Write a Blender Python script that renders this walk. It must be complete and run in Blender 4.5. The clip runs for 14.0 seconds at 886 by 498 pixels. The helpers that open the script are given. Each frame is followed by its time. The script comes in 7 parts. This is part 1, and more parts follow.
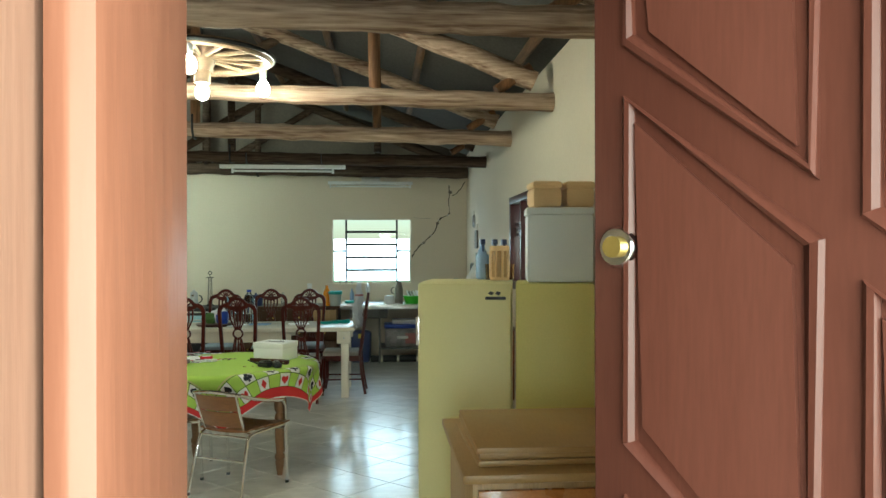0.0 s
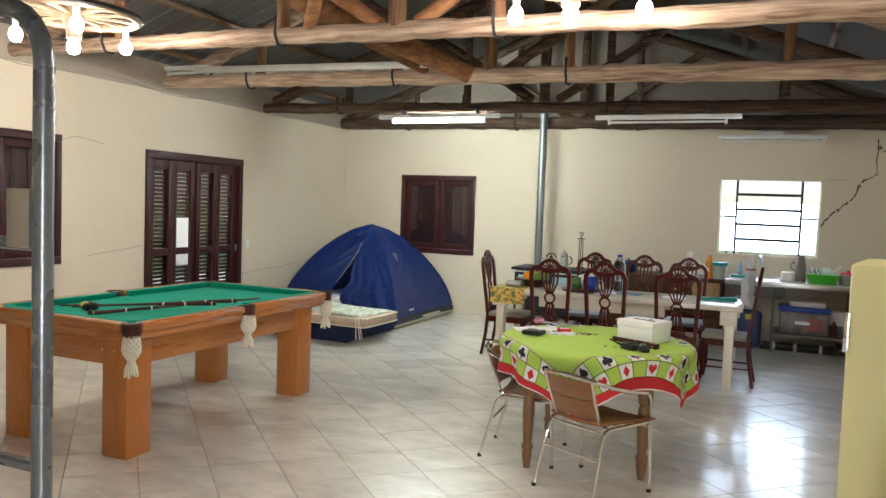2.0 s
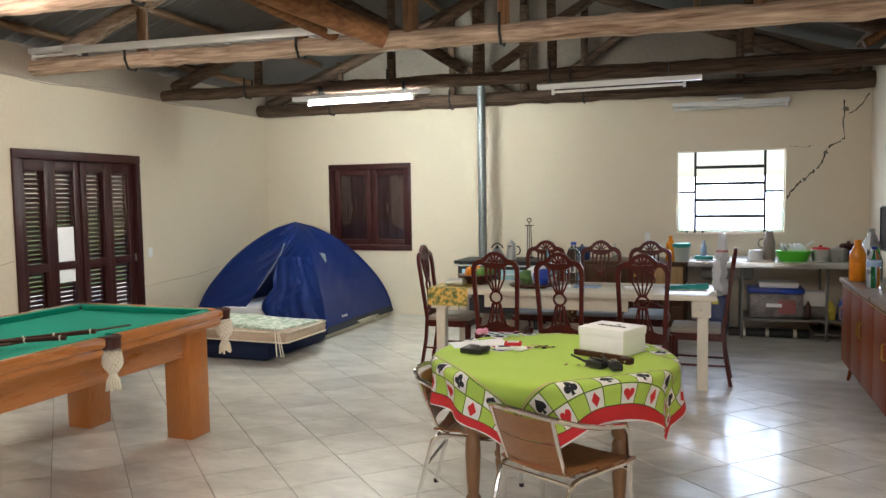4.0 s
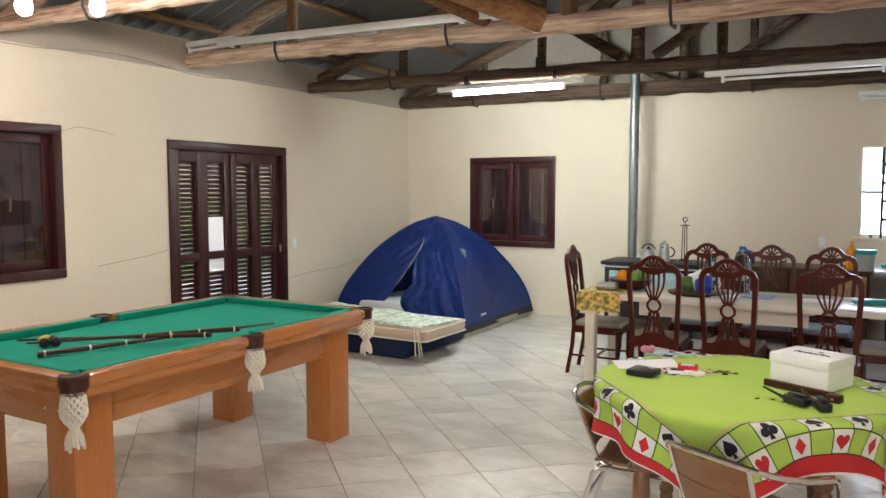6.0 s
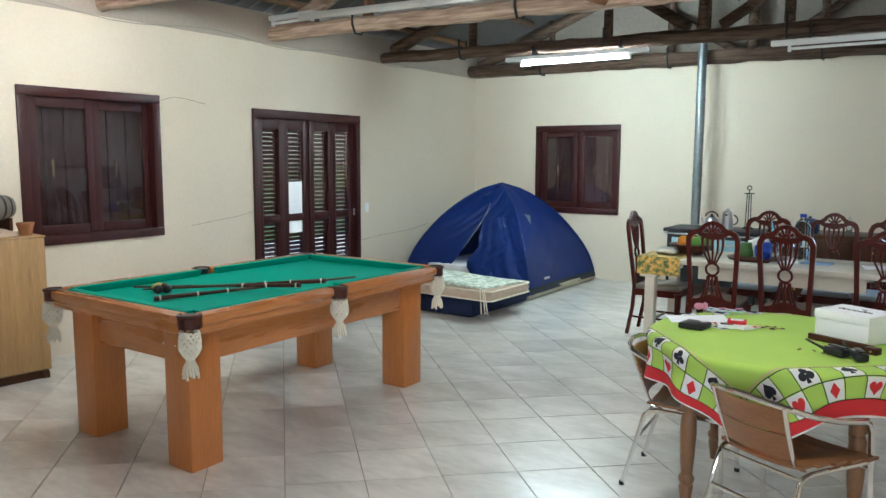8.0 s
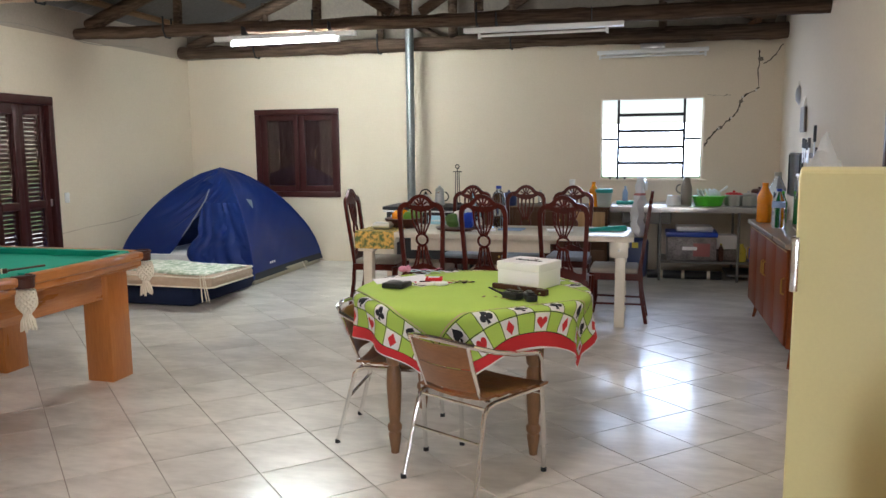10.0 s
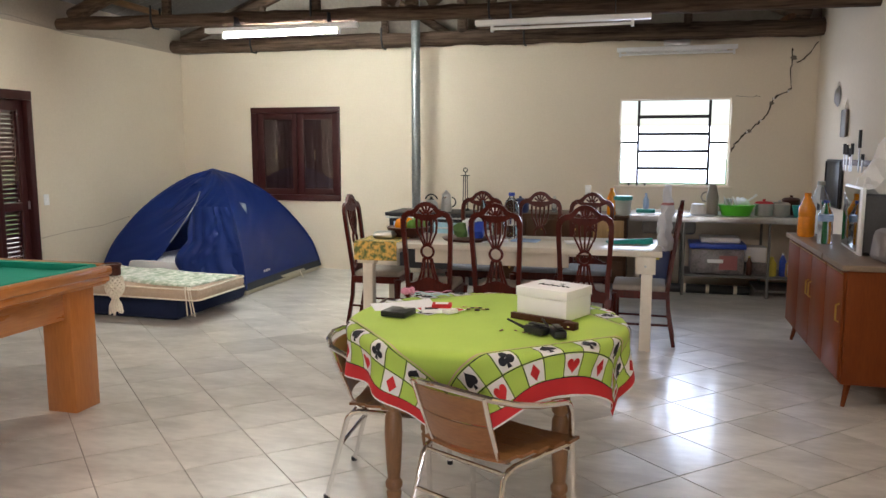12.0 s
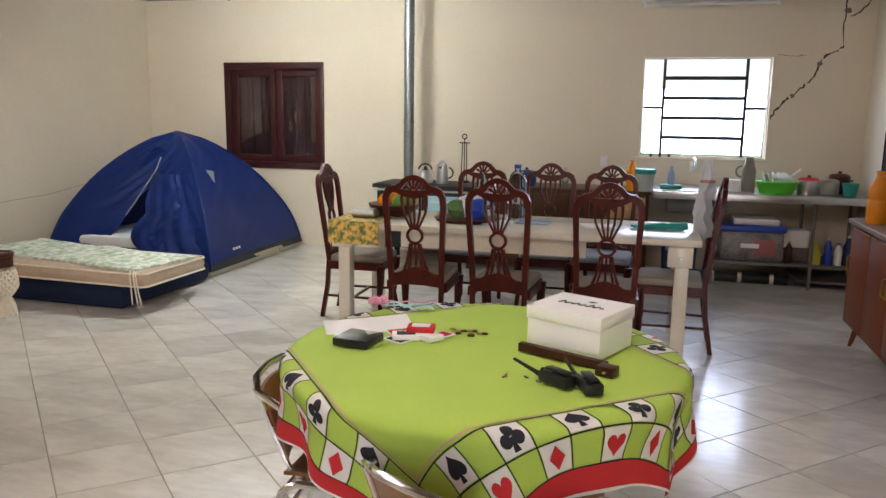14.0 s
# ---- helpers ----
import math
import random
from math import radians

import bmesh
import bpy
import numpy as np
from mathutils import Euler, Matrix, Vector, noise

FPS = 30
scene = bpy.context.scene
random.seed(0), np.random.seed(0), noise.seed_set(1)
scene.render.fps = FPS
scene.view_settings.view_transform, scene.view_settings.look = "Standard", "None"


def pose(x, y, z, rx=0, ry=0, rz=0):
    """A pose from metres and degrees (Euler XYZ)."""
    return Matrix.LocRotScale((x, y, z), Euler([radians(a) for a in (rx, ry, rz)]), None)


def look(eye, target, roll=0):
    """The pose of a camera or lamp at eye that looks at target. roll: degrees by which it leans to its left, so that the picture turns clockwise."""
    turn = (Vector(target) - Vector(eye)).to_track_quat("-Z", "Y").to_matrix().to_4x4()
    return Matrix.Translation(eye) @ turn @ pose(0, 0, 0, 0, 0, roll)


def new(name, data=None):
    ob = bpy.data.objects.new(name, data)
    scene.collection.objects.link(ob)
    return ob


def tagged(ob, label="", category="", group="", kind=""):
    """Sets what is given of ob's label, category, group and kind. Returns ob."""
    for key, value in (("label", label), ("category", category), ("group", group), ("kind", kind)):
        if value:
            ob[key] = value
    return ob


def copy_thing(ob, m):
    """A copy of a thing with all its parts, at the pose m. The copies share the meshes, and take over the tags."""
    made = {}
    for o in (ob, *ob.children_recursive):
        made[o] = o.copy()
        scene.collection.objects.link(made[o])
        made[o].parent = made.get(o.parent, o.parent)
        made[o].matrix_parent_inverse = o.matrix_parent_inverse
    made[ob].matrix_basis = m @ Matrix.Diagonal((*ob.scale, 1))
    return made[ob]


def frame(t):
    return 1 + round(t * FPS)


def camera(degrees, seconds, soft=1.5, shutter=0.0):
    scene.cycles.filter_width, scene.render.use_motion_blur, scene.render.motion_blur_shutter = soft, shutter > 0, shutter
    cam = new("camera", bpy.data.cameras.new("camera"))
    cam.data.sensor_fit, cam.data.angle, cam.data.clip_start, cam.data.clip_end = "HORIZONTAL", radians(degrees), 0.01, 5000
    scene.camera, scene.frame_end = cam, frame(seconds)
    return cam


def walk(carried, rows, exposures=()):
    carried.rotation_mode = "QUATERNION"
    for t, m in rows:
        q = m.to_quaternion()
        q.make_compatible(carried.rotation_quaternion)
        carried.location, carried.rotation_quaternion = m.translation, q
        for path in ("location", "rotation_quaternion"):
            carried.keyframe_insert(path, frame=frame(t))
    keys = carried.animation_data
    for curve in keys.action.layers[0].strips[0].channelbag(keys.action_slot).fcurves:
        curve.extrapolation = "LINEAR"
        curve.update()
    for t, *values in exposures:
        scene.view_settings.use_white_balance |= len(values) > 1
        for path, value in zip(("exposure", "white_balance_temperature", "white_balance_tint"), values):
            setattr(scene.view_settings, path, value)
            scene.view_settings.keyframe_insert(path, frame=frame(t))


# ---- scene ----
cam = camera(61.0, 14.0)
PATH = [
    (0, (3.403, 2.259, 1.634), (3.567, 4.253, 1.636), -0.1),
    (0.5, (3.463, 2.406, 1.604), (3.252, 4.395, 1.569), 1.0),
    (0.8, (3.455, 2.581, 1.59), (3.095, 4.547, 1.519), 0.2),
    (1, (3.461, 2.669, 1.591), (3.015, 4.616, 1.5), -0.6),
    (1.5, (3.415, 2.931, 1.608), (2.757, 4.816, 1.496), 0.1),
    (2, (3.309, 3.201, 1.614), (2.512, 5.032, 1.5), 2.1),
    (2.5, (3.185, 3.491, 1.587), (2.411, 5.332, 1.462), 0.9),
    (3, (3.141, 3.747, 1.601), (2.388, 5.594, 1.461), -0.3),
    (3.2, (3.117, 3.845, 1.594), (2.367, 5.693, 1.448), -0.7),
    (5.3, (2.902, 4.679, 1.606), (2.352, 6.599, 1.488), -0.2),
    (5.5, (2.819, 4.644, 1.579), (2.189, 6.539, 1.469), -0.0),
    (6, (2.794, 4.572, 1.634), (1.804, 6.303, 1.479), 0.0),
    (6.5, (2.743, 4.457, 1.61), (1.517, 6.025, 1.418), -0.2),
    (7, (2.772, 4.298, 1.587), (1.493, 5.82, 1.359), 0.4),
    (7.5, (2.814, 4.236, 1.609), (1.548, 5.767, 1.379), 0.9),
    (8, (2.96, 4.237, 1.622), (1.833, 5.871, 1.383), 0.3),
    (8.5, (3.137, 4.26, 1.587), (2.285, 6.051, 1.326), 0.2),
    (8.7, (3.13, 4.209, 1.545), (2.388, 6.048, 1.283), -0.0),
    (9, (3.197, 4.206, 1.539), (2.57, 6.088, 1.278), 0.0),
    (9.2, (3.202, 4.2, 1.519), (2.63, 6.099, 1.265), -0.3),
    (11.5, (3.008, 4.56, 1.516), (2.53, 6.481, 1.238), -0.7),
    (12, (2.972, 4.804, 1.534), (2.457, 6.719, 1.273), -0.0),
    (12.5, (2.842, 5.061, 1.556), (2.334, 6.977, 1.291), 0.7),
    (13, (2.806, 5.344, 1.517), (2.344, 7.262, 1.187), -0.2),
    (13.5, (2.808, 5.603, 1.5), (2.326, 7.515, 1.16), 0.1),
    (14, (2.766, 5.828, 1.509), (2.252, 7.729, 1.16), 0.8),
]
EXPOSURE = [
    (0.0, 0.25, 6050, -16), (0.5, 0.38, 5950, -16), (1.0, 0.62, 6000, -6), (1.5, 0.7, 6200, 4), (3.0, 0.62, 6250, 7),
    (5.5, 0.74, 6450, 12), (6.5, 0.76, 5800, 9), (7.5, 0.76, 5350, 3), (8.0, 0.73, 5350, 1), (8.5, 0.66, 5700, 3), (9.0, 0.62, 5900, 7),
    (11.5, 0.56, 6350, 14), (12.5, 0.60, 6500, 15), (14.0, 0.58, 6400, 15),
]
walk(cam, [(t, look(eye, aim, roll)) for t, eye, aim, roll in PATH], EXPOSURE)

# ---- world, sun, exposure ----
world = bpy.data.worlds.new("world")
scene.world = world
world.use_nodes = True
wn = world.node_tree
sky = wn.nodes.new("ShaderNodeTexSky")
sky.sky_type, sky.sun_disc = "NISHITA", False
sky.sun_elevation, sky.sun_rotation = radians(52), radians(215)
wn.nodes["Background"].inputs["Strength"].default_value = 0.15
wn.links.new(sky.outputs[0], wn.nodes["Background"].inputs["Color"])
sun = new("sun", bpy.data.lights.new("sun", "SUN"))
sun.data.energy, sun.data.angle, sun.data.color = 5.0, radians(0.5), (1.0, 0.95, 0.88)
sun.matrix_world = look((-5.0, -7.0, 11.0), (0, 0, 0))


def window_light(name, centre, aim, w, h, watts, color=(1.0, 1.0, 1.0)):
    """Skylight that comes in through an opening."""
    ob = new(name, bpy.data.lights.new(name, "AREA"))
    ob.data.shape, ob.data.size, ob.data.size_y = "RECTANGLE", w, h
    ob.data.energy, ob.data.color = watts, color
    ob.matrix_world = look(centre, aim)
    return ob


BULB_POWER = 200.0
TUBE_POWER = 270.0
window_light("skylight_back", (3.26, 13.9, 1.62), (3.26, 10.0, 1.1), 1.15, 0.93, 23, (0.68, 0.80, 1.0))
window_light("skylight_right", (4.84, 9.2, 1.7), (2.0, 9.2, 1.0), 1.0, 0.9, 2, (0.9, 1.0, 0.85))
window_light("skylight_door", (4.9, -0.4, 1.7), (3.9, 4.0, 0.6), 8.0, 2.6, 1280, (0.97, 0.98, 0.97))

# ---- materials ----


def principled(name):
    m = bpy.data.materials.new(name)
    m.use_nodes = True
    return m, m.node_tree, m.node_tree.nodes["Principled BSDF"]


def surf(name, a, b=None, rough=0.5, scale=6.0, fine=60.0, bump=0.1, metal=0.0, stretch=(1, 1, 1), spread=0.25, coat=0.0, piece=0.0, blotch=0.5, spec=0.5):
    """Two-scale noise between colours a and b, with fine relief."""
    m, t, p = principled(name)
    b = b or tuple(c * 0.8 for c in a)
    co = t.nodes.new("ShaderNodeTexCoord")
    mp = t.nodes.new("ShaderNodeMapping")
    mp.inputs["Scale"].default_value = stretch
    t.links.new(co.outputs["Object"], mp.inputs["Vector"])
    vec = mp.outputs["Vector"]
    if piece:
        info = t.nodes.new("ShaderNodeObjectInfo")
        add = t.nodes.new("ShaderNodeVectorMath")
        mul = t.nodes.new("ShaderNodeMath")
        mul.operation, mul.inputs[1].default_value = "MULTIPLY", 37.0
        t.links.new(info.outputs["Random"], mul.inputs[0])
        t.links.new(vec, add.inputs[0])
        t.links.new(mul.outputs[0], add.inputs[1])
        vec = add.outputs[0]
    n1 = t.nodes.new("ShaderNodeTexNoise")
    n1.inputs["Scale"].default_value, n1.inputs["Detail"].default_value = scale, 5
    n2 = t.nodes.new("ShaderNodeTexNoise")
    n2.inputs["Scale"].default_value, n2.inputs["Detail"].default_value = fine, 3
    for n in (n1, n2):
        t.links.new(vec, n.inputs["Vector"])
    mixf = t.nodes.new("ShaderNodeMath")
    mixf.operation = "MULTIPLY_ADD"
    mixf.inputs[1].default_value = 1.0 - blotch
    half = t.nodes.new("ShaderNodeMath")
    half.operation, half.inputs[1].default_value = "MULTIPLY", blotch
    t.links.new(n1.outputs["Fac"], half.inputs[0])
    t.links.new(n2.outputs["Fac"], mixf.inputs[0])
    t.links.new(half.outputs[0], mixf.inputs[2])
    ramp = t.nodes.new("ShaderNodeValToRGB")
    ramp.color_ramp.elements[0].position, ramp.color_ramp.elements[1].position = 0.5 - spread, 0.5 + spread
    ramp.color_ramp.elements[0].color, ramp.color_ramp.elements[1].color = (*b, 1), (*a, 1)
    t.links.new(mixf.outputs[0], ramp.inputs["Fac"])
    out = ramp.outputs["Color"]
    if piece:
        hsv = t.nodes.new("ShaderNodeHueSaturation")
        rng = t.nodes.new("ShaderNodeMapRange")
        rng.inputs["To Min"].default_value, rng.inputs["To Max"].default_value = 1.0 - piece, 1.0 + piece
        t.links.new(info.outputs["Random"], rng.inputs["Value"])
        t.links.new(rng.outputs[0], hsv.inputs["Value"])
        t.links.new(out, hsv.inputs["Color"])
        out = hsv.outputs["Color"]
    t.links.new(out, p.inputs["Base Color"])
    rr = t.nodes.new("ShaderNodeMapRange")
    rr.inputs["To Min"].default_value, rr.inputs["To Max"].default_value = max(0.02, rough - 0.07), min(1.0, rough + 0.07)
    t.links.new(n1.outputs["Fac"], rr.inputs["Value"])
    t.links.new(rr.outputs[0], p.inputs["Roughness"])
    p.inputs["Metallic"].default_value = metal
    p.inputs["Coat Weight"].default_value = coat
    p.inputs["Specular IOR Level"].default_value = spec
    if bump:
        bp = t.nodes.new("ShaderNodeBump")
        bp.inputs["Strength"].default_value, bp.inputs["Distance"].default_value = bump, 0.01
        t.links.new(n2.outputs["Fac"], bp.inputs["Height"])
        t.links.new(bp.outputs[0], p.inputs["Normal"])
    return m


def glow(name, color, strength):
    m, t, p = principled(name)
    p.inputs["Base Color"].default_value = (*color, 1)
    p.inputs["Emission Color"].default_value = (*color, 1)
    p.inputs["Emission Strength"].default_value = strength
    return m


def clear(name, color=(1, 1, 1), rough=0.02, ior=1.45):
    m, t, p = principled(name)
    p.inputs["Base Color"].default_value = (*color, 1)
    p.inputs["Roughness"].default_value = rough
    p.inputs["Transmission Weight"].default_value = 1.0
    p.inputs["IOR"].default_value = ior
    return m


PLASTER = surf("plaster", (0.77, 0.68, 0.55), (0.68, 0.59, 0.47), 0.85, 0.9, 45, 0.08, spread=0.3, spec=0.12)
# darker wall colours: the band above the left wall, then the gables
BANDCOAT = surf("dark_beige_band", (0.50, 0.42, 0.345), (0.40, 0.335, 0.275), 0.9, 1.2, 40, 0.15, spec=0.1)
GABLECOAT = surf("dark_grey_beige_gable", (0.30, 0.255, 0.215), (0.20, 0.17, 0.145), 0.9, 1.2, 40, 0.2, spec=0.1)
PLASTER_OUT = surf("plaster_outside", (0.7, 0.66, 0.58), (0.6, 0.56, 0.5), 0.8, 1.5, 40, 0.15)
TILE = surf("ceramic_tile", (0.83, 0.79, 0.735), (0.59, 0.55, 0.505), 0.33, 3.2, 16, 0.012, piece=0.07, blotch=0.72, spread=0.13, stretch=(0.7, 1.7, 1), coat=0.7)
TILE.node_tree.nodes["Principled BSDF"].inputs["Coat Roughness"].default_value = 0.14
GROUT = surf("grout", (0.43, 0.375, 0.33), None, 0.9, 8, 80, 0.2)
LOG = surf("debarked_log", (0.60, 0.45, 0.34), (0.17, 0.10, 0.065), 0.8, 2.6, 17, 1.0, stretch=(0.16, 2.6, 2.6), spread=0.13, piece=0.15, spec=0.15)
LOG_DARK = surf("dark_grey_brown_log", (0.155, 0.105, 0.075), (0.035, 0.022, 0.016), 0.85, 2.6, 17, 1.0, stretch=(0.16, 2.6, 2.6), spread=0.15, piece=0.15, spec=0.1)
LOG_RED = surf("orange_brown_log", (0.40, 0.195, 0.085), (0.15, 0.06, 0.028), 0.75, 2.6, 17, 0.9, stretch=(0.3, 1.6, 1.6), spread=0.16, piece=0.15, spec=0.2)
LOG_Y = surf("debarked_pole", (0.24, 0.125, 0.055), (0.08, 0.038, 0.018), 0.68, 3.0, 22, 0.5, stretch=(2.2, 0.25, 2.2), spread=0.2, piece=0.15)
LOG_Z = surf("debarked_post", (0.30, 0.14, 0.058), (0.10, 0.045, 0.02), 0.66, 3.0, 22, 0.5, stretch=(2.4, 2.4, 0.2), spread=0.15, piece=0.2)
ROOFING = surf("fibre_cement", (0.135, 0.12, 0.11), (0.075, 0.068, 0.063), 0.88, 1.4, 40, 0.2)
MAHOGANY = surf("mahogany_varnish", (0.105, 0.015, 0.009), (0.028, 0.004, 0.003), 0.3, 4, 40, 0.05, stretch=(3, 3, 0.4), piece=0.1, spec=0.2)
DARKWOOD = surf("dark_red_brown_wood", (0.058, 0.014, 0.014), (0.03, 0.008, 0.008), 0.38, 4, 50, 0.08, stretch=(3, 3, 0.4), spec=0.3)
DOORWOOD = surf("red_brown_door_wood", (0.084, 0.026, 0.017), (0.058, 0.017, 0.011), 0.42, 3, 50, 0.05, stretch=(4, 4, 0.4), spec=0.22)
# jamb and stop are paler than the door leaf
JAMBWOOD = surf("pink_brown_frame_wood", (0.235, 0.125, 0.088), (0.19, 0.092, 0.062), 0.6, 2, 40, 0.06, stretch=(4, 4, 0.5), spec=0.15)
STOPWOOD = surf("red_brown_stop_wood", (0.19, 0.075, 0.045), (0.15, 0.055, 0.032), 0.45, 2, 40, 0.06, stretch=(4, 4, 0.5), spec=0.25)
POOLWOOD = surf("orange_varnished_wood", (0.52, 0.205, 0.055), (0.33, 0.11, 0.025), 0.28, 4, 30, 0.04, stretch=(3, 0.35, 3), coat=0.25)
POOLLEG = surf("orange_varnished_leg", (0.54, 0.20, 0.05), (0.38, 0.125, 0.027), 0.3, 4, 30, 0.04, stretch=(3, 3, 0.35), coat=0.25)
POOLEND = surf("orange_varnished_end", (0.52, 0.205, 0.055), (0.33, 0.11, 0.025), 0.28, 4, 30, 0.04, stretch=(0.35, 3, 3), coat=0.25)
GREYCASE = surf("dull_grey_enamel", (0.10, 0.10, 0.105), (0.07, 0.07, 0.075), 0.5, 4, 80, 0.03, spec=0.2)
FELT = surf("green_felt", (0.0, 0.31, 0.215), (0.0, 0.25, 0.17), 0.95, 5, 300, 0.1)
CREAMYARN = surf("cream_cotton_yarn", (0.84, 0.78, 0.65), (0.7, 0.63, 0.5), 0.9, 20, 200, 0.4)
LEATHER = surf("brown_leather", (0.06, 0.018, 0.011), None, 0.4, 12, 90, 0.2, spec=0.25)
BLACK = surf("black_plastic", (0.015, 0.015, 0.016), (0.028, 0.028, 0.03), 0.35, 10, 120, 0.1, spec=0.25)
LADDERALU = surf("dull_aluminium", (0.72, 0.71, 0.68), (0.6, 0.59, 0.56), 0.45, 8, 120, 0.04, metal=0.3)
ALU = surf("polished_aluminium", (0.88, 0.88, 0.88), (0.78, 0.78, 0.78), 0.14, 12, 200, 0.02, metal=1.0)
STEEL = surf("stainless_steel", (0.62, 0.62, 0.62), (0.48, 0.48, 0.48), 0.3, 8, 150, 0.03, metal=1.0)
GALV = surf("galvanised_pipe", (0.34, 0.37, 0.38), (0.17, 0.19, 0.20), 0.42, 5, 40, 0.08, metal=0.8)
IRON = surf("dark_iron", (0.035, 0.035, 0.038), None, 0.5, 10, 80, 0.2, metal=0.4, spec=0.25)
SLATWOOD = surf("teak_slat", (0.30, 0.125, 0.04), (0.17, 0.065, 0.02), 0.32, 4, 40, 0.06, stretch=(0.5, 3, 3), coat=0.2)
TURNED = surf("turned_table_leg_wood", (0.27, 0.135, 0.06), (0.16, 0.075, 0.035), 0.4, 5, 40, 0.06, stretch=(3, 3, 0.5))
CREAMWOOD = surf("cream_painted_wood", (0.82, 0.76, 0.66), (0.72, 0.66, 0.55), 0.22, 4, 40, 0.04)
FRIDGE = surf("pale_yellow_enamel", (0.87, 0.79, 0.41), (0.82, 0.73, 0.37), 0.45, 2, 80, 0.015)
OLIVE = surf("olive_yellow_enamel", (0.68, 0.61, 0.21), (0.60, 0.53, 0.17), 0.45, 2, 80, 0.015)
CABWOOD = surf("reddish_cabinet_wood", (0.23, 0.058, 0.013), (0.14, 0.032, 0.008), 0.46, 4, 40, 0.05, stretch=(3, 3, 0.3), spec=0.18)
BROWNTOP = surf("brown_laminate", (0.42, 0.24, 0.085), (0.31, 0.165, 0.055), 0.38, 4, 50, 0.04, stretch=(3, 0.4, 3))
OAKVENEER = surf("oak_veneer", (0.50, 0.31, 0.13), (0.32, 0.185, 0.07), 0.45, 4, 34, 0.08, stretch=(5, 5, 0.25), spread=0.16)
DARKVENEER = surf("dark_veneer", (0.085, 0.038, 0.016), (0.05, 0.022, 0.009), 0.45, 3, 30, 0.06, stretch=(4, 4, 0.3), spec=0.25)
TENTBLUE = surf("blue_nylon", (0.008, 0.030, 0.185), (0.005, 0.019, 0.12), 0.42, 4, 120, 0.06, spec=0.35)
def let_through(m, color, share):
    """Thin cloth: part of the light passes to the other side."""
    t = m.node_tree
    tr, mix = t.nodes.new("ShaderNodeBsdfTranslucent"), t.nodes.new("ShaderNodeMixShader")
    tr.inputs["Color"].default_value, mix.inputs["Fac"].default_value = (*color, 1), share
    t.links.new(t.nodes["Principled BSDF"].outputs[0], mix.inputs[1])
    t.links.new(tr.outputs[0], mix.inputs[2])
    t.links.new(mix.outputs[0], t.nodes["Material Output"].inputs["Surface"])


let_through(TENTBLUE, (0.05, 0.10, 0.36), 0.22)
TENTDARK = surf("dark_tent_band", (0.04, 0.045, 0.055), None, 0.6, 8, 80, 0.1, spec=0.15)
TENTFLOOR = surf("beige_tent_floor", (0.48, 0.44, 0.32), (0.38, 0.35, 0.26), 0.6, 5, 60, 0.15)
AIRBED = surf("navy_flocked_vinyl", (0.018, 0.026, 0.06), (0.012, 0.017, 0.042), 0.75, 6, 150, 0.15, spec=0.1)
QUILT = surf("beige_mattress_cloth", (0.60, 0.48, 0.36), (0.44, 0.32, 0.23), 0.85, 22, 120, 0.3)
SHEET = surf("mint_print_sheet", (0.84, 0.85, 0.77), (0.36, 0.46, 0.33), 0.85, 20, 60, 0.2, spread=0.12, blotch=0.85)
WHITE = surf("white_plastic", (0.82, 0.82, 0.82), (0.76, 0.76, 0.76), 0.4, 4, 90, 0.02)
PAPER = surf("white_paper", (0.86, 0.85, 0.86), (0.82, 0.81, 0.82), 0.7, 4, 90, 0.02)
CARDBOARD = surf("tan_foam_box", (0.76, 0.54, 0.30), (0.68, 0.46, 0.24), 0.7, 6, 90, 0.05)
STYRO = surf("white_cool_box", (0.74, 0.77, 0.78), (0.68, 0.71, 0.72), 0.5, 3, 120, 0.05)
BRASS = surf("worn_brass", (0.62, 0.45, 0.14), (0.5, 0.34, 0.1), 0.35, 12, 90, 0.08, metal=0.9)
GREYTUBE = surf("grey_painted_tube", (0.20, 0.21, 0.22), (0.13, 0.14, 0.15), 0.28, 6, 60, 0.05, metal=0.5)
WHEELWOOD = surf("pale_wheel_wood", (0.27, 0.18, 0.11), (0.18, 0.115, 0.065), 0.55, 6, 50, 0.2)
GREYFABRIC = surf("grey_beige_upholstery", (0.40, 0.355, 0.30), (0.30, 0.265, 0.225), 0.9, 8, 140, 0.3)
BLUESTRIPE = surf("grey_blue_cushion_cloth", (0.42, 0.46, 0.52), (0.24, 0.28, 0.36), 0.9, 30, 140, 0.3, stretch=(3, 0.3, 1))
# shutter wood darkened: the shade behind the panes is in its colour
SHADED_SHUTTER = surf("shaded_shutter_wood", (0.022, 0.008, 0.009), (0.012, 0.005, 0.005), 0.6, 4, 50, 0.08, spec=0.12)
GLASS = clear("window_glass")
BULB = glow("lit_bulb", (1.0, 0.89, 0.77), BULB_POWER)
TUBE_ON = glow("lit_tube", (0.92, 1.0, 0.92), TUBE_POWER)
GRASS = surf("grass", (0.10, 0.16, 0.035), (0.05, 0.09, 0.02), 0.9, 0.6, 20, 0.5)
LEAF = surf("leaf", (0.12, 0.20, 0.035), (0.05, 0.10, 0.018), 0.5, 3, 40, 0.1)
BARK = surf("bark", (0.16, 0.11, 0.07), (0.08, 0.055, 0.035), 0.9, 8, 40, 0.5)

# ---- mesh helpers ----


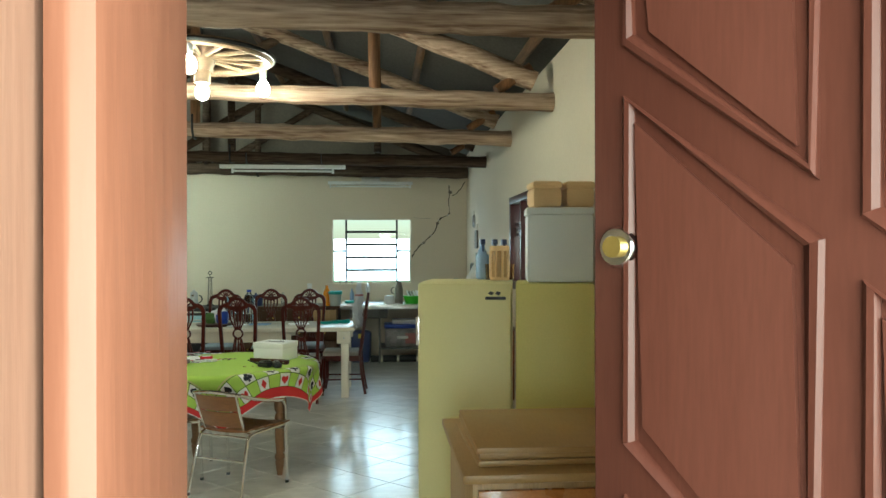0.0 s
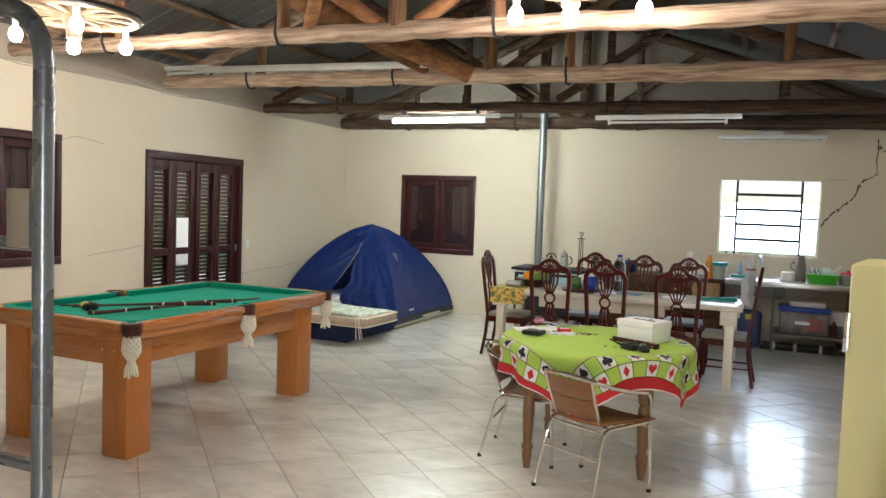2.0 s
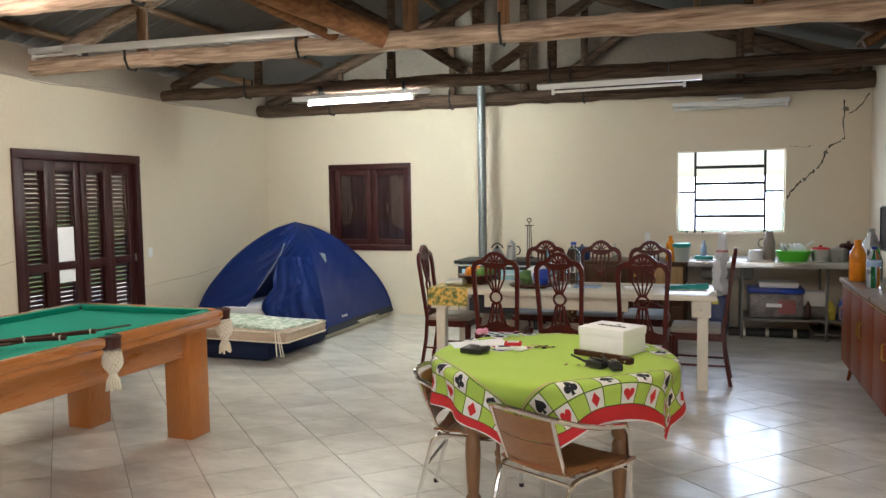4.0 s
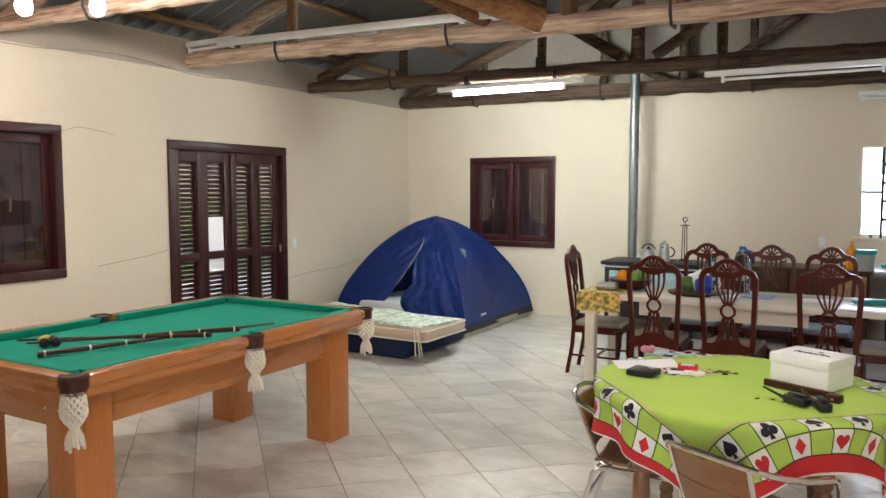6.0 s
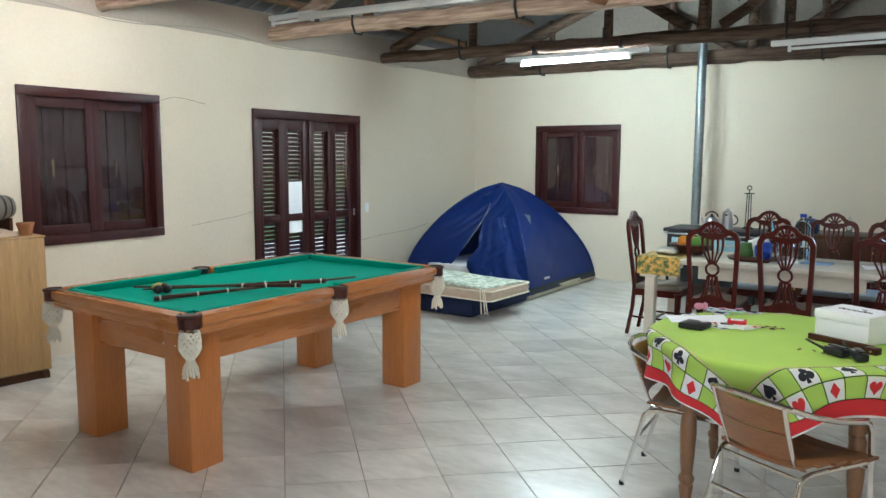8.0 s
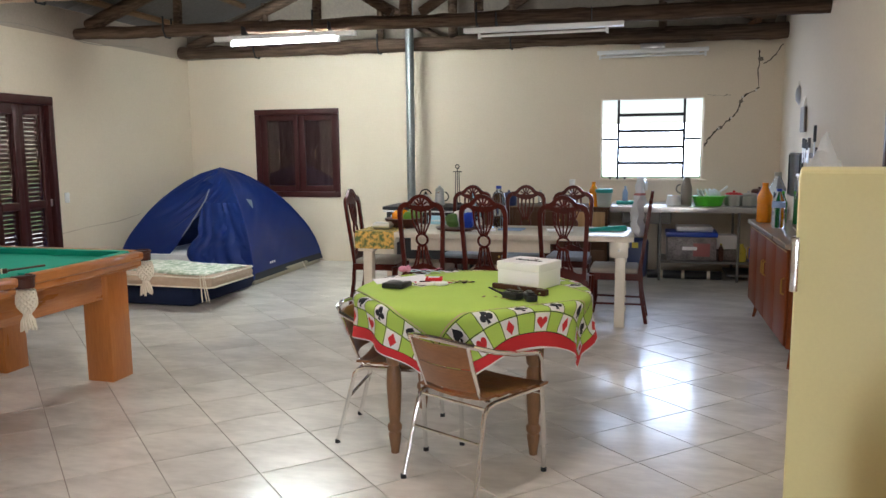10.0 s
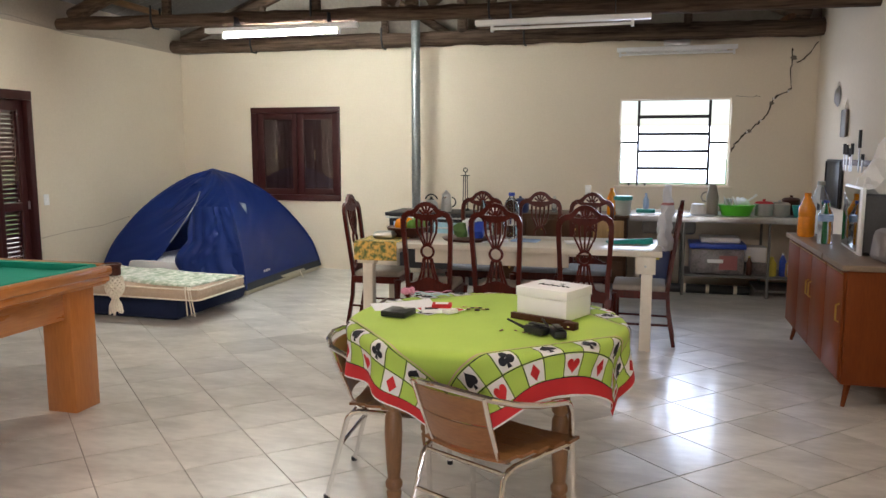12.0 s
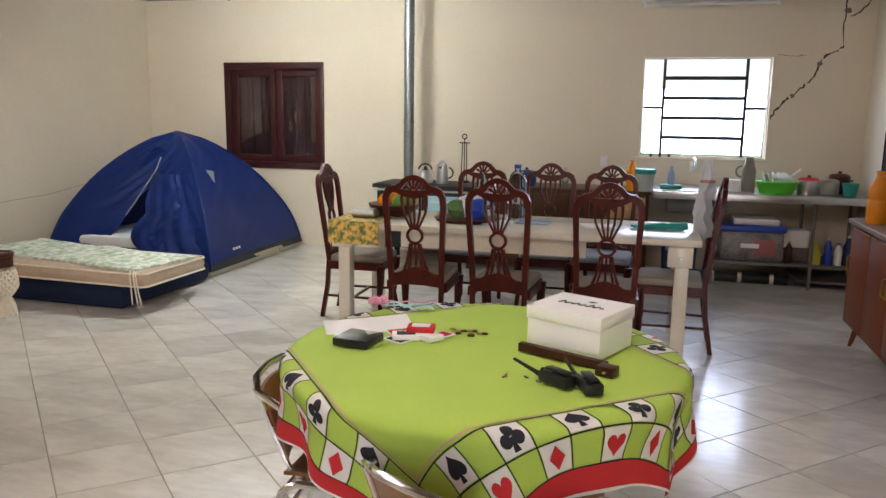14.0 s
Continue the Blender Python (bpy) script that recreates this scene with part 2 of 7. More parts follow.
def mesh_from(name, bm, mats, smooth=0.0):
    me = bpy.data.meshes.new(name)
    bmesh.ops.recalc_face_normals(bm, faces=bm.faces)
    if smooth:
        for f in bm.faces:
            f.smooth = True
        for e in bm.edges:
            if len(e.link_faces) == 2 and e.calc_face_angle(0.0) > smooth:
                e.smooth = False
    bm.to_mesh(me)
    bm.free()
    for m in mats if isinstance(mats, (list, tuple)) else [mats]:
        me.materials.append(m)
    return me


def part(name, bm, material, parent=None, label="", smooth=0.6):
    ob = new(name, mesh_from(name, bm, material, smooth))
    if parent is not None:
        ob.parent = parent
    if label:
        tagged(ob, label)
    return ob


def thing(name, at, label, category, group="", turn=0.0, kind=""):
    ob = new(name)
    ob.empty_display_size = 0.1
    ob.matrix_basis = pose(*at, 0, 0, turn)
    return tagged(ob, label, category, group, kind)


def box(bm, x0, x1, y0, y1, z0, z1, bev=0.0, m=None):
    vs = [bm.verts.new((x, y, z)) for x in (x0, x1) for y in (y0, y1) for z in (z0, z1)]
    idx = ((0, 1, 3, 2), (4, 6, 7, 5), (0, 4, 5, 1), (2, 3, 7, 6), (0, 2, 6, 4), (1, 5, 7, 3))
    fs = [bm.faces.new([vs[i] for i in f]) for f in idx]
    if bev:
        es = list({e for f in fs for e in f.edges})
        r = bmesh.ops.bevel(bm, geom=es, offset=bev, segments=2, affect="EDGES", profile=0.5)
        vs = list({v for f in r["faces"] for v in f.verts} | {v for v in vs if v.is_valid})
    if m is not None:
        bmesh.ops.transform(bm, matrix=m, verts=[v for v in vs if v.is_valid])
    return bm


def boxed(*a, bev=0.0):
    return box(bmesh.new(), *a, bev=bev)


def tube(bm, pts, r, seg=10, closed=False, cap=True):
    """A round bar along a line of points; r is one radius or one for each point."""
    pts = [Vector(p) for p in pts]
    n = len(pts)
    rs = r if isinstance(r, (list, tuple)) else [r] * n
    rings, side = [], None
    for i, p in enumerate(pts):
        a = pts[i - 1] if i or closed else p
        b = pts[(i + 1) % n] if i < n - 1 or closed else p
        d = (b - a).normalized()
        if side is None:
            side = d.orthogonal().normalized()
        side = (side - d * side.dot(d)).normalized()
        up = d.cross(side)
        rings.append([bm.verts.new(p + (side * math.cos(t) + up * math.sin(t)) * rs[i]) for t in (2 * math.pi * k / seg for k in range(seg))])
    for i in range(n if closed else n - 1):
        A, B = rings[i], rings[(i + 1) % n]
        for k in range(seg):
            bm.faces.new((A[k], A[(k + 1) % seg], B[(k + 1) % seg], B[k]))
    if cap and not closed:
        bm.faces.new(rings[0][::-1])
        bm.faces.new(rings[-1])
    return bm


def tubed(pts, r, seg=10, closed=False):
    return tube(bmesh.new(), pts, r, seg, closed)


def lathe(bm, prof, seg=20, at=(0, 0, 0), cap=True):
    """Turned round the z axis; prof: (radius, height) from the bottom up."""
    rings = [[bm.verts.new((at[0] + r * math.cos(2 * math.pi * k / seg), at[1] + r * math.sin(2 * math.pi * k / seg), at[2] + z)) for k in range(seg)] for r, z in prof]
    for A, B in zip(rings, rings[1:]):
        for k in range(seg):
            bm.faces.new((A[k], A[(k + 1) % seg], B[(k + 1) % seg], B[k]))
    if cap:
        bm.faces.new(rings[0][::-1])
        bm.faces.new(rings[-1])
    return bm


def lathed(prof, seg=20, at=(0, 0, 0)):
    return lathe(bmesh.new(), prof, seg, at)


def arc(centre, r, a0, a1, n, plane="xy"):
    out = []
    for i in range(n + 1):
        t = radians(a0 + (a1 - a0) * i / n)
        u, v = r * math.cos(t), r * math.sin(t)
        c = centre
        out.append({"xy": (c[0] + u, c[1] + v, c[2]), "xz": (c[0] + u, c[1], c[2] + v), "yz": (c[0], c[1] + u, c[2] + v)}[plane])
    return out


def plate(bm, outline, y0, y1):
    """A flat plate with an outline in x and z, from y0 to y1."""
    a = [bm.verts.new((x, y0, z)) for x, z in outline]
    b = [bm.verts.new((x, y1, z)) for x, z in outline]
    bm.faces.new(a)
    bm.faces.new(b[::-1])
    n = len(a)
    for i in range(n):
        bm.faces.new((a[i], b[i], b[(i + 1) % n], a[(i + 1) % n]))
    return bm


def wall_mesh(us, zs, holes, thick, along):
    """A wall made of the cells between us and zs without those inside a hole; along: 'x' or 'y'. holes: (u0, u1, z0, z1)."""
    us = sorted(set(us) | {h[i] for h in holes for i in (0, 1)})
    zs = sorted(set(zs) | {h[i] for h in holes for i in (2, 3)})
    solid = {}
    for i in range(len(us) - 1):
        for j in range(len(zs) - 1):
            u, z = (us[i] + us[i + 1]) / 2, (zs[j] + zs[j + 1]) / 2
            solid[i, j] = not any(h[0] < u < h[1] and h[2] < z < h[3] for h in holes)
    bm = bmesh.new()
    keep = {}

    def vert(i, j, k):
        if (i, j, k) not in keep:
            u, z, w = us[i], zs[j], thick[k]
            keep[i, j, k] = bm.verts.new((u, w, z) if along == "x" else (w, u, z))
        return keep[i, j, k]

    for (i, j), s in solid.items():
        if not s:
            continue
        for k in (0, 1):
            bm.faces.new([vert(i, j, k), vert(i + 1, j, k), vert(i + 1, j + 1, k), vert(i, j + 1, k)])
        for di, dj, a, b in ((-1, 0, (i, j), (i, j + 1)), (1, 0, (i + 1, j), (i + 1, j + 1)), (0, -1, (i, j), (i + 1, j)), (0, 1, (i, j + 1), (i + 1, j + 1))):
            if not solid.get((i + di, j + dj), False):
                bm.faces.new([vert(*a, 0), vert(*b, 0), vert(*b, 1), vert(*a, 1)])
    return bm


# ---- structure ----
X0, X1, Y0, Y1 = -3.06, 4.72, 2.5, 13.8
RIDGE_X, EAVE, SLOPE = 0.83, 3.10, 0.33
RIDGE = EAVE + (RIDGE_X - X0) * SLOPE

ground = part("ground", boxed(-150, 150, -150, 150, -0.35, -0.15), GRASS)
tagged(ground, "green grass outside the house", "ground", kind="structure")
# added pale slab: makes the outdoors bright through louvres and windows
bounce_slab = part("pavement", boxed(X0 - 6.0, X1 + 3.5, Y0 - 5.0, Y1 + 5.0, -0.2, -0.145), surf("pale_bounce_slab", (0.56, 0.53, 0.47), (0.46, 0.43, 0.38), 0.85, 1.2, 30, 0.2))
tagged(bounce_slab, "pale slab added round the house to brighten the outdoors", "pavement", kind="structure")
slab = part("floor", boxed(X0 - 0.2, X1 + 0.2, Y0 - 0.9, Y1 + 0.2, -0.15, -0.008), GROUT)
tagged(slab, "glossy beige marbled tiles laid diagonally with dark joints", "floor", kind="structure")

WIN_L = (7.19, 8.44, 0.91, 2.17)
DOOR_L = (9.52, 11.17, 0.0, 2.12)
WIN_B = (-2.045, -0.80, 0.88, 2.08)
WIN_K = (2.66, 3.86, 1.13, 2.105)
WIN_R = (8.6, 9.83, 1.25, 2.16)
DOOR_F = (3.30, 4.22, 0.0, 2.14)
BAND_Z = 2.785
wl = part("wall_left", wall_mesh([Y0 - 0.2, Y1 + 0.2], [0, BAND_Z], [WIN_L, DOOR_L], (X0 - 0.2, X0), "y"), PLASTER, smooth=0)
part("upper_band", boxed(X0 - 0.2, X0 - 0.012, Y0 - 0.2, Y1 + 0.2, BAND_Z, EAVE), BANDCOAT, wl, "darker grey-beige wall band above a level line")
tagged(wl, "cream plastered wall with fine hairline cracks", "wall", kind="structure")
wr = part("wall_right", wall_mesh([Y0 - 0.2, Y1 + 0.2], [0, EAVE], [WIN_R], (X1, X1 + 0.2), "y"), PLASTER, smooth=0)
tagged(wr, "cream plastered side wall", "wall", kind="structure")


def gable(bm, y0, y1):
    """The triangle of wall under the roof."""
    plate(bm, [(X0, BAND_Z), (X1, BAND_Z), (X1, EAVE), (RIDGE_X, RIDGE), (X0, EAVE)], y0, y1)
    return bm


wb = part("wall_back", wall_mesh([X0, X1], [0, BAND_Z], [WIN_B, WIN_K], (Y1, Y1 + 0.2), "x"), PLASTER, smooth=0)
part("gable", gable(bmesh.new(), Y1 + 0.012, Y1 + 0.2), GABLECOAT, wb, "darker grey-beige gable wall", smooth=0)
tagged(wb, "cream plastered end wall with a stepped crack beside the window", "wall", kind="structure")
wf = part("wall_front", wall_mesh([X0, X1], [0, BAND_Z], [DOOR_F], (Y0 - 0.16, Y0), "x"), PLASTER, smooth=0)
part("gable", gable(bmesh.new(), Y0 - 0.16, Y0), GABLECOAT, wf, "darker grey-beige gable wall", smooth=0)
tagged(wf, "cream plastered entrance wall", "wall", kind="structure")

# corrugated roof sheets
bm = bmesh.new()
for s in (-1, 1):
    run = 4.6
    n = 260
    rows = []
    for k in range(n + 1):
        y = Y0 - 1.3 + (Y1 - Y0 + 2.2) * k / n
        dz = 0.022 * math.sin(k * math.pi / 2)
        rows.append([bm.verts.new((RIDGE_X + s * d, y, RIDGE + 0.13 + dz + h - d * SLOPE)) for h in (0, 0.012) for d in (0, run)])
    for A, B in zip(rows, rows[1:]):
        bm.faces.new((A[0], A[1], B[1], B[0]))
        bm.faces.new((A[2], B[2], B[3], A[3]))
roof = part("roof", bm, ROOFING)
tagged(roof, "grey corrugated fibre-cement roof sheets on wooden purlins", "roof", kind="structure")


def pole(name, a, b, r, material, parent, rng, bend=0.02, seg=12, taper=0.1, step=0.25):
    """A rough debarked pole from a to b."""
    a, b = Vector(a), Vector(b)
    n = max(3, int((b - a).length / step))
    side = Vector((rng.uniform(-1, 1), rng.uniform(-1, 1), rng.uniform(-0.6, 0.6)))
    pts, rs = [], []
    for i in range(n + 1):
        f = i / n
        w = math.sin(f * math.pi) * bend
        pts.append(a.lerp(b, f) + side * w + Vector((0, rng.uniform(-1, 1), rng.uniform(-1, 1))) * 0.006)
        rs.append(r * (1 + taper * (0.5 - f)) * rng.uniform(0.94, 1.06))
    bm = tubed(pts, rs, seg)
    for v in bm.verts:
        s = v.co + side * 3.0
        v.co += noise.noise_vector(Vector((s.x * 2.5, s.y * 9, s.z * 9))) * 0.14 * r + noise.noise_vector(s * 16.0) * 0.05 * r
    return part(name, bm, material, parent)


BEAM_Z = 2.80
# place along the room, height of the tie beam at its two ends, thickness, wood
# trusses at the far end use the darker log colour
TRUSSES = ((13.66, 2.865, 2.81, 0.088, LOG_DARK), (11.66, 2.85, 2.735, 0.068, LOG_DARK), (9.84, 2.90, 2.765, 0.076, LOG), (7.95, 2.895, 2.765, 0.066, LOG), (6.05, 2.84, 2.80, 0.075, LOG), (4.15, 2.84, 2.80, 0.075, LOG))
rng = random.Random(5)
for k, (ty, left_z, right_z, beam_r, beam_wood) in enumerate(TRUSSES):
    tr = thing("roof_truss", (0, ty, 0), "rough debarked log tie beam with rafters, posts and braces", "roof truss", "roof trusses")
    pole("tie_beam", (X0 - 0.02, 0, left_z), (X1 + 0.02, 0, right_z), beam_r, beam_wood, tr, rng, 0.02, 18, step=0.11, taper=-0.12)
    for s in (-1, 1):
        foot = RIDGE_X + s * 3.75
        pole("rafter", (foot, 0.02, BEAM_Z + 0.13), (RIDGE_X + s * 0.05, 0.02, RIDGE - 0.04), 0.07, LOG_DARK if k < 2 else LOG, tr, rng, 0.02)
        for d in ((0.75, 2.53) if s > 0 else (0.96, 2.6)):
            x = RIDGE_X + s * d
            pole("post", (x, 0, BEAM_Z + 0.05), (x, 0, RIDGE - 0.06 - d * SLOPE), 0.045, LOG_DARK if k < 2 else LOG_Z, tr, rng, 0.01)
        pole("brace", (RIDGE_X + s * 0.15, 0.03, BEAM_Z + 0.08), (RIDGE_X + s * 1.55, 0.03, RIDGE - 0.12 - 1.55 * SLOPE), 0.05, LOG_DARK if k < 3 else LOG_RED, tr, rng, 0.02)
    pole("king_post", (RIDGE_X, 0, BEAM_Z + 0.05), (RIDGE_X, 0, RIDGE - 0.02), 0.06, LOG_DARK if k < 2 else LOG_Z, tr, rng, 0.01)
    pole("eave_strut", (4.28, 0.0, BEAM_Z + 0.05), (4.55, 0.0, 3.03), 0.04, LOG_Z, tr, rng, 0.01)
    for x in (-1.9, -0.15, 1.57):
        zc = left_z + (right_z - left_z) * (x - X0) / (X1 - X0)
        bm = tubed([(x, -beam_r - 0.008, zc + 0.14), (x, -beam_r - 0.012, zc), (x, -beam_r * 0.6, zc - beam_r - 0.006), (x, beam_r * 0.6, zc - beam_r - 0.006), (x, beam_r + 0.012, zc), (x, beam_r + 0.008, zc + 0.14)], 0.011, 8)
        part("iron_strap", bm, IRON, tr, "dark iron strap round the beam")
for s in (-1, 1):
    for d in (0.25, 1.15, 2.05, 2.95, 3.75):
        x, z = RIDGE_X + s * d, RIDGE + 0.062 - d * SLOPE
        pu = thing("purlin", (x, 0, z), "rough round wooden purlin under the roof sheets", "purlin", "purlins")
        pole("log", (0, Y0, 0), (0, Y1 - 0.05, 0), 0.042, LOG_Y, pu, rng, 0.02, 8, step=0.5)
# long diagonal wind braces between the trusses
for a, b, r in (((-1.30, 7.38, 3.68), (0.80, 9.40, 2.77), 0.085), ((-1.28, 7.84, 3.68), (0.2, 9.8, 2.90), 0.05), ((1.7, 6.12, 3.97), (0.1, 7.95, 2.88), 0.05)):
    wb_ = thing("wind_brace", a, "long orange-brown diagonal log brace between trusses", "brace", "wind braces")
    pole("log", (0, 0, 0), Vector(b) - Vector(a), r, LOG_RED, wb_, rng, 0.03)

# ---- windows and doors ----


OLDBRASS = surf("dull_brass", (0.16, 0.12, 0.07), None, 0.5, 10, 80, 0.1, metal=0.6)


def wood_window(name, at, turn, w, h, label):
    """Two glazed sashes in a dark frame with closed inner shutters behind; the room lies on the -y side."""
    win = thing(name, at, label, "window", "dark wooden windows", turn, "structure")
    f = 0.075
    bm = bmesh.new()
    for a in ((0, w, h - f, h), (0, w, 0, f)):
        box(bm, a[0], a[1], -0.025, 0.12, a[2], a[3], bev=0.006)
    for a in ((0, f), (w - f, w)):
        box(bm, a[0], a[1], -0.022, 0.12, f, h - f, bev=0.006)
    part("window_frame", bm, DARKWOOD, win)
    half = (w - 2 * f) / 2
    for k in (0, 1):
        x0, y0 = f + k * half, 0.02 + 0.035 * k
        s = part("sash", bmesh.new(), DARKWOOD, win)
        bm = bmesh.new()
        b = 0.085
        for xa, xb, za, zb in ((x0, x0 + b, f, h - f), (x0 + half - b * 0.7, x0 + half, f, h - f), (x0 + b, x0 + half - b * 0.7, f, f + 0.08), (x0 + b, x0 + half - b * 0.7, h - f - 0.08, h - f)):
            box(bm, xa, xb, y0, y0 + 0.03, za, zb, bev=0.005)
        s.data = mesh_from("sash", bm, DARKWOOD, 0.6)
        p = part("pane", boxed(x0 + b, x0 + half - b * 0.7, y0 + 0.013, y0 + 0.017, f + 0.08, h - f - 0.08), GLASS, s, smooth=0)
        p.visible_shadow = False
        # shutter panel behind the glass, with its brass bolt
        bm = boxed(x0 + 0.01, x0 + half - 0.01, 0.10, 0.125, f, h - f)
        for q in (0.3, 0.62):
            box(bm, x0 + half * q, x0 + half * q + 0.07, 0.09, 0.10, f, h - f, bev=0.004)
        sh = part("shutter", bm, SHADED_SHUTTER, win)
        bm = bmesh.new()
        tube(bm, [(x0 + half * 0.42, 0.085, h * 0.44), (x0 + half * 0.42, 0.075, h * 0.5), (x0 + half * 0.42, 0.085, h * 0.54)], 0.009, 8)
        part("bolt", bm, OLDBRASS, sh, "dull brass shutter bolt")
    return win


wood_window("window_1", (X0, WIN_L[0], WIN_L[2]), 90, WIN_L[1] - WIN_L[0], WIN_L[3] - WIN_L[2], "dark red-brown wooden window with closed shutters")
wood_window("window_2", (WIN_B[0], Y1, WIN_B[2]), 0, WIN_B[1] - WIN_B[0], WIN_B[3] - WIN_B[2], "dark red-brown wooden window with closed shutters behind the tent")

# louvred double door in the left wall
dl = thing("door_1", (X0, DOOR_L[0], 0), "dark wooden four-leaf door with louvred shutters behind glass", "door", "", 90, "structure")
W, H = DOOR_L[1] - DOOR_L[0], DOOR_L[3]
bm = bmesh.new()
box(bm, 0, W, -0.03, 0.14, H - 0.09, H, bev=0.006)
for a in ((0, 0.07), (W - 0.07, W)):
    box(bm, a[0], a[1], -0.027, 0.14, 0, H - 0.09, bev=0.006)
part("door_frame", bm, DARKWOOD, dl)
slat_mesh = None
lw = (W - 0.14) / 4
for k in range(4):
    x0 = 0.07 + k * lw
    bm = bmesh.new()
    for xa, xb, za, zb in ((x0, x0 + 0.075, 0, H - 0.09), (x0 + lw - 0.075, x0 + lw, 0, H - 0.09), (x0 + 0.075, x0 + lw - 0.075, 0, 0.16), (x0 + 0.075, x0 + lw - 0.075, 0.93, 1.01), (x0 + 0.075, x0 + lw - 0.075, H - 0.2, H - 0.09)):
        box(bm, xa, xb, 0.01 + 0.02 * (k % 2), 0.045 + 0.02 * (k % 2), za, zb, bev=0.004)
    leaf = part("door_leaf", bm, DARKWOOD, dl)
    pane = part("pane", boxed(x0 + 0.07, x0 + lw - 0.07, 0.045, 0.049, 0.1, H - 0.15), GLASS, leaf, smooth=0)
    pane.visible_shadow = False
    bm = bmesh.new()
    for xa, xb, za, zb in ((x0 - 0.005, x0 + 0.05, 0, H - 0.05), (x0 + lw - 0.075, x0 + lw + 0.005, 0, H - 0.05), (x0, x0 + lw, 0.93, 1.01), (x0, x0 + lw, 0, 0.14), (x0, x0 + lw, H - 0.19, H - 0.05)):
        box(bm, xa, xb, 0.085, 0.115, za, zb)
    shutter = part("shutter", bm, DARKWOOD, dl)
    sw = lw - 0.11
    if slat_mesh is None:
        bm = bmesh.new()
        box(bm, 0, sw, -0.004, 0.004, -0.0235, 0.0235, m=pose(0, 0, 0, 38))
        slat_mesh = mesh_from("slat", bm, DARKWOOD)
    for z in [0.17 + 0.046 * i for i in range(17)] + [1.035 + 0.046 * i for i in range(20)]:
        s = new("slat", slat_mesh)
        s.parent = shutter
        s.matrix_basis = pose(x0 + 0.045, 0.1, z)
    if k == 1:
        part("paper", boxed(x0 + 0.08, x0 + lw - 0.08, 0.056, 0.059, 0.80, 1.36), PAPER, dl, "white paper sheet behind the glass")
part("latch", boxed(W - 0.1, W - 0.085, -0.005, 0.01, 0.94, 1.02), STEEL, dl, "small steel latch plate")

# kitchen window: steel frame with pivoting centre panes
wk = thing("window_3", (WIN_K[0], Y1, WIN_K[2]), "black steel window with four tilting centre panes", "window", "", 0, "structure")
W, H = WIN_K[1] - WIN_K[0], WIN_K[3] - WIN_K[2]
bm = bmesh.new()
for a in ((0, W, 0, 0.012), (0, W, H - 0.012, H)):
    box(bm, a[0], a[1], 0.05, 0.085, a[2], a[3])
for a in ((0, 0.012), (W - 0.012, W)):
    box(bm, a[0], a[1], 0.05, 0.085, 0.012, H - 0.012)
part("window_frame", bm, PLASTER, wk)
for x in (W * 0.175, W * 0.82):
    part("mullion", boxed(x - 0.014, x + 0.014, 0.045, 0.08, 0.012, H - 0.012), IRON, wk)
for xa, xb in ((0.025, W * 0.175 - 0.012), (W * 0.82 + 0.012, W - 0.025)):
    part("bar", boxed(xa, xb, 0.055, 0.075, H * 0.5 - 0.014, H * 0.5 + 0.014), IRON, wk)
for i in range(1, 5):
    part("bar", boxed(W * 0.175 + 0.012, W * 0.82 - 0.012, 0.045, 0.07, H * i / 5 - 0.018, H * i / 5 + 0.018), IRON, wk)
p = part("pane", boxed(0.025, W - 0.025, 0.076, 0.079, 0.025, H - 0.025), GLASS, wk, smooth=0)
p.visible_shadow = False
part("window_sill", boxed(-0.05, W + 0.05, -0.02, 0.05, -0.03, -0.004, bev=0.004), PLASTER, wk)

# window in the right wall
wr_ = thing("window_4", (X1, WIN_R[1], WIN_R[2]), "dark wooden side window, partly open to the garden", "window", "", -90, "structure")
W, H = WIN_R[1] - WIN_R[0], WIN_R[3] - WIN_R[2]
bm = bmesh.new()
for a in ((0, W, H - 0.07, H), (0, W, 0, 0.07)):
    box(bm, a[0], a[1], -0.02, 0.12, a[2], a[3], bev=0.005)
for a in ((0, 0.07), (W - 0.07, W), (W / 2 - 0.035, W / 2 + 0.035)):
    box(bm, a[0], a[1], -0.017, 0.12, 0.07, H - 0.07, bev=0.005)
part("window_frame", bm, DARKWOOD, wr_)
for i in range(3):
    box_ = boxed(0.07, W / 2 - 0.04, 0.04, 0.06, 0.07 + 0.05 * i + 0.45, 0.10 + 0.05 * i + 0.45)
    part("bar", box_, DARKWOOD, wr_)

# entrance: frame and open leaf
df = thing("door_frame_front", (0, Y0, 0), "red-brown varnished wooden door frame", "door frame", kind="structure")
JX = 3.335
bm = bmesh.new()
box(bm, JX - 0.11, JX, -0.175, 0.012, 0, 2.12, bev=0.008)
part("jamb", bm, JAMBWOOD, df)
part("door_stop", boxed(JX + 0.0005, JX + 0.014, -0.09, -0.02, 0, 2.12, bev=0.006), STOPWOOD, df, "red-brown door stop")
bm = bmesh.new()
box(bm, 4.245, 4.345, -0.175, 0.012, 0, 2.12, bev=0.008)
part("jamb", bm, JAMBWOOD, df)
part("head", boxed(JX - 0.11, 4.345, -0.17, 0.01, 2.12, 2.22, bev=0.008), DOORWOOD, df)

LEAF_W, LEAF_T, LEAF_H = 0.87, 0.04, 2.10
leaf = thing("door_2", (4.235, Y0 + 0.02, 0), "open red-brown panelled entrance door with diagonal mouldings", "door", "", 128, "structure")
part("slab", boxed(0, LEAF_W, 0, LEAF_T, 0.01, LEAF_H, bev=0.004), DOORWOOD, leaf)


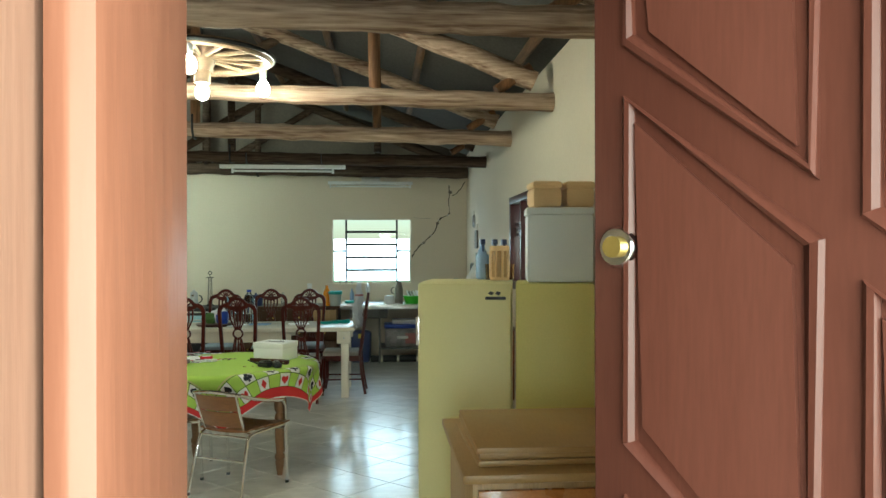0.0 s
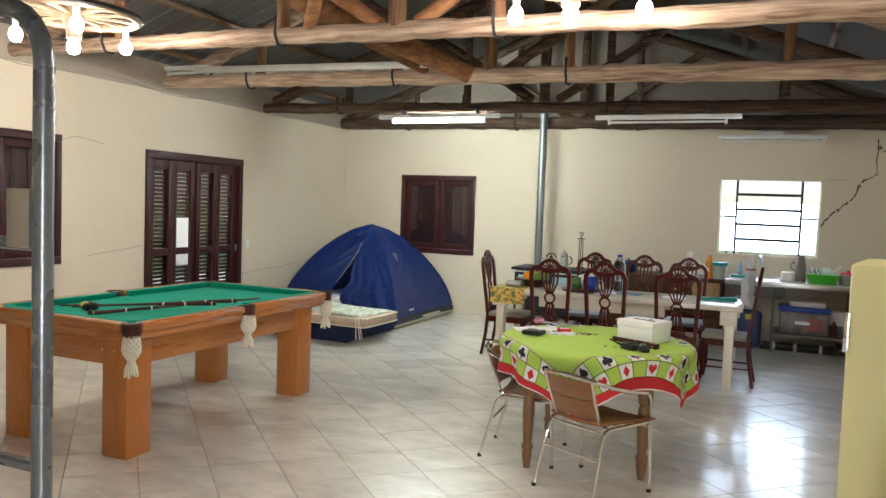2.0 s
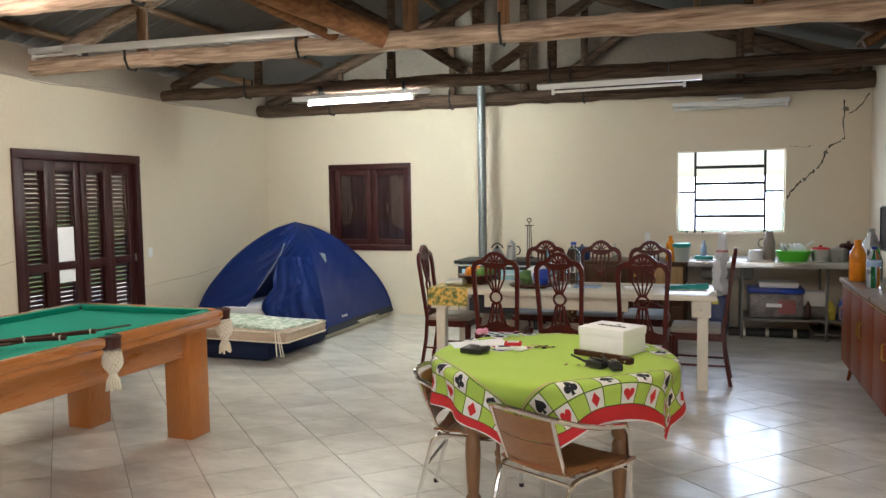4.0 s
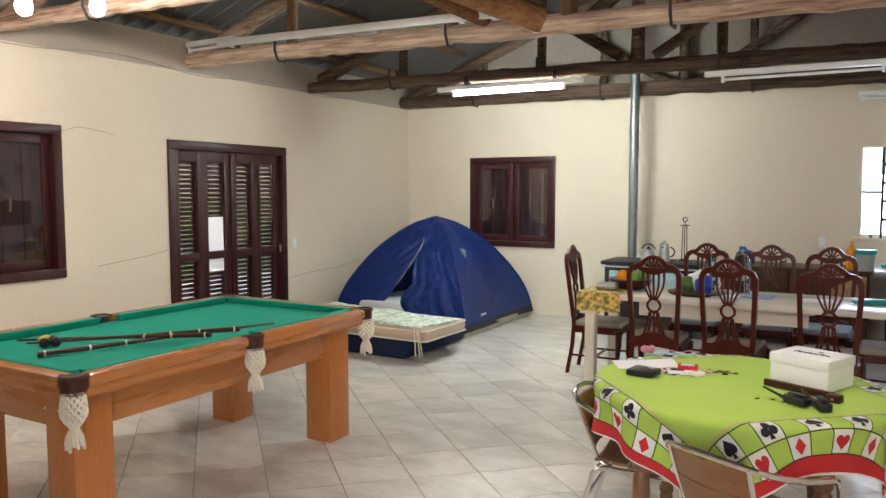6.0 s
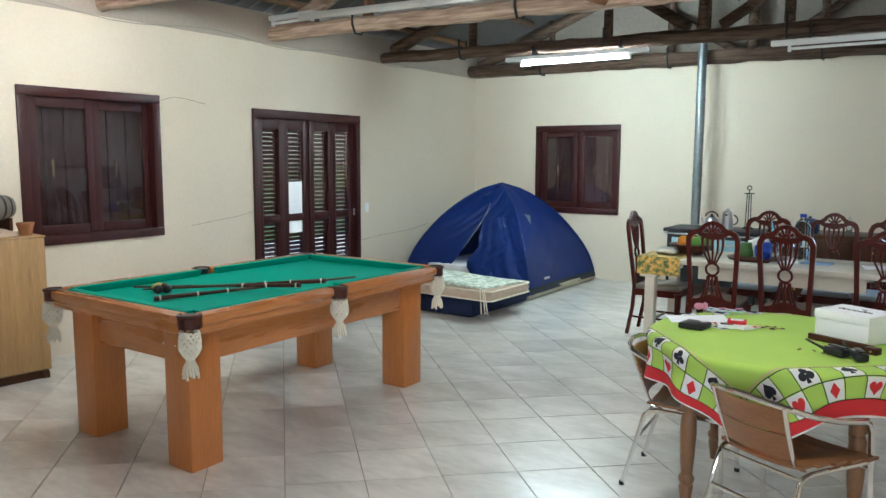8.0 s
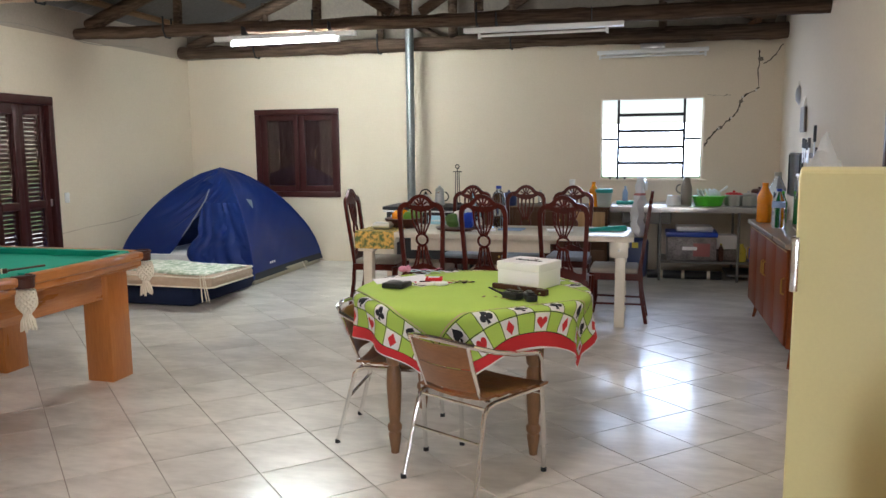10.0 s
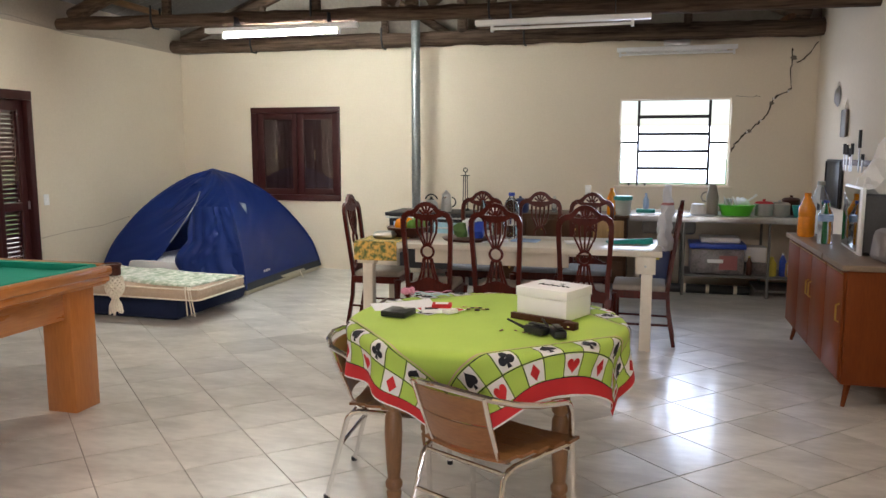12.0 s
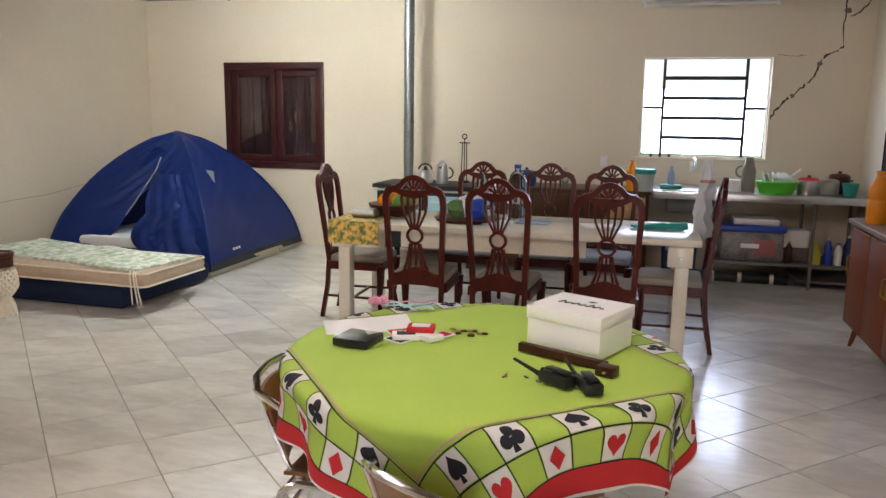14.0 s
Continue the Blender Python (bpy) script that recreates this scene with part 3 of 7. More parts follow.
def moulding(pts, parent):
    """A raised bead round a panel, on both faces of the leaf."""
    for y in (0.0, LEAF_T):
        bm = bmesh.new()
        tube(bm, [(x, y, z) for x, z in pts], 0.011, 8, closed=True)
        inner = []
        cx, cz = sum(p[0] for p in pts) / len(pts), sum(p[1] for p in pts) / len(pts)
        for x, z in pts:
            d = Vector((cx - x, cz - z)).normalized() * 0.03
            inner.append((x + d.x, z + d.y))
        s = 1 if y else -1
        plate(bm, inner, y, y + s * 0.008)
        part("panel_moulding", bm, DOORWOOD, parent)


# columns of slanted panels; x runs from the hinge to the lock
for xa, xb in ((0.075, 0.288), (0.34, 0.552), (0.604, 0.816)):

    def slant(z, x):
        return z - 0.81 * (0.816 - x)

    moulding([(xa, slant(1.883, xa)), (xb, slant(1.883, xb)), (xb, 2.0), (xa, 2.0)], leaf)
    moulding([(xa, slant(1.404, xa)), (xb, slant(1.404, xb)), (xb, slant(1.812, xb)), (xa, slant(1.812, xa))], leaf)
    moulding([(xa, slant(0.925, xa)), (xb, slant(0.925, xb)), (xb, slant(1.333, xb)), (xa, slant(1.333, xa))], leaf)
    moulding([(xa, 0.11), (xb, 0.11), (xb, slant(0.854, xb)), (xa, max(0.16, slant(0.854, xa)))], leaf)
for y, s in ((0.0, -1), (LEAF_T, 1)):
    lock = part("lock_rose", lathed([(0.026, 0), (0.026, 0.006), (0.022, 0.012)], 24), ALU, leaf, "silver lock rose with a brass cylinder")
    lock.matrix_basis = pose(LEAF_W - 0.04, y, 1.637, 90 if s < 0 else -90)
    cyl = part("lock_cylinder", lathed([(0.013, 0), (0.013, 0.014)], 16), BRASS, lock, "yellow brass cylinder")
    cyl.matrix_basis = pose(0, 0, 0.006)

# ---- ceiling fittings ----


def chandelier(at, turn):
    ch = thing("wagon_wheel_chandelier", at, "pale wooden wagon-wheel chandelier with four lit globe bulbs", "chandelier", "wagon-wheel chandeliers", turn)
    bm = tubed([(0.42 * math.cos(t), 0.42 * math.sin(t), 0) for t in [2 * math.pi * i / 40 for i in range(40)]], 0.032, 8, closed=True)
    part("rim", bm, WHEELWOOD, ch)
    part("hub", lathed([(0.055, -0.09), (0.08, -0.05), (0.085, 0.06), (0.05, 0.1)], 16), WHEELWOOD, ch)
    for i in range(12):
        t = 2 * math.pi * i / 12
        part("spoke", tubed([(0.07 * math.cos(t), 0.07 * math.sin(t), 0), (0.41 * math.cos(t), 0.41 * math.sin(t), 0)], 0.016, 6), WHEELWOOD, ch)
    part("iron_tyre", tubed([(0.455 * math.cos(t), 0.455 * math.sin(t), 0.0) for t in [2 * math.pi * i / 40 for i in range(40)]], 0.014, 6, closed=True), IRON, ch)
    part("chain", tubed([(0, 0, 0.1), (0, 0, RIDGE + 0.12 - abs(at[0] - RIDGE_X) * SLOPE - at[2])], 0.012, 6), IRON, ch)
    part("hub_holder", lathed([(0.05, -0.17), (0.052, -0.16), (0.052, -0.08)], 18), WHEELWOOD, ch, "short wooden cylinder under the hub")
    for i in range(4):
        t = 2 * math.pi * i / 3
        x, y, z = (0.42 * math.cos(t), 0.42 * math.sin(t), 0.0) if i < 3 else (0.0, 0.0, -0.075)
        sock = part("lamp_holder", lathed([(0.02, -0.10), (0.024, -0.03), (0.012, -0.02)], 12, (x, y, z)), WHITE, ch)
        part("bulb", lathed([(0.010, -0.205), (0.034, -0.192), (0.044, -0.16), (0.040, -0.128), (0.022, -0.10)], 16, (x, y, z)), BULB, sock, "lit white globe bulb")
    return ch


chandelier((2.25, 7.24, 2.885), 33)
chandelier((-1.31, 7.10, 2.875), 82)


def tube_lamp(at, length, lit, label, lamp=1.2):
    tl = thing("tube_light", at, label, "tube light", "fluorescent tube lights")
    bm = boxed(0, length, -0.035, 0.035, 0.0, 0.045, bev=0.004)
    part("batten", bm, WHITE, tl)
    a = (length - lamp) / 2
    part("tube", tubed([(a, 0, -0.03), (a + lamp, 0, -0.03)], 0.016 if lit else 0.013, 10), TUBE_ON if lit else WHITE, tl, "glowing white tube" if lit else "")
    for x in (a - 0.012, a + lamp - 0.012):
        part("tube_holder", boxed(x, x + 0.024, -0.018, 0.018, -0.055, 0.002), WHITE, tl)
    return tl


for at, length, lit, label, rise in (((-1.22, 11.5, 2.66), 1.57, True, "white fluorescent batten with its tube lit, under a beam", 0.15),
                                     ((1.47, 11.5, 2.62), 1.5, False, "unlit white fluorescent batten under a beam", 0.19)):
    tl = tube_lamp(at, length, lit, label)
    for x in (0.3, length - 0.3):
        part("hanger", boxed(x, x + 0.006, 0.0, 0.15, 0.044, rise), IRON, tl, "thin dark iron hanger")
t3 = tube_lamp((2.61, 13.66, 2.62), 1.27, False, "unlit grey fluorescent batten on the wall above the window")
part("ballast", boxed(0.5, 0.78, -0.03, 0.06, 0.05, 0.11, bev=0.004), STEEL, t3, "grey metal ballast box")
part("bracket", boxed(0.1, 1.17, 0.03, 0.139, 0.0, 0.03), WHITE, t3)

# aluminium ladder lying on the third tie beam
lad = thing("aluminium_ladder", (-3.0, 9.69, 2.972), "long aluminium ladder laid along a roof beam", "ladder")
lad.matrix_basis = pose(-3.0, 9.69, 2.972, 0, 1.1, 0)
for y in (0.0, 0.30):
    part("rail", boxed(0.45, 3.4, y, y + 0.025, 0.0, 0.066, bev=0.004), LADDERALU, lad)
for i in range(10):
    part("rung", tubed([(0.7 + 0.28 * i, 0.01, 0.035), (0.7 + 0.28 * i, 0.31, 0.035)], 0.014, 8), LADDERALU, lad)
tl = tube_lamp((-3.03, 9.78, 3.015), 0.62, False, "spare white fluorescent batten resting on a roof beam", 0.55)

# stove pipe
sp = thing("stove_pipe", (0.30, 13.5, 0), "tall galvanised steel stove pipe", "stove pipe")
for z0, z1 in ((0.84, 1.45), (1.45, 2.35), (2.35, 3.95)):
    part("pipe_section", lathed([(0.052, z0), (0.052, z1 - 0.03), (0.056, z1 - 0.03), (0.056, z1)], 20), GALV, sp)

# cable along the wall top and hairline cracks
cb = part("cable", tubed([(X0 + 0.015, 5.0 + 0.25 * i, 2.80 + 0.035 * math.sin(i * 0.84 + 0.6)) for i in range(34)], 0.004, 6), GREYFABRIC)
tagged(cb, "thin grey cable sagging along the wall top", "cable")

# ---- pool table ----
pt = thing("pool_table", (-0.737, 7.553, 0), "orange varnished wooden pool table with green felt", "pool table")
HX, HY, TOP = 0.672, 1.092, 0.856
for sx in (-1, 1):
    for sy in (-1, 1):
        x, y = sx * 0.434, sy * 0.893
        part("leg", boxed(x - 0.1, x + 0.1, y - 0.1, y + 0.1, 0, 0.76, bev=0.006), POOLLEG, pt)
for sx in (-1, 1):
    part("apron", boxed(sx * 0.47 - 0.02, sx * 0.47 + 0.02, -0.80, 0.80, 0.56, 0.76, bev=0.003), POOLWOOD, pt)
for sy in (-1, 1):
    part("apron", boxed(-0.335, 0.335, sy * 0.93 - 0.02, sy * 0.93 + 0.02, 0.56, 0.76, bev=0.003), POOLEND, pt)
part("bed", boxed(-HX + 0.08, HX - 0.08, -HY + 0.08, HY - 0.08, 0.775, 0.815), FELT, pt, "flat green felt bed")
part("sub_frame", boxed(-HX + 0.06, HX - 0.06, -HY + 0.06, HY - 0.06, 0.74, 0.775, bev=0.004), POOLWOOD, pt)


def cushion(x0, x1, y0, y1, side):
    """A felt-covered cushion whose playing face is undercut; side: the direction of that face."""
    bm = boxed(x0, x1, y0, y1, 0.812, TOP + 0.002)
    for v in bm.verts:
        if v.co.z < 0.83:
            v.co.x -= side[0] * 0.028
            v.co.y -= side[1] * 0.028
    bmesh.ops.bevel(bm, geom=[e for e in bm.edges if min(v.co.z for v in e.verts) > 0.83], offset=0.005, segments=2, affect="EDGES", profile=0.5)
    part("cushion", bm, FELT, pt, "green felt-covered rubber cushion")


RAIL, NOSE = 0.082, 0.135
for sy in (-1, 1):
    part("end_rail", boxed(-HX + 0.09, HX - 0.09, *sorted((sy * HY, sy * (HY - RAIL))), 0.80, TOP, bev=0.016), POOLEND, pt)
    part("end_moulding", boxed(-HX + 0.075, HX - 0.075, *sorted((sy * (HY - 0.022), sy * (HY - RAIL))), 0.757, 0.80, bev=0.012), POOLEND, pt)
    cushion(-HX + 0.13, HX - 0.13, *sorted((sy * (HY - RAIL), sy * (HY - NOSE))), (0, -sy))
    for sx in (-1, 1):
        y0, y1 = sorted((sy * 0.055, sy * (HY - 0.09)))
        part("side_rail", boxed(*sorted((sx * HX, sx * (HX - RAIL))), y0, y1, 0.80, TOP, bev=0.016), POOLWOOD, pt)
        part("side_moulding", boxed(*sorted((sx * (HX - 0.022), sx * (HX - RAIL))), y0, y1, 0.757, 0.80, bev=0.012), POOLWOOD, pt)
        y0, y1 = sorted((sy * 0.07, sy * (HY - 0.13)))
        cushion(*sorted((sx * (HX - RAIL), sx * (HX - NOSE))), y0, y1, (-sx, 0))


def net_bag(parent, x, y, r, length):
    """A crochet pocket of crossing strands, drawn together over a tassel."""
    bm = bmesh.new()
    n, rows = 11, 12
    for s in (-1, 1):
        for k in range(n):
            pts = []
            for i in range(rows + 1):
                f = i / rows
                rad = r * (0.92 + 0.16 * math.sin(f * 2.6)) * (1 - 0.74 * (max(0.0, f - 0.55) / 0.45) ** 1.5)
                t = 2 * math.pi * k / n + s * f * 2.4
                pts.append((x + rad * math.cos(t), y + rad * math.sin(t), 0.775 - f * length))
            tube(bm, pts, 0.0072, 5, cap=False)
    net = part("net_pocket", bm, CREAMYARN, parent, "cream crochet net pocket")
    bm = bmesh.new()
    z = 0.775 - length
    for k in range(14):
        t = 2 * math.pi * k / 14
        tube(bm, [(x + 0.012 * math.cos(t), y + 0.012 * math.sin(t), z + 0.012), (x + 0.016 * math.cos(t), y + 0.016 * math.sin(t), z - 0.012), (x + 0.03 * math.cos(t), y + 0.03 * math.sin(t), z - 0.04), (x + 0.036 * math.cos(t + 0.2), y + 0.036 * math.sin(t + 0.2), z - 0.075 - 0.012 * (k % 3))], 0.0075, 4)
    part("tassel", bm, CREAMYARN, net)


for sx, sy in ((-1, -1), (1, -1), (-1, 1), (1, 1), (-1, 0), (1, 0)):
    x, y = sx * (HX - 0.05 if sy else HX - 0.03), sy * (HY - 0.05)
    a0 = math.degrees(math.atan2(sy, sx))
    bm = tubed(arc((x, y, TOP - 0.006), 0.054, a0 - 120, a0 + 120, 16), 0.010, 8)
    outer, inner = arc((x, y, 0), 0.057, a0 - 100, a0 + 100, 16), arc((x, y, 0), 0.050, a0 - 100, a0 + 100, 16)
    for i in range(len(outer) - 1):
        for ring in (outer, inner):
            p, q = Vector(ring[i]), Vector(ring[i + 1])
            bm.faces.new([bm.verts.new(w) for w in (p + Vector((0, 0, TOP - 0.066)), q + Vector((0, 0, TOP - 0.066)), q + Vector((0, 0, TOP - 0.004)), p + Vector((0, 0, TOP - 0.004)))])
    pk = part("pocket_iron", bm, LEATHER, pt, "dark brown leather-covered pocket rim")
    part("pocket_hole", lathed([(0.052, 0.79), (0.052, TOP - 0.004)], 18, (x, y, 0)), BLACK, pt)
    net_bag(pt, x + sx * 0.012, y + sy * 0.012, 0.047, 0.14 if sy < 0 else 0.13)
for sx in (-1, 1):
    for y in (-0.82, -0.55, -0.28, 0.28, 0.55, 0.82):
        part("rail_marker", lathed([(0.008, 0), (0.006, 0.003)], 10, (sx * (HX - 0.035), y, TOP - 0.001)), CREAMWOOD, pt)
for x, y in ((0.43, -0.99), (0.525, -0.86), (0.525, 0.93), (0.33, -0.99)):
    d = 0 if abs(x) > 0.5 else 1
    m = part("screw_cap", lathed([(0.007, 0), (0.005, 0.004)], 10), CREAMWOOD, pt)
    m.matrix_basis = pose(x, y, 0.66, 90 if d else 0, 0 if d else 90, 0)


SHAFTWOOD = surf("dark_cue_wood", (0.10, 0.05, 0.03), (0.05, 0.025, 0.016), 0.3, 6, 60, 0.03, spec=0.4)


def cue(a, b):
    c = thing("pool_cue", (0, 0, 0), "two-tone wooden pool cue lying on the felt", "pool cue", "pool cues")
    a, b = Vector(a), Vector(b)
    part("shaft", tubed([a, a.lerp(b, 0.62)], [0.006, 0.0095], 8), SHAFTWOOD, c)
    part("butt", tubed([a.lerp(b, 0.62), b], [0.0098, 0.0145], 8), LEATHER, c, "dark stained butt with cream rings")
    for f in (0.66, 0.8, 0.97):
        part("ring", tubed([a.lerp(b, f), a.lerp(b, f + 0.008)], 0.0150, 8), CREAMYARN, c)


cue((-1.22, 6.93, 0.823), (-0.225, 7.375, 0.874))
cue((-0.20, 7.83, 0.868), (-0.735, 6.74, 0.832))
cue((-1.02, 6.86, 0.838), (-0.20, 7.56, 0.878))
# plain spheres stand in for the cue rests here
ball = thing("ball_case", (-0.98, 6.92, 0.815), "yellow and dark spheres standing in for cue rests beside the cues", "billiard balls")
for x, y, m in ((0, 0, BRASS), (0.05, -0.02, BLACK), (0.02, 0.05, LEATHER), (-0.03, 0.04, BRASS), (0.07, 0.03, BLACK)):
    s = bmesh.new()
    bmesh.ops.create_uvsphere(s, u_segments=14, v_segments=10, radius=0.027)
    o = part("ball", s, m, ball)
    o.matrix_basis = pose(x, y, 0.027)

# ---- tent and bedding ----
tent = thing("dome_tent", (-1.985, 12.74, 0), "blue nylon dome tent with its door flap partly open", "tent")
TA, TH = 0.925, 1.30


def tent_point(u, h):
    """A point of the canopy: u runs 0..4 round the four sides, h is the height from 0 to 1."""
    s = TA * (1 - h ** 1.68) ** 0.69
    k, f = int(u) % 4, u - int(u)
    c = ((1, -1), (1, 1), (-1, 1), (-1, -1))
    a, b = Vector(c[k]), Vector(c[(k + 1) % 4])
    p = a.lerp(b, f) * s
    p *= 1 - 0.10 * math.sin(f * math.pi) * math.sin(h * math.pi)
    if p.x < 0:
        p.x *= 0.98
    w = 0.012 * noise.noise(Vector((u * 3, h * 5, 1.3)))
    return Vector((p.x * (1 + w), p.y * (1 + w), h * TH))


NH = 46
OPEN = 0.72


def slit(h):
    """Middle and half-width of the door opening at height h."""
    return 0.46 + 0.18 * h, 0.21 * max(0.0, 1 - h / OPEN) ** 0.85


def canopy_panel(bm, side, lo, hi, cols):
    """A strip of the canopy between the fractions lo(h) and hi(h) of one side."""
    rows = []
    for j in range(NH + 1):
        h = 0.095 + 0.90 * j / NH
        row = []
        for i in range(cols + 1):
            f = min(0.9999, lo(h) + (hi(h) - lo(h)) * i / cols)
            p = tent_point(side + f, h)
            # taut creases run from the peak and the door down to the corners
            q, r = h * 7.0 - f * 5.0, h * 1.5 + f * 2.0
            crease = 1.0 - 2.0 * abs(noise.noise(Vector((q * 1.6, r, 2.0 + side))))
            c = (0.042 if side == 3 else 0.016) * (crease - 0.6) + 0.02 * noise.noise(Vector((f * 3 + side, h * 4, 5.0)))
            c *= math.sin(f * math.pi) ** 0.7
            row.append(bm.verts.new(p + Vector((p.x, p.y, 0)).normalized() * c))
        rows.append(row)
    for A, B in zip(rows, rows[1:]):
        for i in range(cols):
            bm.faces.new((A[i], A[i + 1], B[i + 1], B[i]))


bm = bmesh.new()
for k in (0, 1, 2):
    canopy_panel(bm, k, lambda h: 0.0, lambda h: 1.0, 18)
canopy_panel(bm, 3, lambda h: 0.0, lambda h: slit(h)[0] - slit(h)[1], 26)
canopy_panel(bm, 3, lambda h: slit(h)[0] + slit(h)[1], lambda h: 1.0, 22)
bmesh.ops.remove_doubles(bm, verts=bm.verts, dist=0.004)
part("canopy", bm, TENTBLUE, tent, smooth=1.2)
part("peak_cap", lathed([(0.075, TH - 0.012), (0.05, TH - 0.002), (0.004, TH + 0.004)], 16), TENTBLUE, tent)
bm = bmesh.new()
for k in (0, 1, 2, 3):
    n = 8
    a = [tent_point(k + i / n - (0.001 if i == n else 0), 0.10) * 1.012 for i in range(n + 1)]
    b = [tent_point(k + i / n - (0.001 if i == n else 0), 0.045) * 1.02 for i in range(n + 1)]
    for i in range(n):
        bm.faces.new([bm.verts.new(v) for v in (a[i], a[i + 1], b[i + 1], b[i])])
part("ground_band", bm, TENTDARK, tent, "dark hem band above the groundsheet")
hood = bmesh.new()
rows = []
for j in range(6):
    h = 0.865 + 0.07 * j / 5
    rows.append([hood.verts.new(tent_point(3 + 0.36 + 0.28 * i / 10, h) + Vector((0, -0.05 * math.sin(i / 10 * math.pi) * (1 - j / 5) - 0.006, 0.035 * math.sin(i / 10 * math.pi) * (1 - j / 5)))) for i in range(11)])
for A, B in zip(rows, rows[1:]):
    for i in range(10):
        hood.faces.new((A[i], A[i + 1], B[i + 1], B[i]))
part("vent_hood", hood, TENTBLUE, tent, "small arched vent hood below the peak", smooth=1.2)
bm = boxed(-TA, TA, -TA, TA, 0.0, 0.10, bev=0.035)
part("groundsheet", bm, TENTFLOOR, tent, "beige waterproof groundsheet tub")
for k in range(4):
    part("pole_sleeve", tubed([tent_point(k, h) * 1.006 for h in [0.05 + 0.95 * i / 18 for i in range(19)]], 0.011, 6), TENTBLUE, tent)
# the loose flap, drawn aside
bm = bmesh.new()
rows = []
for j in range(31):
    h = 0.12 + 0.58 * j / 30
    f0 = slit(h)[0] + slit(h)[1]
    row = []
    f0 -= 0.10 * math.sin(min(1.0, max(0.0, (h - 0.12) / 0.30)) * math.pi) + 0.05
    for i in range(25):
        g = i / 24
        p = tent_point(3 + min(0.985, f0 + (0.97 - f0) * g), h)
        fold = abs(noise.noise(Vector((g * 7.0 + h * 2.0, h * 1.5, 7.0)))) + 0.5 * abs(noise.noise(Vector((g * 5 - h * 4, h * 6, 3.0))))
        p += Vector((0.01, -0.10 * math.sin(min(1.0, (1 - g) * 1.4 + 0.05) * math.pi * 0.55) - 0.02 + 0.14 * fold, 0)) * min(1.0, 1.15 - h)
        row.append(bm.verts.new(p))
    rows.append(row)
for A, B in zip(rows, rows[1:]):
    for i in range(24):
        bm.faces.new((A[i], A[i + 1], B[i + 1], B[i]))
part("door_flap", bm, TENTBLUE, tent, "creased blue door flap drawn aside", smooth=1.2)
part("door_sill", boxed(-0.55, 0.5, -0.915, -0.90, 0.09, 0.235, bev=0.004), TENTDARK, tent, "dark grey mesh sill of the tent door")
part("inner_bedding", boxed(-0.60, 0.6, -0.86, 0.4, 0.10, 0.33, bev=0.06), PAPER, tent, "pale bedding inside the tent")
bm = bmesh.new()
for f, h in ((0.24, 0.14), (0.27, 0.14), (0.30, 0.14)):
    p = [tent_point(0 + f, h) * 1.01, tent_point(0 + f + 0.022, h) * 1.01, tent_point(0 + f + 0.022, h + 0.018) * 1.01, tent_point(0 + f, h + 0.018) * 1.01]
    bm.faces.new([bm.verts.new(v) for v in p])
part("logo_bar", bm, PAPER, tent, "small pale logo marks")
bm = bmesh.new()
p = [tent_point(0.22, 0.72) * 1.01, tent_point(0.36, 0.70) * 1.01, tent_point(0.28, 0.62) * 1.01]
bm.faces.new([bm.verts.new(v) for v in p])
part("vent_patch", bm, surf("grey_patch", (0.35, 0.4, 0.42), None, 0.6), tent, "small grey triangular vent patch")
for a, b in (((0.94, 0.3, 0.10), (1.0, 0.28, 0.01)), ((0.95, 0.93, 0.05), (1.02, 0.98, 0.01))):
    part("guy_loop", tubed([a, b], 0.006, 5), CREAMYARN, tent)
bm = bmesh.new()
tube(bm, [tent_point(3 + slit(0.40 + 0.42 * i / 14)[0] - slit(0.40 + 0.42 * i / 14)[1], 0.40 + 0.42 * i / 14) + Vector((0, -0.035, 0)) for i in range(15)], 0.007, 6)
part("zip", bm, surf("grey_zip", (0.3, 0.32, 0.33), None, 0.5), tent)

ab = thing("air_bed", (-1.98, 11.19, 0), "navy flocked air bed on the tiled floor", "air bed", "", -1)
part("chamber", boxed(-0.95, 0.95, -0.60, 0.60, 0.0, 0.21, bev=0.075), AIRBED, ab)
mt = thing("mattress", (-1.735, 10.93, 0.205), "thin beige checked mattress lying on the air bed", "mattress", "", -1.5)
bm = bmesh.new()
box(bm, -0.96, 0.96, -0.40, 0.40, 0.0, 0.125, bev=0.06)
part("body", bm, QUILT, mt)
for z in (0.015, 0.11):
    part("piping", tubed([(-0.95, -0.40, z), (0.92, -0.40, z), (0.955, -0.36, z), (0.955, 0.36, z), (0.92, 0.40, z), (-0.95, 0.40, z)], 0.008, 6), CREAMYARN, mt)
bm = bmesh.new()
for dx in (0.0, 0.03, 0.05):
    tube(bm, [(0.80 + dx, -0.35, 0.13), (0.84 + dx, -0.415, 0.11), (0.86 + dx * 1.2, -0.43, 0.0), (0.87 + dx * 1.6, -0.435, -0.12)], 0.006, 5)
part("tie_string", bm, CREAMYARN, mt, "white tie strings hanging down")
sh = thing("folded_sheet", (-1.73, 10.97, 0.33), "mint patterned sheet folded on the mattress", "sheet", "", -9)
bm = bmesh.new()
nx, ny = 40, 18
top = [[bm.verts.new((-0.91 + 1.82 * i / nx, -0.31 + 0.62 * j / ny + 0.02 * math.sin(i * 0.35), 0.028 + 0.016 * noise.noise(Vector((i * 0.22, j * 0.3, 0))) - 0.012 * (1 if i in (0, nx) or j in (0, ny) else 0))) for j in range(ny + 1)] for i in range(nx + 1)]
for i in range(nx):
    for j in range(ny):
        bm.faces.new((top[i][j], top[i + 1][j], top[i + 1][j + 1], top[i][j + 1]))
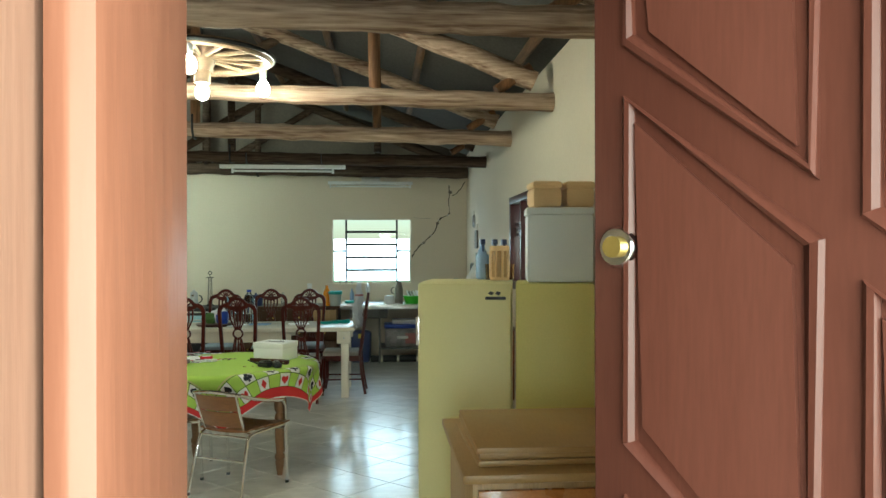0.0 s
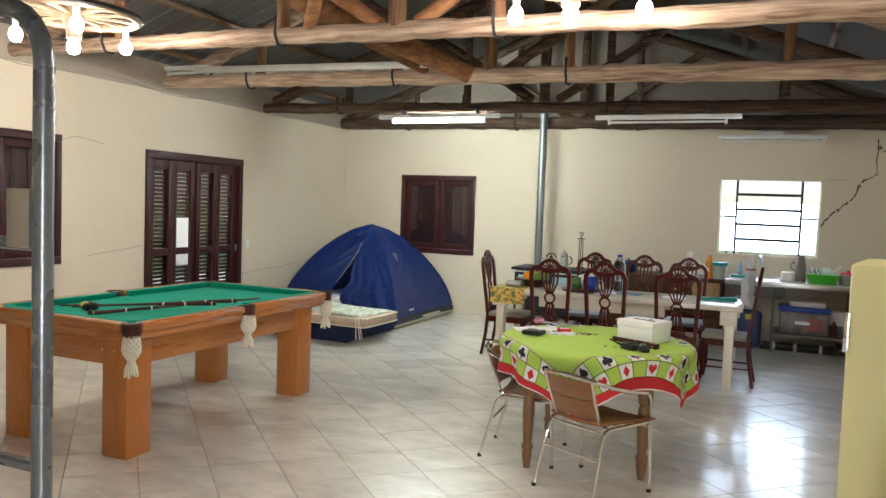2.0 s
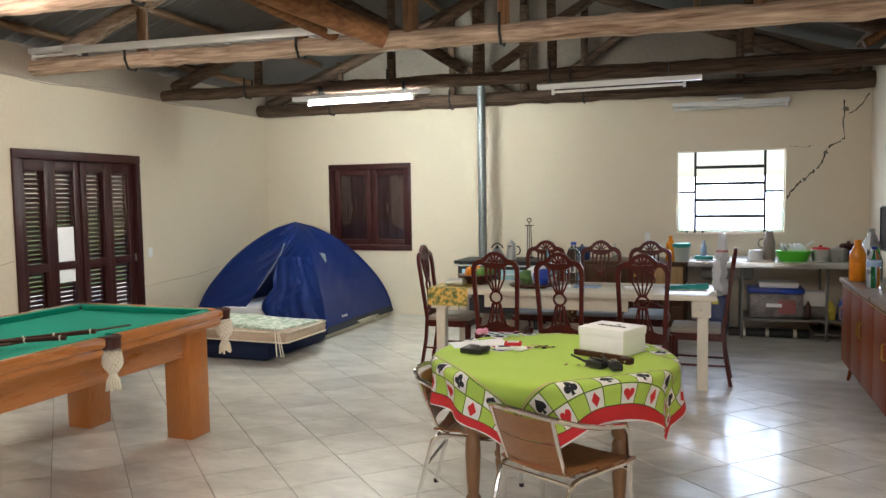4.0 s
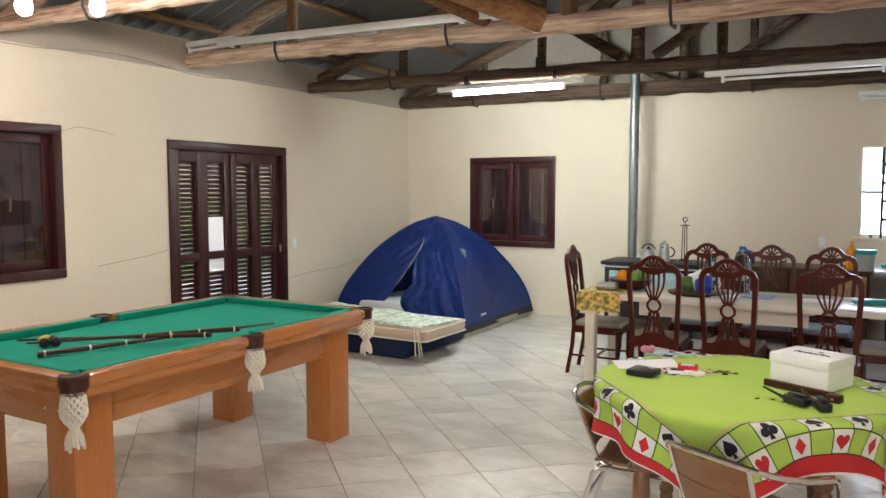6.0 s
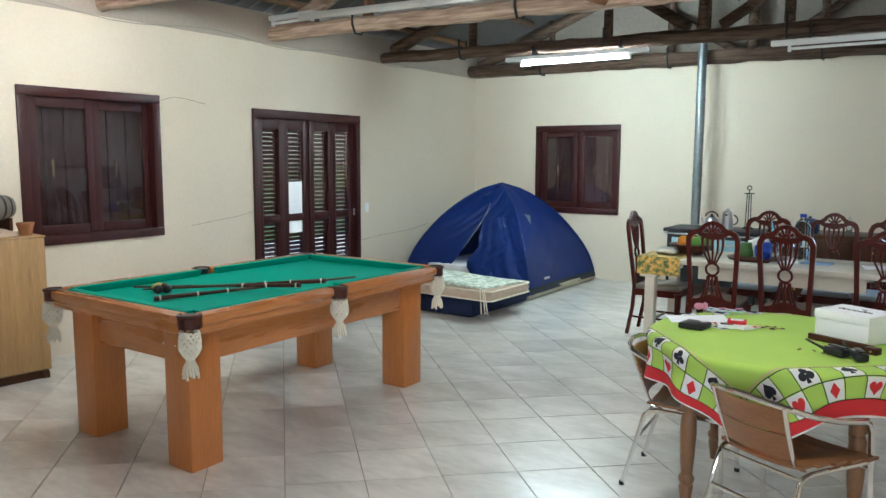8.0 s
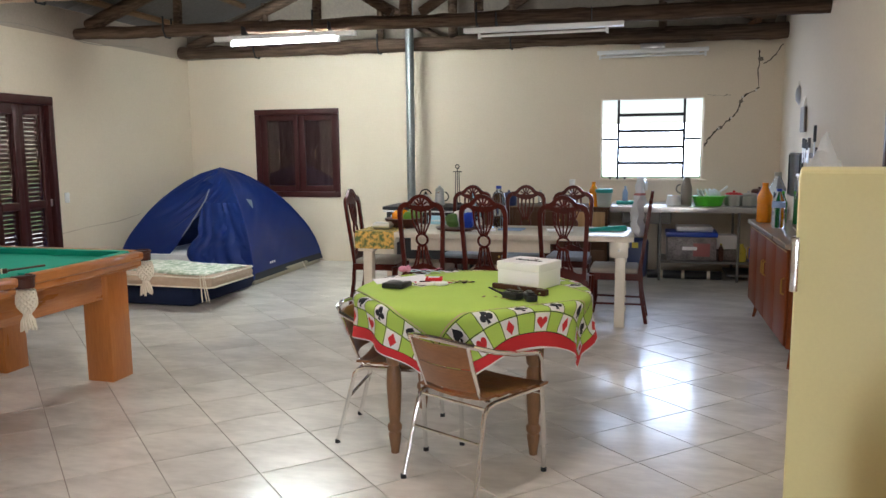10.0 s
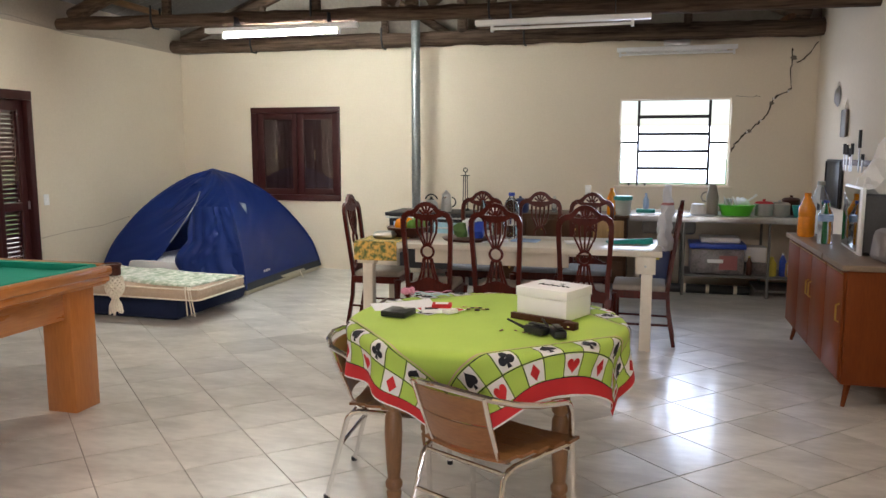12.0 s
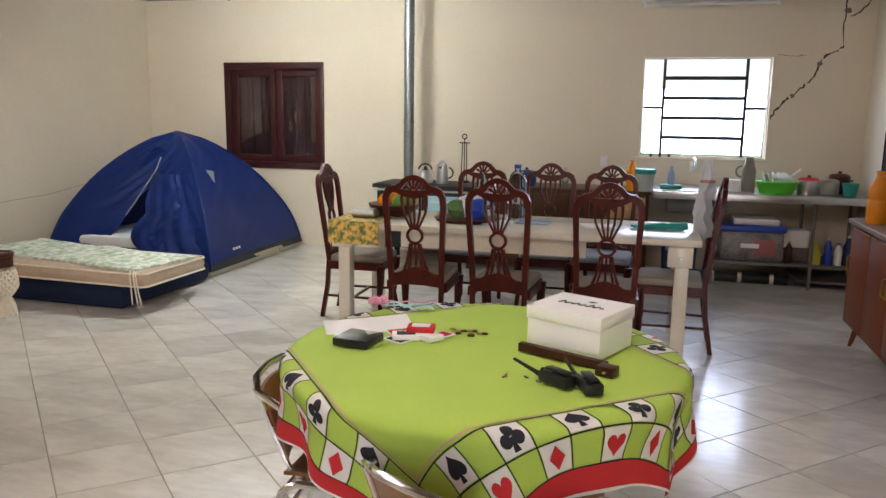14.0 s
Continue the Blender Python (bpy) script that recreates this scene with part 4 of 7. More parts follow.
r = bmesh.ops.extrude_face_region(bm, geom=list(bm.faces))
for v in [g for g in r["geom"] if isinstance(g, bmesh.types.BMVert)]:
    v.co.z = 0.002
part("cloth", bm, SHEET, sh, smooth=1.2)

# ---- round table with its cloth ----
CX, CY, RT = 2.30, 8.06, 0.615
rt = thing("round_table", (CX, CY, 0), "round wooden table with turned legs under a cloth", "table")
part("tabletop", lathed([(RT - 0.03, 0.745), (RT - 0.01, 0.75), (RT - 0.008, 0.772), (RT - 0.02, 0.776)], 48), TURNED, rt)
part("apron", lathed([(0.50, 0.64), (0.50, 0.745)], 40), TURNED, rt)
LEGPROF = [(0.022, 0), (0.026, 0.03), (0.034, 0.08), (0.036, 0.10), (0.030, 0.11), (0.04, 0.125), (0.04, 0.145), (0.029, 0.16), (0.036, 0.24), (0.042, 0.36), (0.039, 0.43), (0.028, 0.455), (0.04, 0.47), (0.045, 0.51), (0.036, 0.55), (0.03, 0.565), (0.045, 0.60), (0.045, 0.70)]
for x, y in ((-0.315, -0.385), (0.365, -0.25), (-0.36, 0.28), (0.30, 0.38)):
    part("leg", lathed([(r * (0.9 if z < 0.55 else 1.0), z) for r, z in LEGPROF], 18, (x, y, 0)), TURNED, rt)

CLOTH_L, MID, TOPZ = 0.785, radians(-50), 0.783
SHIFT = Vector((math.cos(MID), math.sin(MID))) * 0.012 + Vector((math.sin(MID), -math.cos(MID))) * 0.05


def cloth_at(u, v, off=0.0):
    """Where the point (u, v) of the flat cloth lies on the table; v runs away from the near side. off: distance above the cloth."""
    rot = MID + math.pi / 2
    p = Vector((u * math.cos(rot) - v * math.sin(rot), u * math.sin(rot) + v * math.cos(rot))) + SHIFT
    r = p.length
    th = math.atan2(p.y, p.x)
    edge = RT + 0.004
    wrinkle = 0.0025 * noise.noise(Vector((u * 5, v * 5, 0.4)))
    if r <= edge - 0.02:
        return Vector((CX + p.x, CY + p.y, TOPZ + wrinkle + off))
    s = r - (edge - 0.02)
    if s > 0.2:
        s = 0.2 + (s - 0.2) * 0.60
    th -= radians(9) * math.sin(2 * (th - MID)) * min(1.0, s / 0.36)
    bend = 0.03
    if s < bend * math.pi / 2:
        a = s / bend
        out, down = edge - 0.02 + bend * math.sin(a), bend * (1 - math.cos(a))
        nr, nz = math.sin(a), math.cos(a)
    else:
        down = bend + s - bend * math.pi / 2
        out = edge - 0.02 + bend
        nr, nz = 1.0, 0.1
    fold = 0.55 * math.sin(th * 9 + 0.6) + 0.45 * math.sin(th * 15 + 2.0) + 0.35 * math.sin(th * 5 + 1.0)
    out += down * (0.05 + 0.15 * fold) - 0.02 * min(1.0, down / 0.1)
    out = max(out, RT - 0.02 if down > 0.04 else out)
    out += nr * off
    return Vector((CX + out * math.cos(th), CY + out * math.sin(th), TOPZ - down + wrinkle + nz * off))


HEM, RED, CELL = 0.010, 0.068, 0.094
INNER = CLOTH_L - HEM - RED - 2 * CELL
line = [-CLOTH_L, -CLOTH_L + HEM, -CLOTH_L + HEM + RED * 0.5, -CLOTH_L + HEM + RED]
core = CLOTH_L - HEM - RED
line += [-core + 2 * core * i / 66 for i in range(1, 67)]
line += [core + RED * 0.5, core + RED, CLOTH_L]
GREENCLOTH = surf("green_cotton", (0.47, 0.66, 0.11), (0.39, 0.57, 0.085), 0.85, 5, 260, 0.12)
REDCLOTH = surf("red_cotton", (0.60, 0.025, 0.03), (0.5, 0.02, 0.025), 0.85, 5, 260, 0.12)
WHITECLOTH = surf("white_cotton", (0.80, 0.79, 0.77), (0.74, 0.73, 0.71), 0.85, 5, 260, 0.12)
BLACKINK = surf("black_print", (0.012, 0.014, 0.022), None, 0.8, 5, 200, 0.05)
PINKLINE = surf("beige_print", (0.62, 0.46, 0.30), None, 0.85, 5, 200, 0.05)
tc = thing("tablecloth", (0, 0, 0), "green tablecloth with a red hem and playing-card border", "tablecloth")
bm = bmesh.new()
vs = [[bm.verts.new(cloth_at(u, v)) for v in line] for u in line]
for i in range(len(line) - 1):
    for j in range(len(line) - 1):
        f = bm.faces.new((vs[i][j], vs[i + 1][j], vs[i + 1][j + 1], vs[i][j + 1]))
        m = max(abs(line[i] + line[i + 1]), abs(line[j] + line[j + 1])) / 2
        f.material_index = 2 if m > CLOTH_L - HEM else 1 if m > core else 0
part("cloth", bm, [GREENCLOTH, REDCLOTH, WHITECLOTH], tc, smooth=1.5)


def on_side(k, s, d):
    """Cloth coordinates: s along side k, d in from the centre to that side."""
    return ((s, -d), (d, s), (-s, d), (-d, -s))[k]


def decal_quad(bm, k, s0, s1, d0, d1, off, n=5, m=5):
    g = [[bm.verts.new(cloth_at(*on_side(k, s0 + (s1 - s0) * i / n, d0 + (d1 - d0) * j / m), off)) for j in range(m + 1)] for i in range(n + 1)]
    for i in range(n):
        for j in range(m):
            bm.faces.new((g[i][j], g[i + 1][j], g[i + 1][j + 1], g[i][j + 1]))


def disc_pts(x, y, r, n=12):
    return [(x + r * math.cos(2 * math.pi * i / n), y + r * math.sin(2 * math.pi * i / n)) for i in range(n)]


def suit_shapes(kind):
    heart = [(16 * math.sin(t) ** 3 / 34, (13 * math.cos(t) - 5 * math.cos(2 * t) - 2 * math.cos(3 * t) - math.cos(4 * t)) / 34) for t in [2 * math.pi * i / 24 for i in range(24)]]
    stem = [(-0.03, 0.0), (-0.14, -0.48), (0.14, -0.48), (0.03, 0.0)]
    if kind == "heart":
        return [heart]
    if kind == "diamond":
        return [[(0, 0.5), (-0.34, 0), (0, -0.5), (0.34, 0)]]
    if kind == "spade":
        return [[(x, 0.06 - y) for x, y in heart], stem]
    return [disc_pts(0, 0.24, 0.22), disc_pts(-0.24, -0.08, 0.22), disc_pts(0.24, -0.08, 0.22), stem]


def decal_suit(bm, k, s, d, size, kind, flip):
    for n, shape in enumerate(suit_shapes(kind)):
        cx, cy = sum(p[0] for p in shape) / len(shape), sum(p[1] for p in shape) / len(shape)
        rings = []
        for f in (1.0, 0.66, 0.33):
            rings.append([bm.verts.new(cloth_at(*on_side(k, s + flip * size * (cx + (x - cx) * f), d - flip * size * (cy + (y - cy) * f)), 0.0042 + 0.0003 * n)) for x, y in shape])
        c = bm.verts.new(cloth_at(*on_side(k, s + flip * size * cx, d - flip * size * cy), 0.0042 + 0.0003 * n))
        for A, B in zip(rings, rings[1:]):
            for i in range(len(shape)):
                bm.faces.new((A[i], A[(i + 1) % len(shape)], B[(i + 1) % len(shape)], B[i]))
        for i in range(len(shape)):
            bm.faces.new((rings[-1][i], rings[-1][(i + 1) % len(shape)], c))


per = int(round(2 * core / CELL))
per += 1 - per % 2
step = 2 * core / per
for k in range(4):
    for row in (0, 1):
        d0 = core - CELL * (row + 1)
        for i in range(per - (2 if k % 2 else 0)):
            i2 = i + (1 if k % 2 else 0)
            s0 = -core + step * i2
            if row == 1 and (i2 == 0 or i2 == per - 1):
                continue
            if (i2 + row) % 2 == 0:
                bm = bmesh.new()
                decal_quad(bm, k, s0 + 0.004, s0 + step - 0.004, d0 + 0.004, d0 + CELL - 0.004, 0.0026)
                sq = part("card_square", bm, WHITECLOTH, tc, smooth=1.5)
                red = row == 0
                kind = ("heart", "diamond")[(i2 // 2) % 2] if red else ("club", "spade")[(i2 // 2) % 2]
                bm = bmesh.new()
                decal_suit(bm, k, s0 + step / 2, d0 + CELL / 2, 0.072, kind, 1)
                part(kind + "_print", bm, REDCLOTH if red else BLACKINK, sq, smooth=1.5)
            lines = bmesh.new()
            decal_quad(lines, k, s0 - 0.002, s0 + 0.002, d0, d0 + CELL, 0.0032, 1, 6)
            part("border_line", lines, BLACKINK, tc, smooth=1.5)
    for d in (core, core - CELL, core - 2 * CELL):
        lines = bmesh.new()
        decal_quad(lines, k, -core + (0 if d == core else CELL), core - (0 if d == core else CELL), d - 0.002, d + 0.002, 0.0034, 60, 1)
        part("border_line", lines, BLACKINK, tc, smooth=1.5)
bm = bmesh.new()
for k in range(4):
    decal_quad(bm, k, -INNER, INNER, INNER - 0.014, INNER - 0.008, 0.003, 60, 1)
part("inner_line", bm, PINKLINE, tc, smooth=1.5)

TZ = TOPZ + 0.003


def pose_on(x, y, turn, dz=0.0):
    return pose(x, y, TZ + dz, 0, 0, turn)


bx = thing("gift_box", (2.585, 8.195, TZ + 0.002), "white lidded cardboard box with a scripted logo on top", "box", "", -24)
part("body", boxed(-0.128, 0.128, -0.111, 0.111, 0.0, 0.10, bev=0.003), PAPER, bx)
lid = part("lid", boxed(-0.132, 0.132, -0.115, 0.115, 0.092, 0.135, bev=0.003), PAPER, bx)
bm = bmesh.new()
for i, (x, h) in enumerate(((-0.07, 0.03), (-0.045, 0.02), (-0.02, 0.026), (0.005, 0.02), (0.03, 0.032), (0.055, 0.022))):
    tube(bm, [(x, -0.02, 0.1362), (x + 0.012, -0.02 + h, 0.1362), (x + 0.02, -0.018, 0.1362), (x + 0.03, -0.012, 0.1362)], 0.0022, 4)
plate_pts = [(0.0, 0.04), (0.02, 0.052), (0.04, 0.04), (0.02, 0.03)]
bm.faces.new([bm.verts.new((x, y, 0.1365)) for x, y in plate_pts])
part("logo_mark", bm, BLACKINK, lid, "black scripted logo strokes")
st = thing("leather_strap", (2.565, 8.02, TZ), "dark brown strap with a press stud in front of the box", "strap", "", -24)
part("band", boxed(-0.17, 0.13, -0.012, 0.012, 0.0, 0.028, bev=0.003), LEATHER, st)
part("tab", boxed(0.12, 0.175, -0.055, -0.01, 0.0, 0.03, bev=0.003), LEATHER, st)
stud = part("stud", lathed([(0.006, 0), (0.004, 0.004)], 10), ALU, st)
stud.matrix_basis = pose(0.15, -0.056, 0.015, 90)


def radio(x, y, turn):
    r = thing("handheld_radio", (x, y, TZ), "small black handheld radio with a stub antenna, lying flat", "radio", "handheld radios", turn)
    part("body", boxed(-0.027, 0.027, -0.055, 0.046, 0.0, 0.034, bev=0.009), BLACK, r)
    part("antenna", tubed([(-0.018, 0.045, 0.02), (-0.021, 0.07, 0.026), (-0.028, 0.135, 0.042)], [0.008, 0.006, 0.0045], 8), BLACK, r)
    part("knob", tubed([(0.015, 0.05, 0.02), (0.015, 0.066, 0.02)], 0.007, 8), BLACK, r)
    part("belt_clip", boxed(-0.014, 0.014, -0.05, 0.03, 0.038, 0.044, bev=0.002), BLACK, r)
    part("grille", boxed(-0.02, 0.02, 0.0, 0.03, 0.0362, 0.038), STEEL, r)


radio(2.555, 7.82, 55)
radio(2.645, 7.80, 22)
wa = thing("wallet", (1.90, 8.005, TZ), "closed black leather wallet", "wallet", "", -8)
part("body", boxed(-0.062, 0.062, -0.06, 0.06, 0, 0.028, bev=0.006), BLACK, wa)
bm = bmesh.new()
bm.faces.new([bm.verts.new(v) for v in ((-0.005, 0.05, 0.0288), (0.05, 0.05, 0.0288), (0.03, 0.01, 0.0288))])
part("badge", bm, STEEL, wa)
pp = thing("paper_sheet", (1.86, 8.20, TZ), "loose white sheet of paper", "paper", "", 28)
bm = bmesh.new()
g = [[bm.verts.new((-0.15 + 0.3 * i / 8, -0.09 + 0.18 * j / 5, 0.002 + 0.012 * (i / 8) ** 2 * (j / 5))) for j in range(6)] for i in range(9)]
for i in range(8):
    for j in range(5):
        bm.faces.new((g[i][j], g[i + 1][j], g[i + 1][j + 1], g[i][j + 1]))
part("sheet", bm, PAPER, pp, smooth=1.2)
for x, y, tn, dz, m, lab in ((2.03, 8.10, 20, 0, PAPER, "white"), (2.10, 8.12, -35, 0, PAPER, "white"), (2.07, 8.14, 10, 0.019, REDCLOTH, "red")):
    cd = thing("card_pack", (x, y, TZ + dz), "small " + lab + " pack of playing cards", "card pack", "card packs", tn)
    part("carton", boxed(-0.045, 0.045, -0.031, 0.031, 0, 0.018, bev=0.002), m, cd)
    part("print", boxed(-0.03, 0.03, -0.02, 0.02, 0.0184, 0.0192), BLACKINK if lab == "white" and tn > 0 else PAPER, cd)
for x, y, tn, m in ((1.985, 8.165, 35, PAPER), (2.045, 8.19, -12, PAPER), (2.13, 8.165, 62, PAPER), (2.01, 8.075, -28, PAPER)):
    cd = thing("playing_card", (x, y, TZ + 0.001), "loose white playing card with a red back print", "playing card", "loose cards", tn)
    part("card", boxed(-0.043, 0.043, -0.03, 0.03, 0, 0.002), m, cd)
    part("print", boxed(-0.036, 0.036, -0.023, 0.023, 0.0021, 0.0026), REDCLOTH if tn > 0 else BLACKINK, cd)
rg = random.Random(3)
for i in range(11):
    x, y = 2.20 + rg.uniform(-0.05, 0.07), 8.22 + rg.uniform(-0.035, 0.04)
    cn = part("coin", lathed([(0.011, 0), (0.011, 0.002)], 14), LEATHER if i % 3 else BRASS)
    tagged(cn, "small dull brown coin", "coin", "loose coins")
    cn.matrix_basis = pose(x, y, TZ + 0.0022 * (i % 2) + 0.001)
fl = thing("ribbon_flower", (1.80, 8.46, TZ), "pink paper flower with a pale blue ribbon", "ribbon", "", 10)
PINK = surf("pink_paper", (0.72, 0.33, 0.45), (0.6, 0.22, 0.34), 0.8, 20, 120, 0.1)
PALEBLUE = surf("pale_blue_ribbon", (0.30, 0.60, 0.66), (0.55, 0.72, 0.70), 0.6, 30, 120, 0.1)
bm = bmesh.new()
for i in range(9):
    t = i * 2.4
    s = bmesh.ops.create_icosphere(bm, subdivisions=1, radius=0.018, matrix=Matrix.Translation((0.022 * math.cos(t), 0.022 * math.sin(t), 0.018 + 0.006 * (i % 3))))
part("petals", bm, PINK, fl)
for dy in (-0.02, 0.0, 0.02):
    bm = bmesh.new()
    a = [bm.verts.new((0.02 + 0.2 * i / 8, dy * (1 + i * 0.2) + 0.01 * math.sin(i), 0.004 + 0.012 * abs(math.sin(i * 0.9 + dy * 60)))) for i in range(9)]
    b = [bm.verts.new(v.co + Vector((0, 0.018, 0.002))) for v in a]
    for i in range(8):
        bm.faces.new((a[i], a[i + 1], b[i + 1], b[i]))
    part("ribbon_tail", bm, PALEBLUE if dy <= 0 else PINK, fl, smooth=1.2)
for i in range(7):
    lf = part("dry_leaf_crumb", boxed(-0.008, 0.008, -0.003, 0.003, 0, 0.003), TURNED)
    tagged(lf, "dry brown crumb on the cloth", "crumb", "dry crumbs")
    lf.matrix_basis = pose(2.40 + 0.03 * i + rg.uniform(-0.02, 0.02), 7.82 + rg.uniform(-0.02, 0.03), TZ, 0, 0, rg.uniform(0, 180))

# ---- aluminium bistro chairs ----


def bistro_chair(at, turn):
    c = thing("bistro_chair", at, "polished aluminium tube chair with brown wooden slats", "chair", "aluminium chairs at the round table", turn)
    c.scale = (0.94, 0.92, 0.965)
    R = 0.0125
    # the back and arm hoop runs on down into the front legs
    hoop = [(0.265, 0.25, 0.0), (0.265, 0.235, 0.40), (0.263, 0.222, 0.565), (0.262, 0.205, 0.60), (0.261, 0.165, 0.614), (0.256, 0.0, 0.64), (0.24, -0.13, 0.672), (0.198, -0.24, 0.708), (0.11, -0.285, 0.726), (0, -0.297, 0.732)]
    hoop += [(-x, y, z) for x, y, z in hoop[-2::-1]]
    part("arm_hoop", tubed(hoop, R, 10), ALU, c)
    for s in (-1, 1):
        leg = [(s * 0.225, -0.27, 0.0), (s * 0.212, -0.20, 0.26), (s * 0.205, -0.165, 0.385), (s * 0.206, -0.14, 0.41), (s * 0.21, -0.10, 0.42), (s * 0.235, 0.10, 0.425), (s * 0.255, 0.225, 0.43)]
        part("rear_leg", tubed(leg, R, 10), ALU, c)
        back = [(s * 0.178, -0.258, 0.715), (s * 0.172, -0.215, 0.60), (s * 0.166, -0.155, 0.46), (s * 0.164, -0.125, 0.425), (s * 0.168, -0.08, 0.414)]
        part("back_upright", tubed(back, 0.010, 8), ALU, c)
        for p in ((s * 0.225, -0.27), (s * 0.265, 0.25)):
            part("foot_cap", lathed([(0.015, 0), (0.015, 0.02)], 10, (p[0], p[1], 0)), BLACK, c)
        for z, y in ((0.30, 0.237),):
            part("screw", lathed([(0.006, -0.004), (0.006, 0.018)], 8, (s * 0.265, y, z)), BLACK, c)
    part("front_bar", tubed([(-0.262, 0.235, 0.40), (0.262, 0.235, 0.40)], 0.009, 8), ALU, c)
    part("rear_bar", tubed([(-0.213, -0.205, 0.25), (0.213, -0.205, 0.25)], 0.009, 8), ALU, c)
    part("side_bar", tubed([(-0.2, -0.15, 0.4), (0.2, -0.15, 0.4)], 0.009, 8), ALU, c)
    for i in range(5):
        y = -0.155 + 0.083 * i
        w = 0.205 + 0.02 * i
        bm = bmesh.new()
        n = 8
        for k in range(n):
            a, b = -w + 2 * w * k / n, -w + 2 * w * (k + 1) / n
            za, zb = (0.428 + 0.018 * (abs(q) / w) ** 2 for q in (a, b))
            vs = [bm.verts.new(v) for v in ((a, y, za), (b, y, zb), (b, y + 0.078, zb), (a, y + 0.078, za), (a, y, za + 0.012), (b, y, zb + 0.012), (b, y + 0.078, zb + 0.012), (a, y + 0.078, za + 0.012))]
            for f in ((0, 3, 2, 1), (4, 5, 6, 7), (0, 1, 5, 4), (2, 3, 7, 6)) + (((0, 4, 7, 3),) if k == 0 else ()) + (((1, 2, 6, 5),) if k == n - 1 else ()):
                bm.faces.new([vs[q] for q in f])
        part("seat_slat", bm, SLATWOOD, c)
    for z0, z1 in ((0.475, 0.585), (0.592, 0.70)):
        bm = bmesh.new()
        n, w = 10, 0.172
        cols = []
        for k in range(n + 1):
            x = -w + 2 * w * k / n
            dip = 0.035 * (x / w) ** 2
            cols.append([bm.verts.new((x, -0.195 + dip - 0.095 * ((z - 0.47) / 0.25) + t, z)) for z in (z0, z1) for t in (0.0, 0.012)])
        for A, B in zip(cols, cols[1:]):
            for f in ((0, 2), (3, 1), (1, 0), (2, 3)):
                bm.faces.new((A[f[0]], A[f[1]], B[f[1]], B[f[0]]))
        bm.faces.new((cols[0][0], cols[0][1], cols[0][3], cols[0][2]))
        bm.faces.new((cols[-1][0], cols[-1][2], cols[-1][3], cols[-1][1]))
        part("back_slat", bm, SLATWOOD, c)
    return c


bistro_chair((2.415, 7.53, 0), -26)
bistro_chair((1.88, 7.96, 0), -85)

# ---- dining table and chairs ----
dt = thing("dining_table", (0, 0, 0), "long cream-painted wooden dining table", "dining table")
TX0, TX1, TY0, TY1 = 0.66, 3.11, 10.60, 11.40
part("tabletop", boxed(TX0, TX1, TY0, TY1, 0.735, 0.78, bev=0.006), CREAMWOOD, dt)
for y in (TY0 + 0.06, TY1 - 0.10):
    part("apron", boxed(TX0 + 0.5, TX1 - 0.7, y, y + 0.03, 0.62, 0.735), CREAMWOOD, dt)
for x in (TX0 + 0.05, TX1 - 0.15):
    for y in (TY0 + 0.03, TY1 - 0.12):
        leg = part("leg", boxed(x, x + 0.085, y, y + 0.085, 0, 0.735, bev=0.005), CREAMWOOD, dt)
        part("corner_block", boxed(x - 0.045, x + 0.105, y - 0.008, y + 0.1, 0.60, 0.735, bev=0.004), CREAMWOOD, dt)
        b = part("bolt", lathed([(0.01, 0), (0.007, 0.006)], 8), STEEL, dt)
        b.matrix_basis = pose(x + 0.03, y - 0.008, 0.66, 90)


def ribbon(bm, pts, w, y0=0.0, t=0.018, lean=0.13):
    """A flat bar in the plane of a chair back; pts: (x, z) with the back leaning by lean."""
    pts = [Vector((p[0], p[1])) for p in pts]
    ws = w if isinstance(w, (list, tuple)) else [w] * len(pts)
    L, Rr = [], []
    for i, p in enumerate(pts):
        d = (pts[min(i + 1, len(pts) - 1)] - pts[max(i - 1, 0)]).normalized()
        n = Vector((-d.y, d.x)) * ws[i] / 2
        L.append(p + n)
        Rr.append(p - n)

    def at(p, y):
        return bm.verts.new((p.x, y0 + y - lean * max(0, p.y - 0.45), p.y))

    rows = [[at(l, 0), at(r, 0), at(r, t), at(l, t)] for l, r in zip(L, Rr)]
    for A, B in zip(rows, rows[1:]):
        for k in range(4):
            bm.faces.new((A[k], A[(k + 1) % 4], B[(k + 1) % 4], B[k]))
    bm.faces.new(rows[0][::-1])
    bm.faces.new(rows[-1])
    return bm


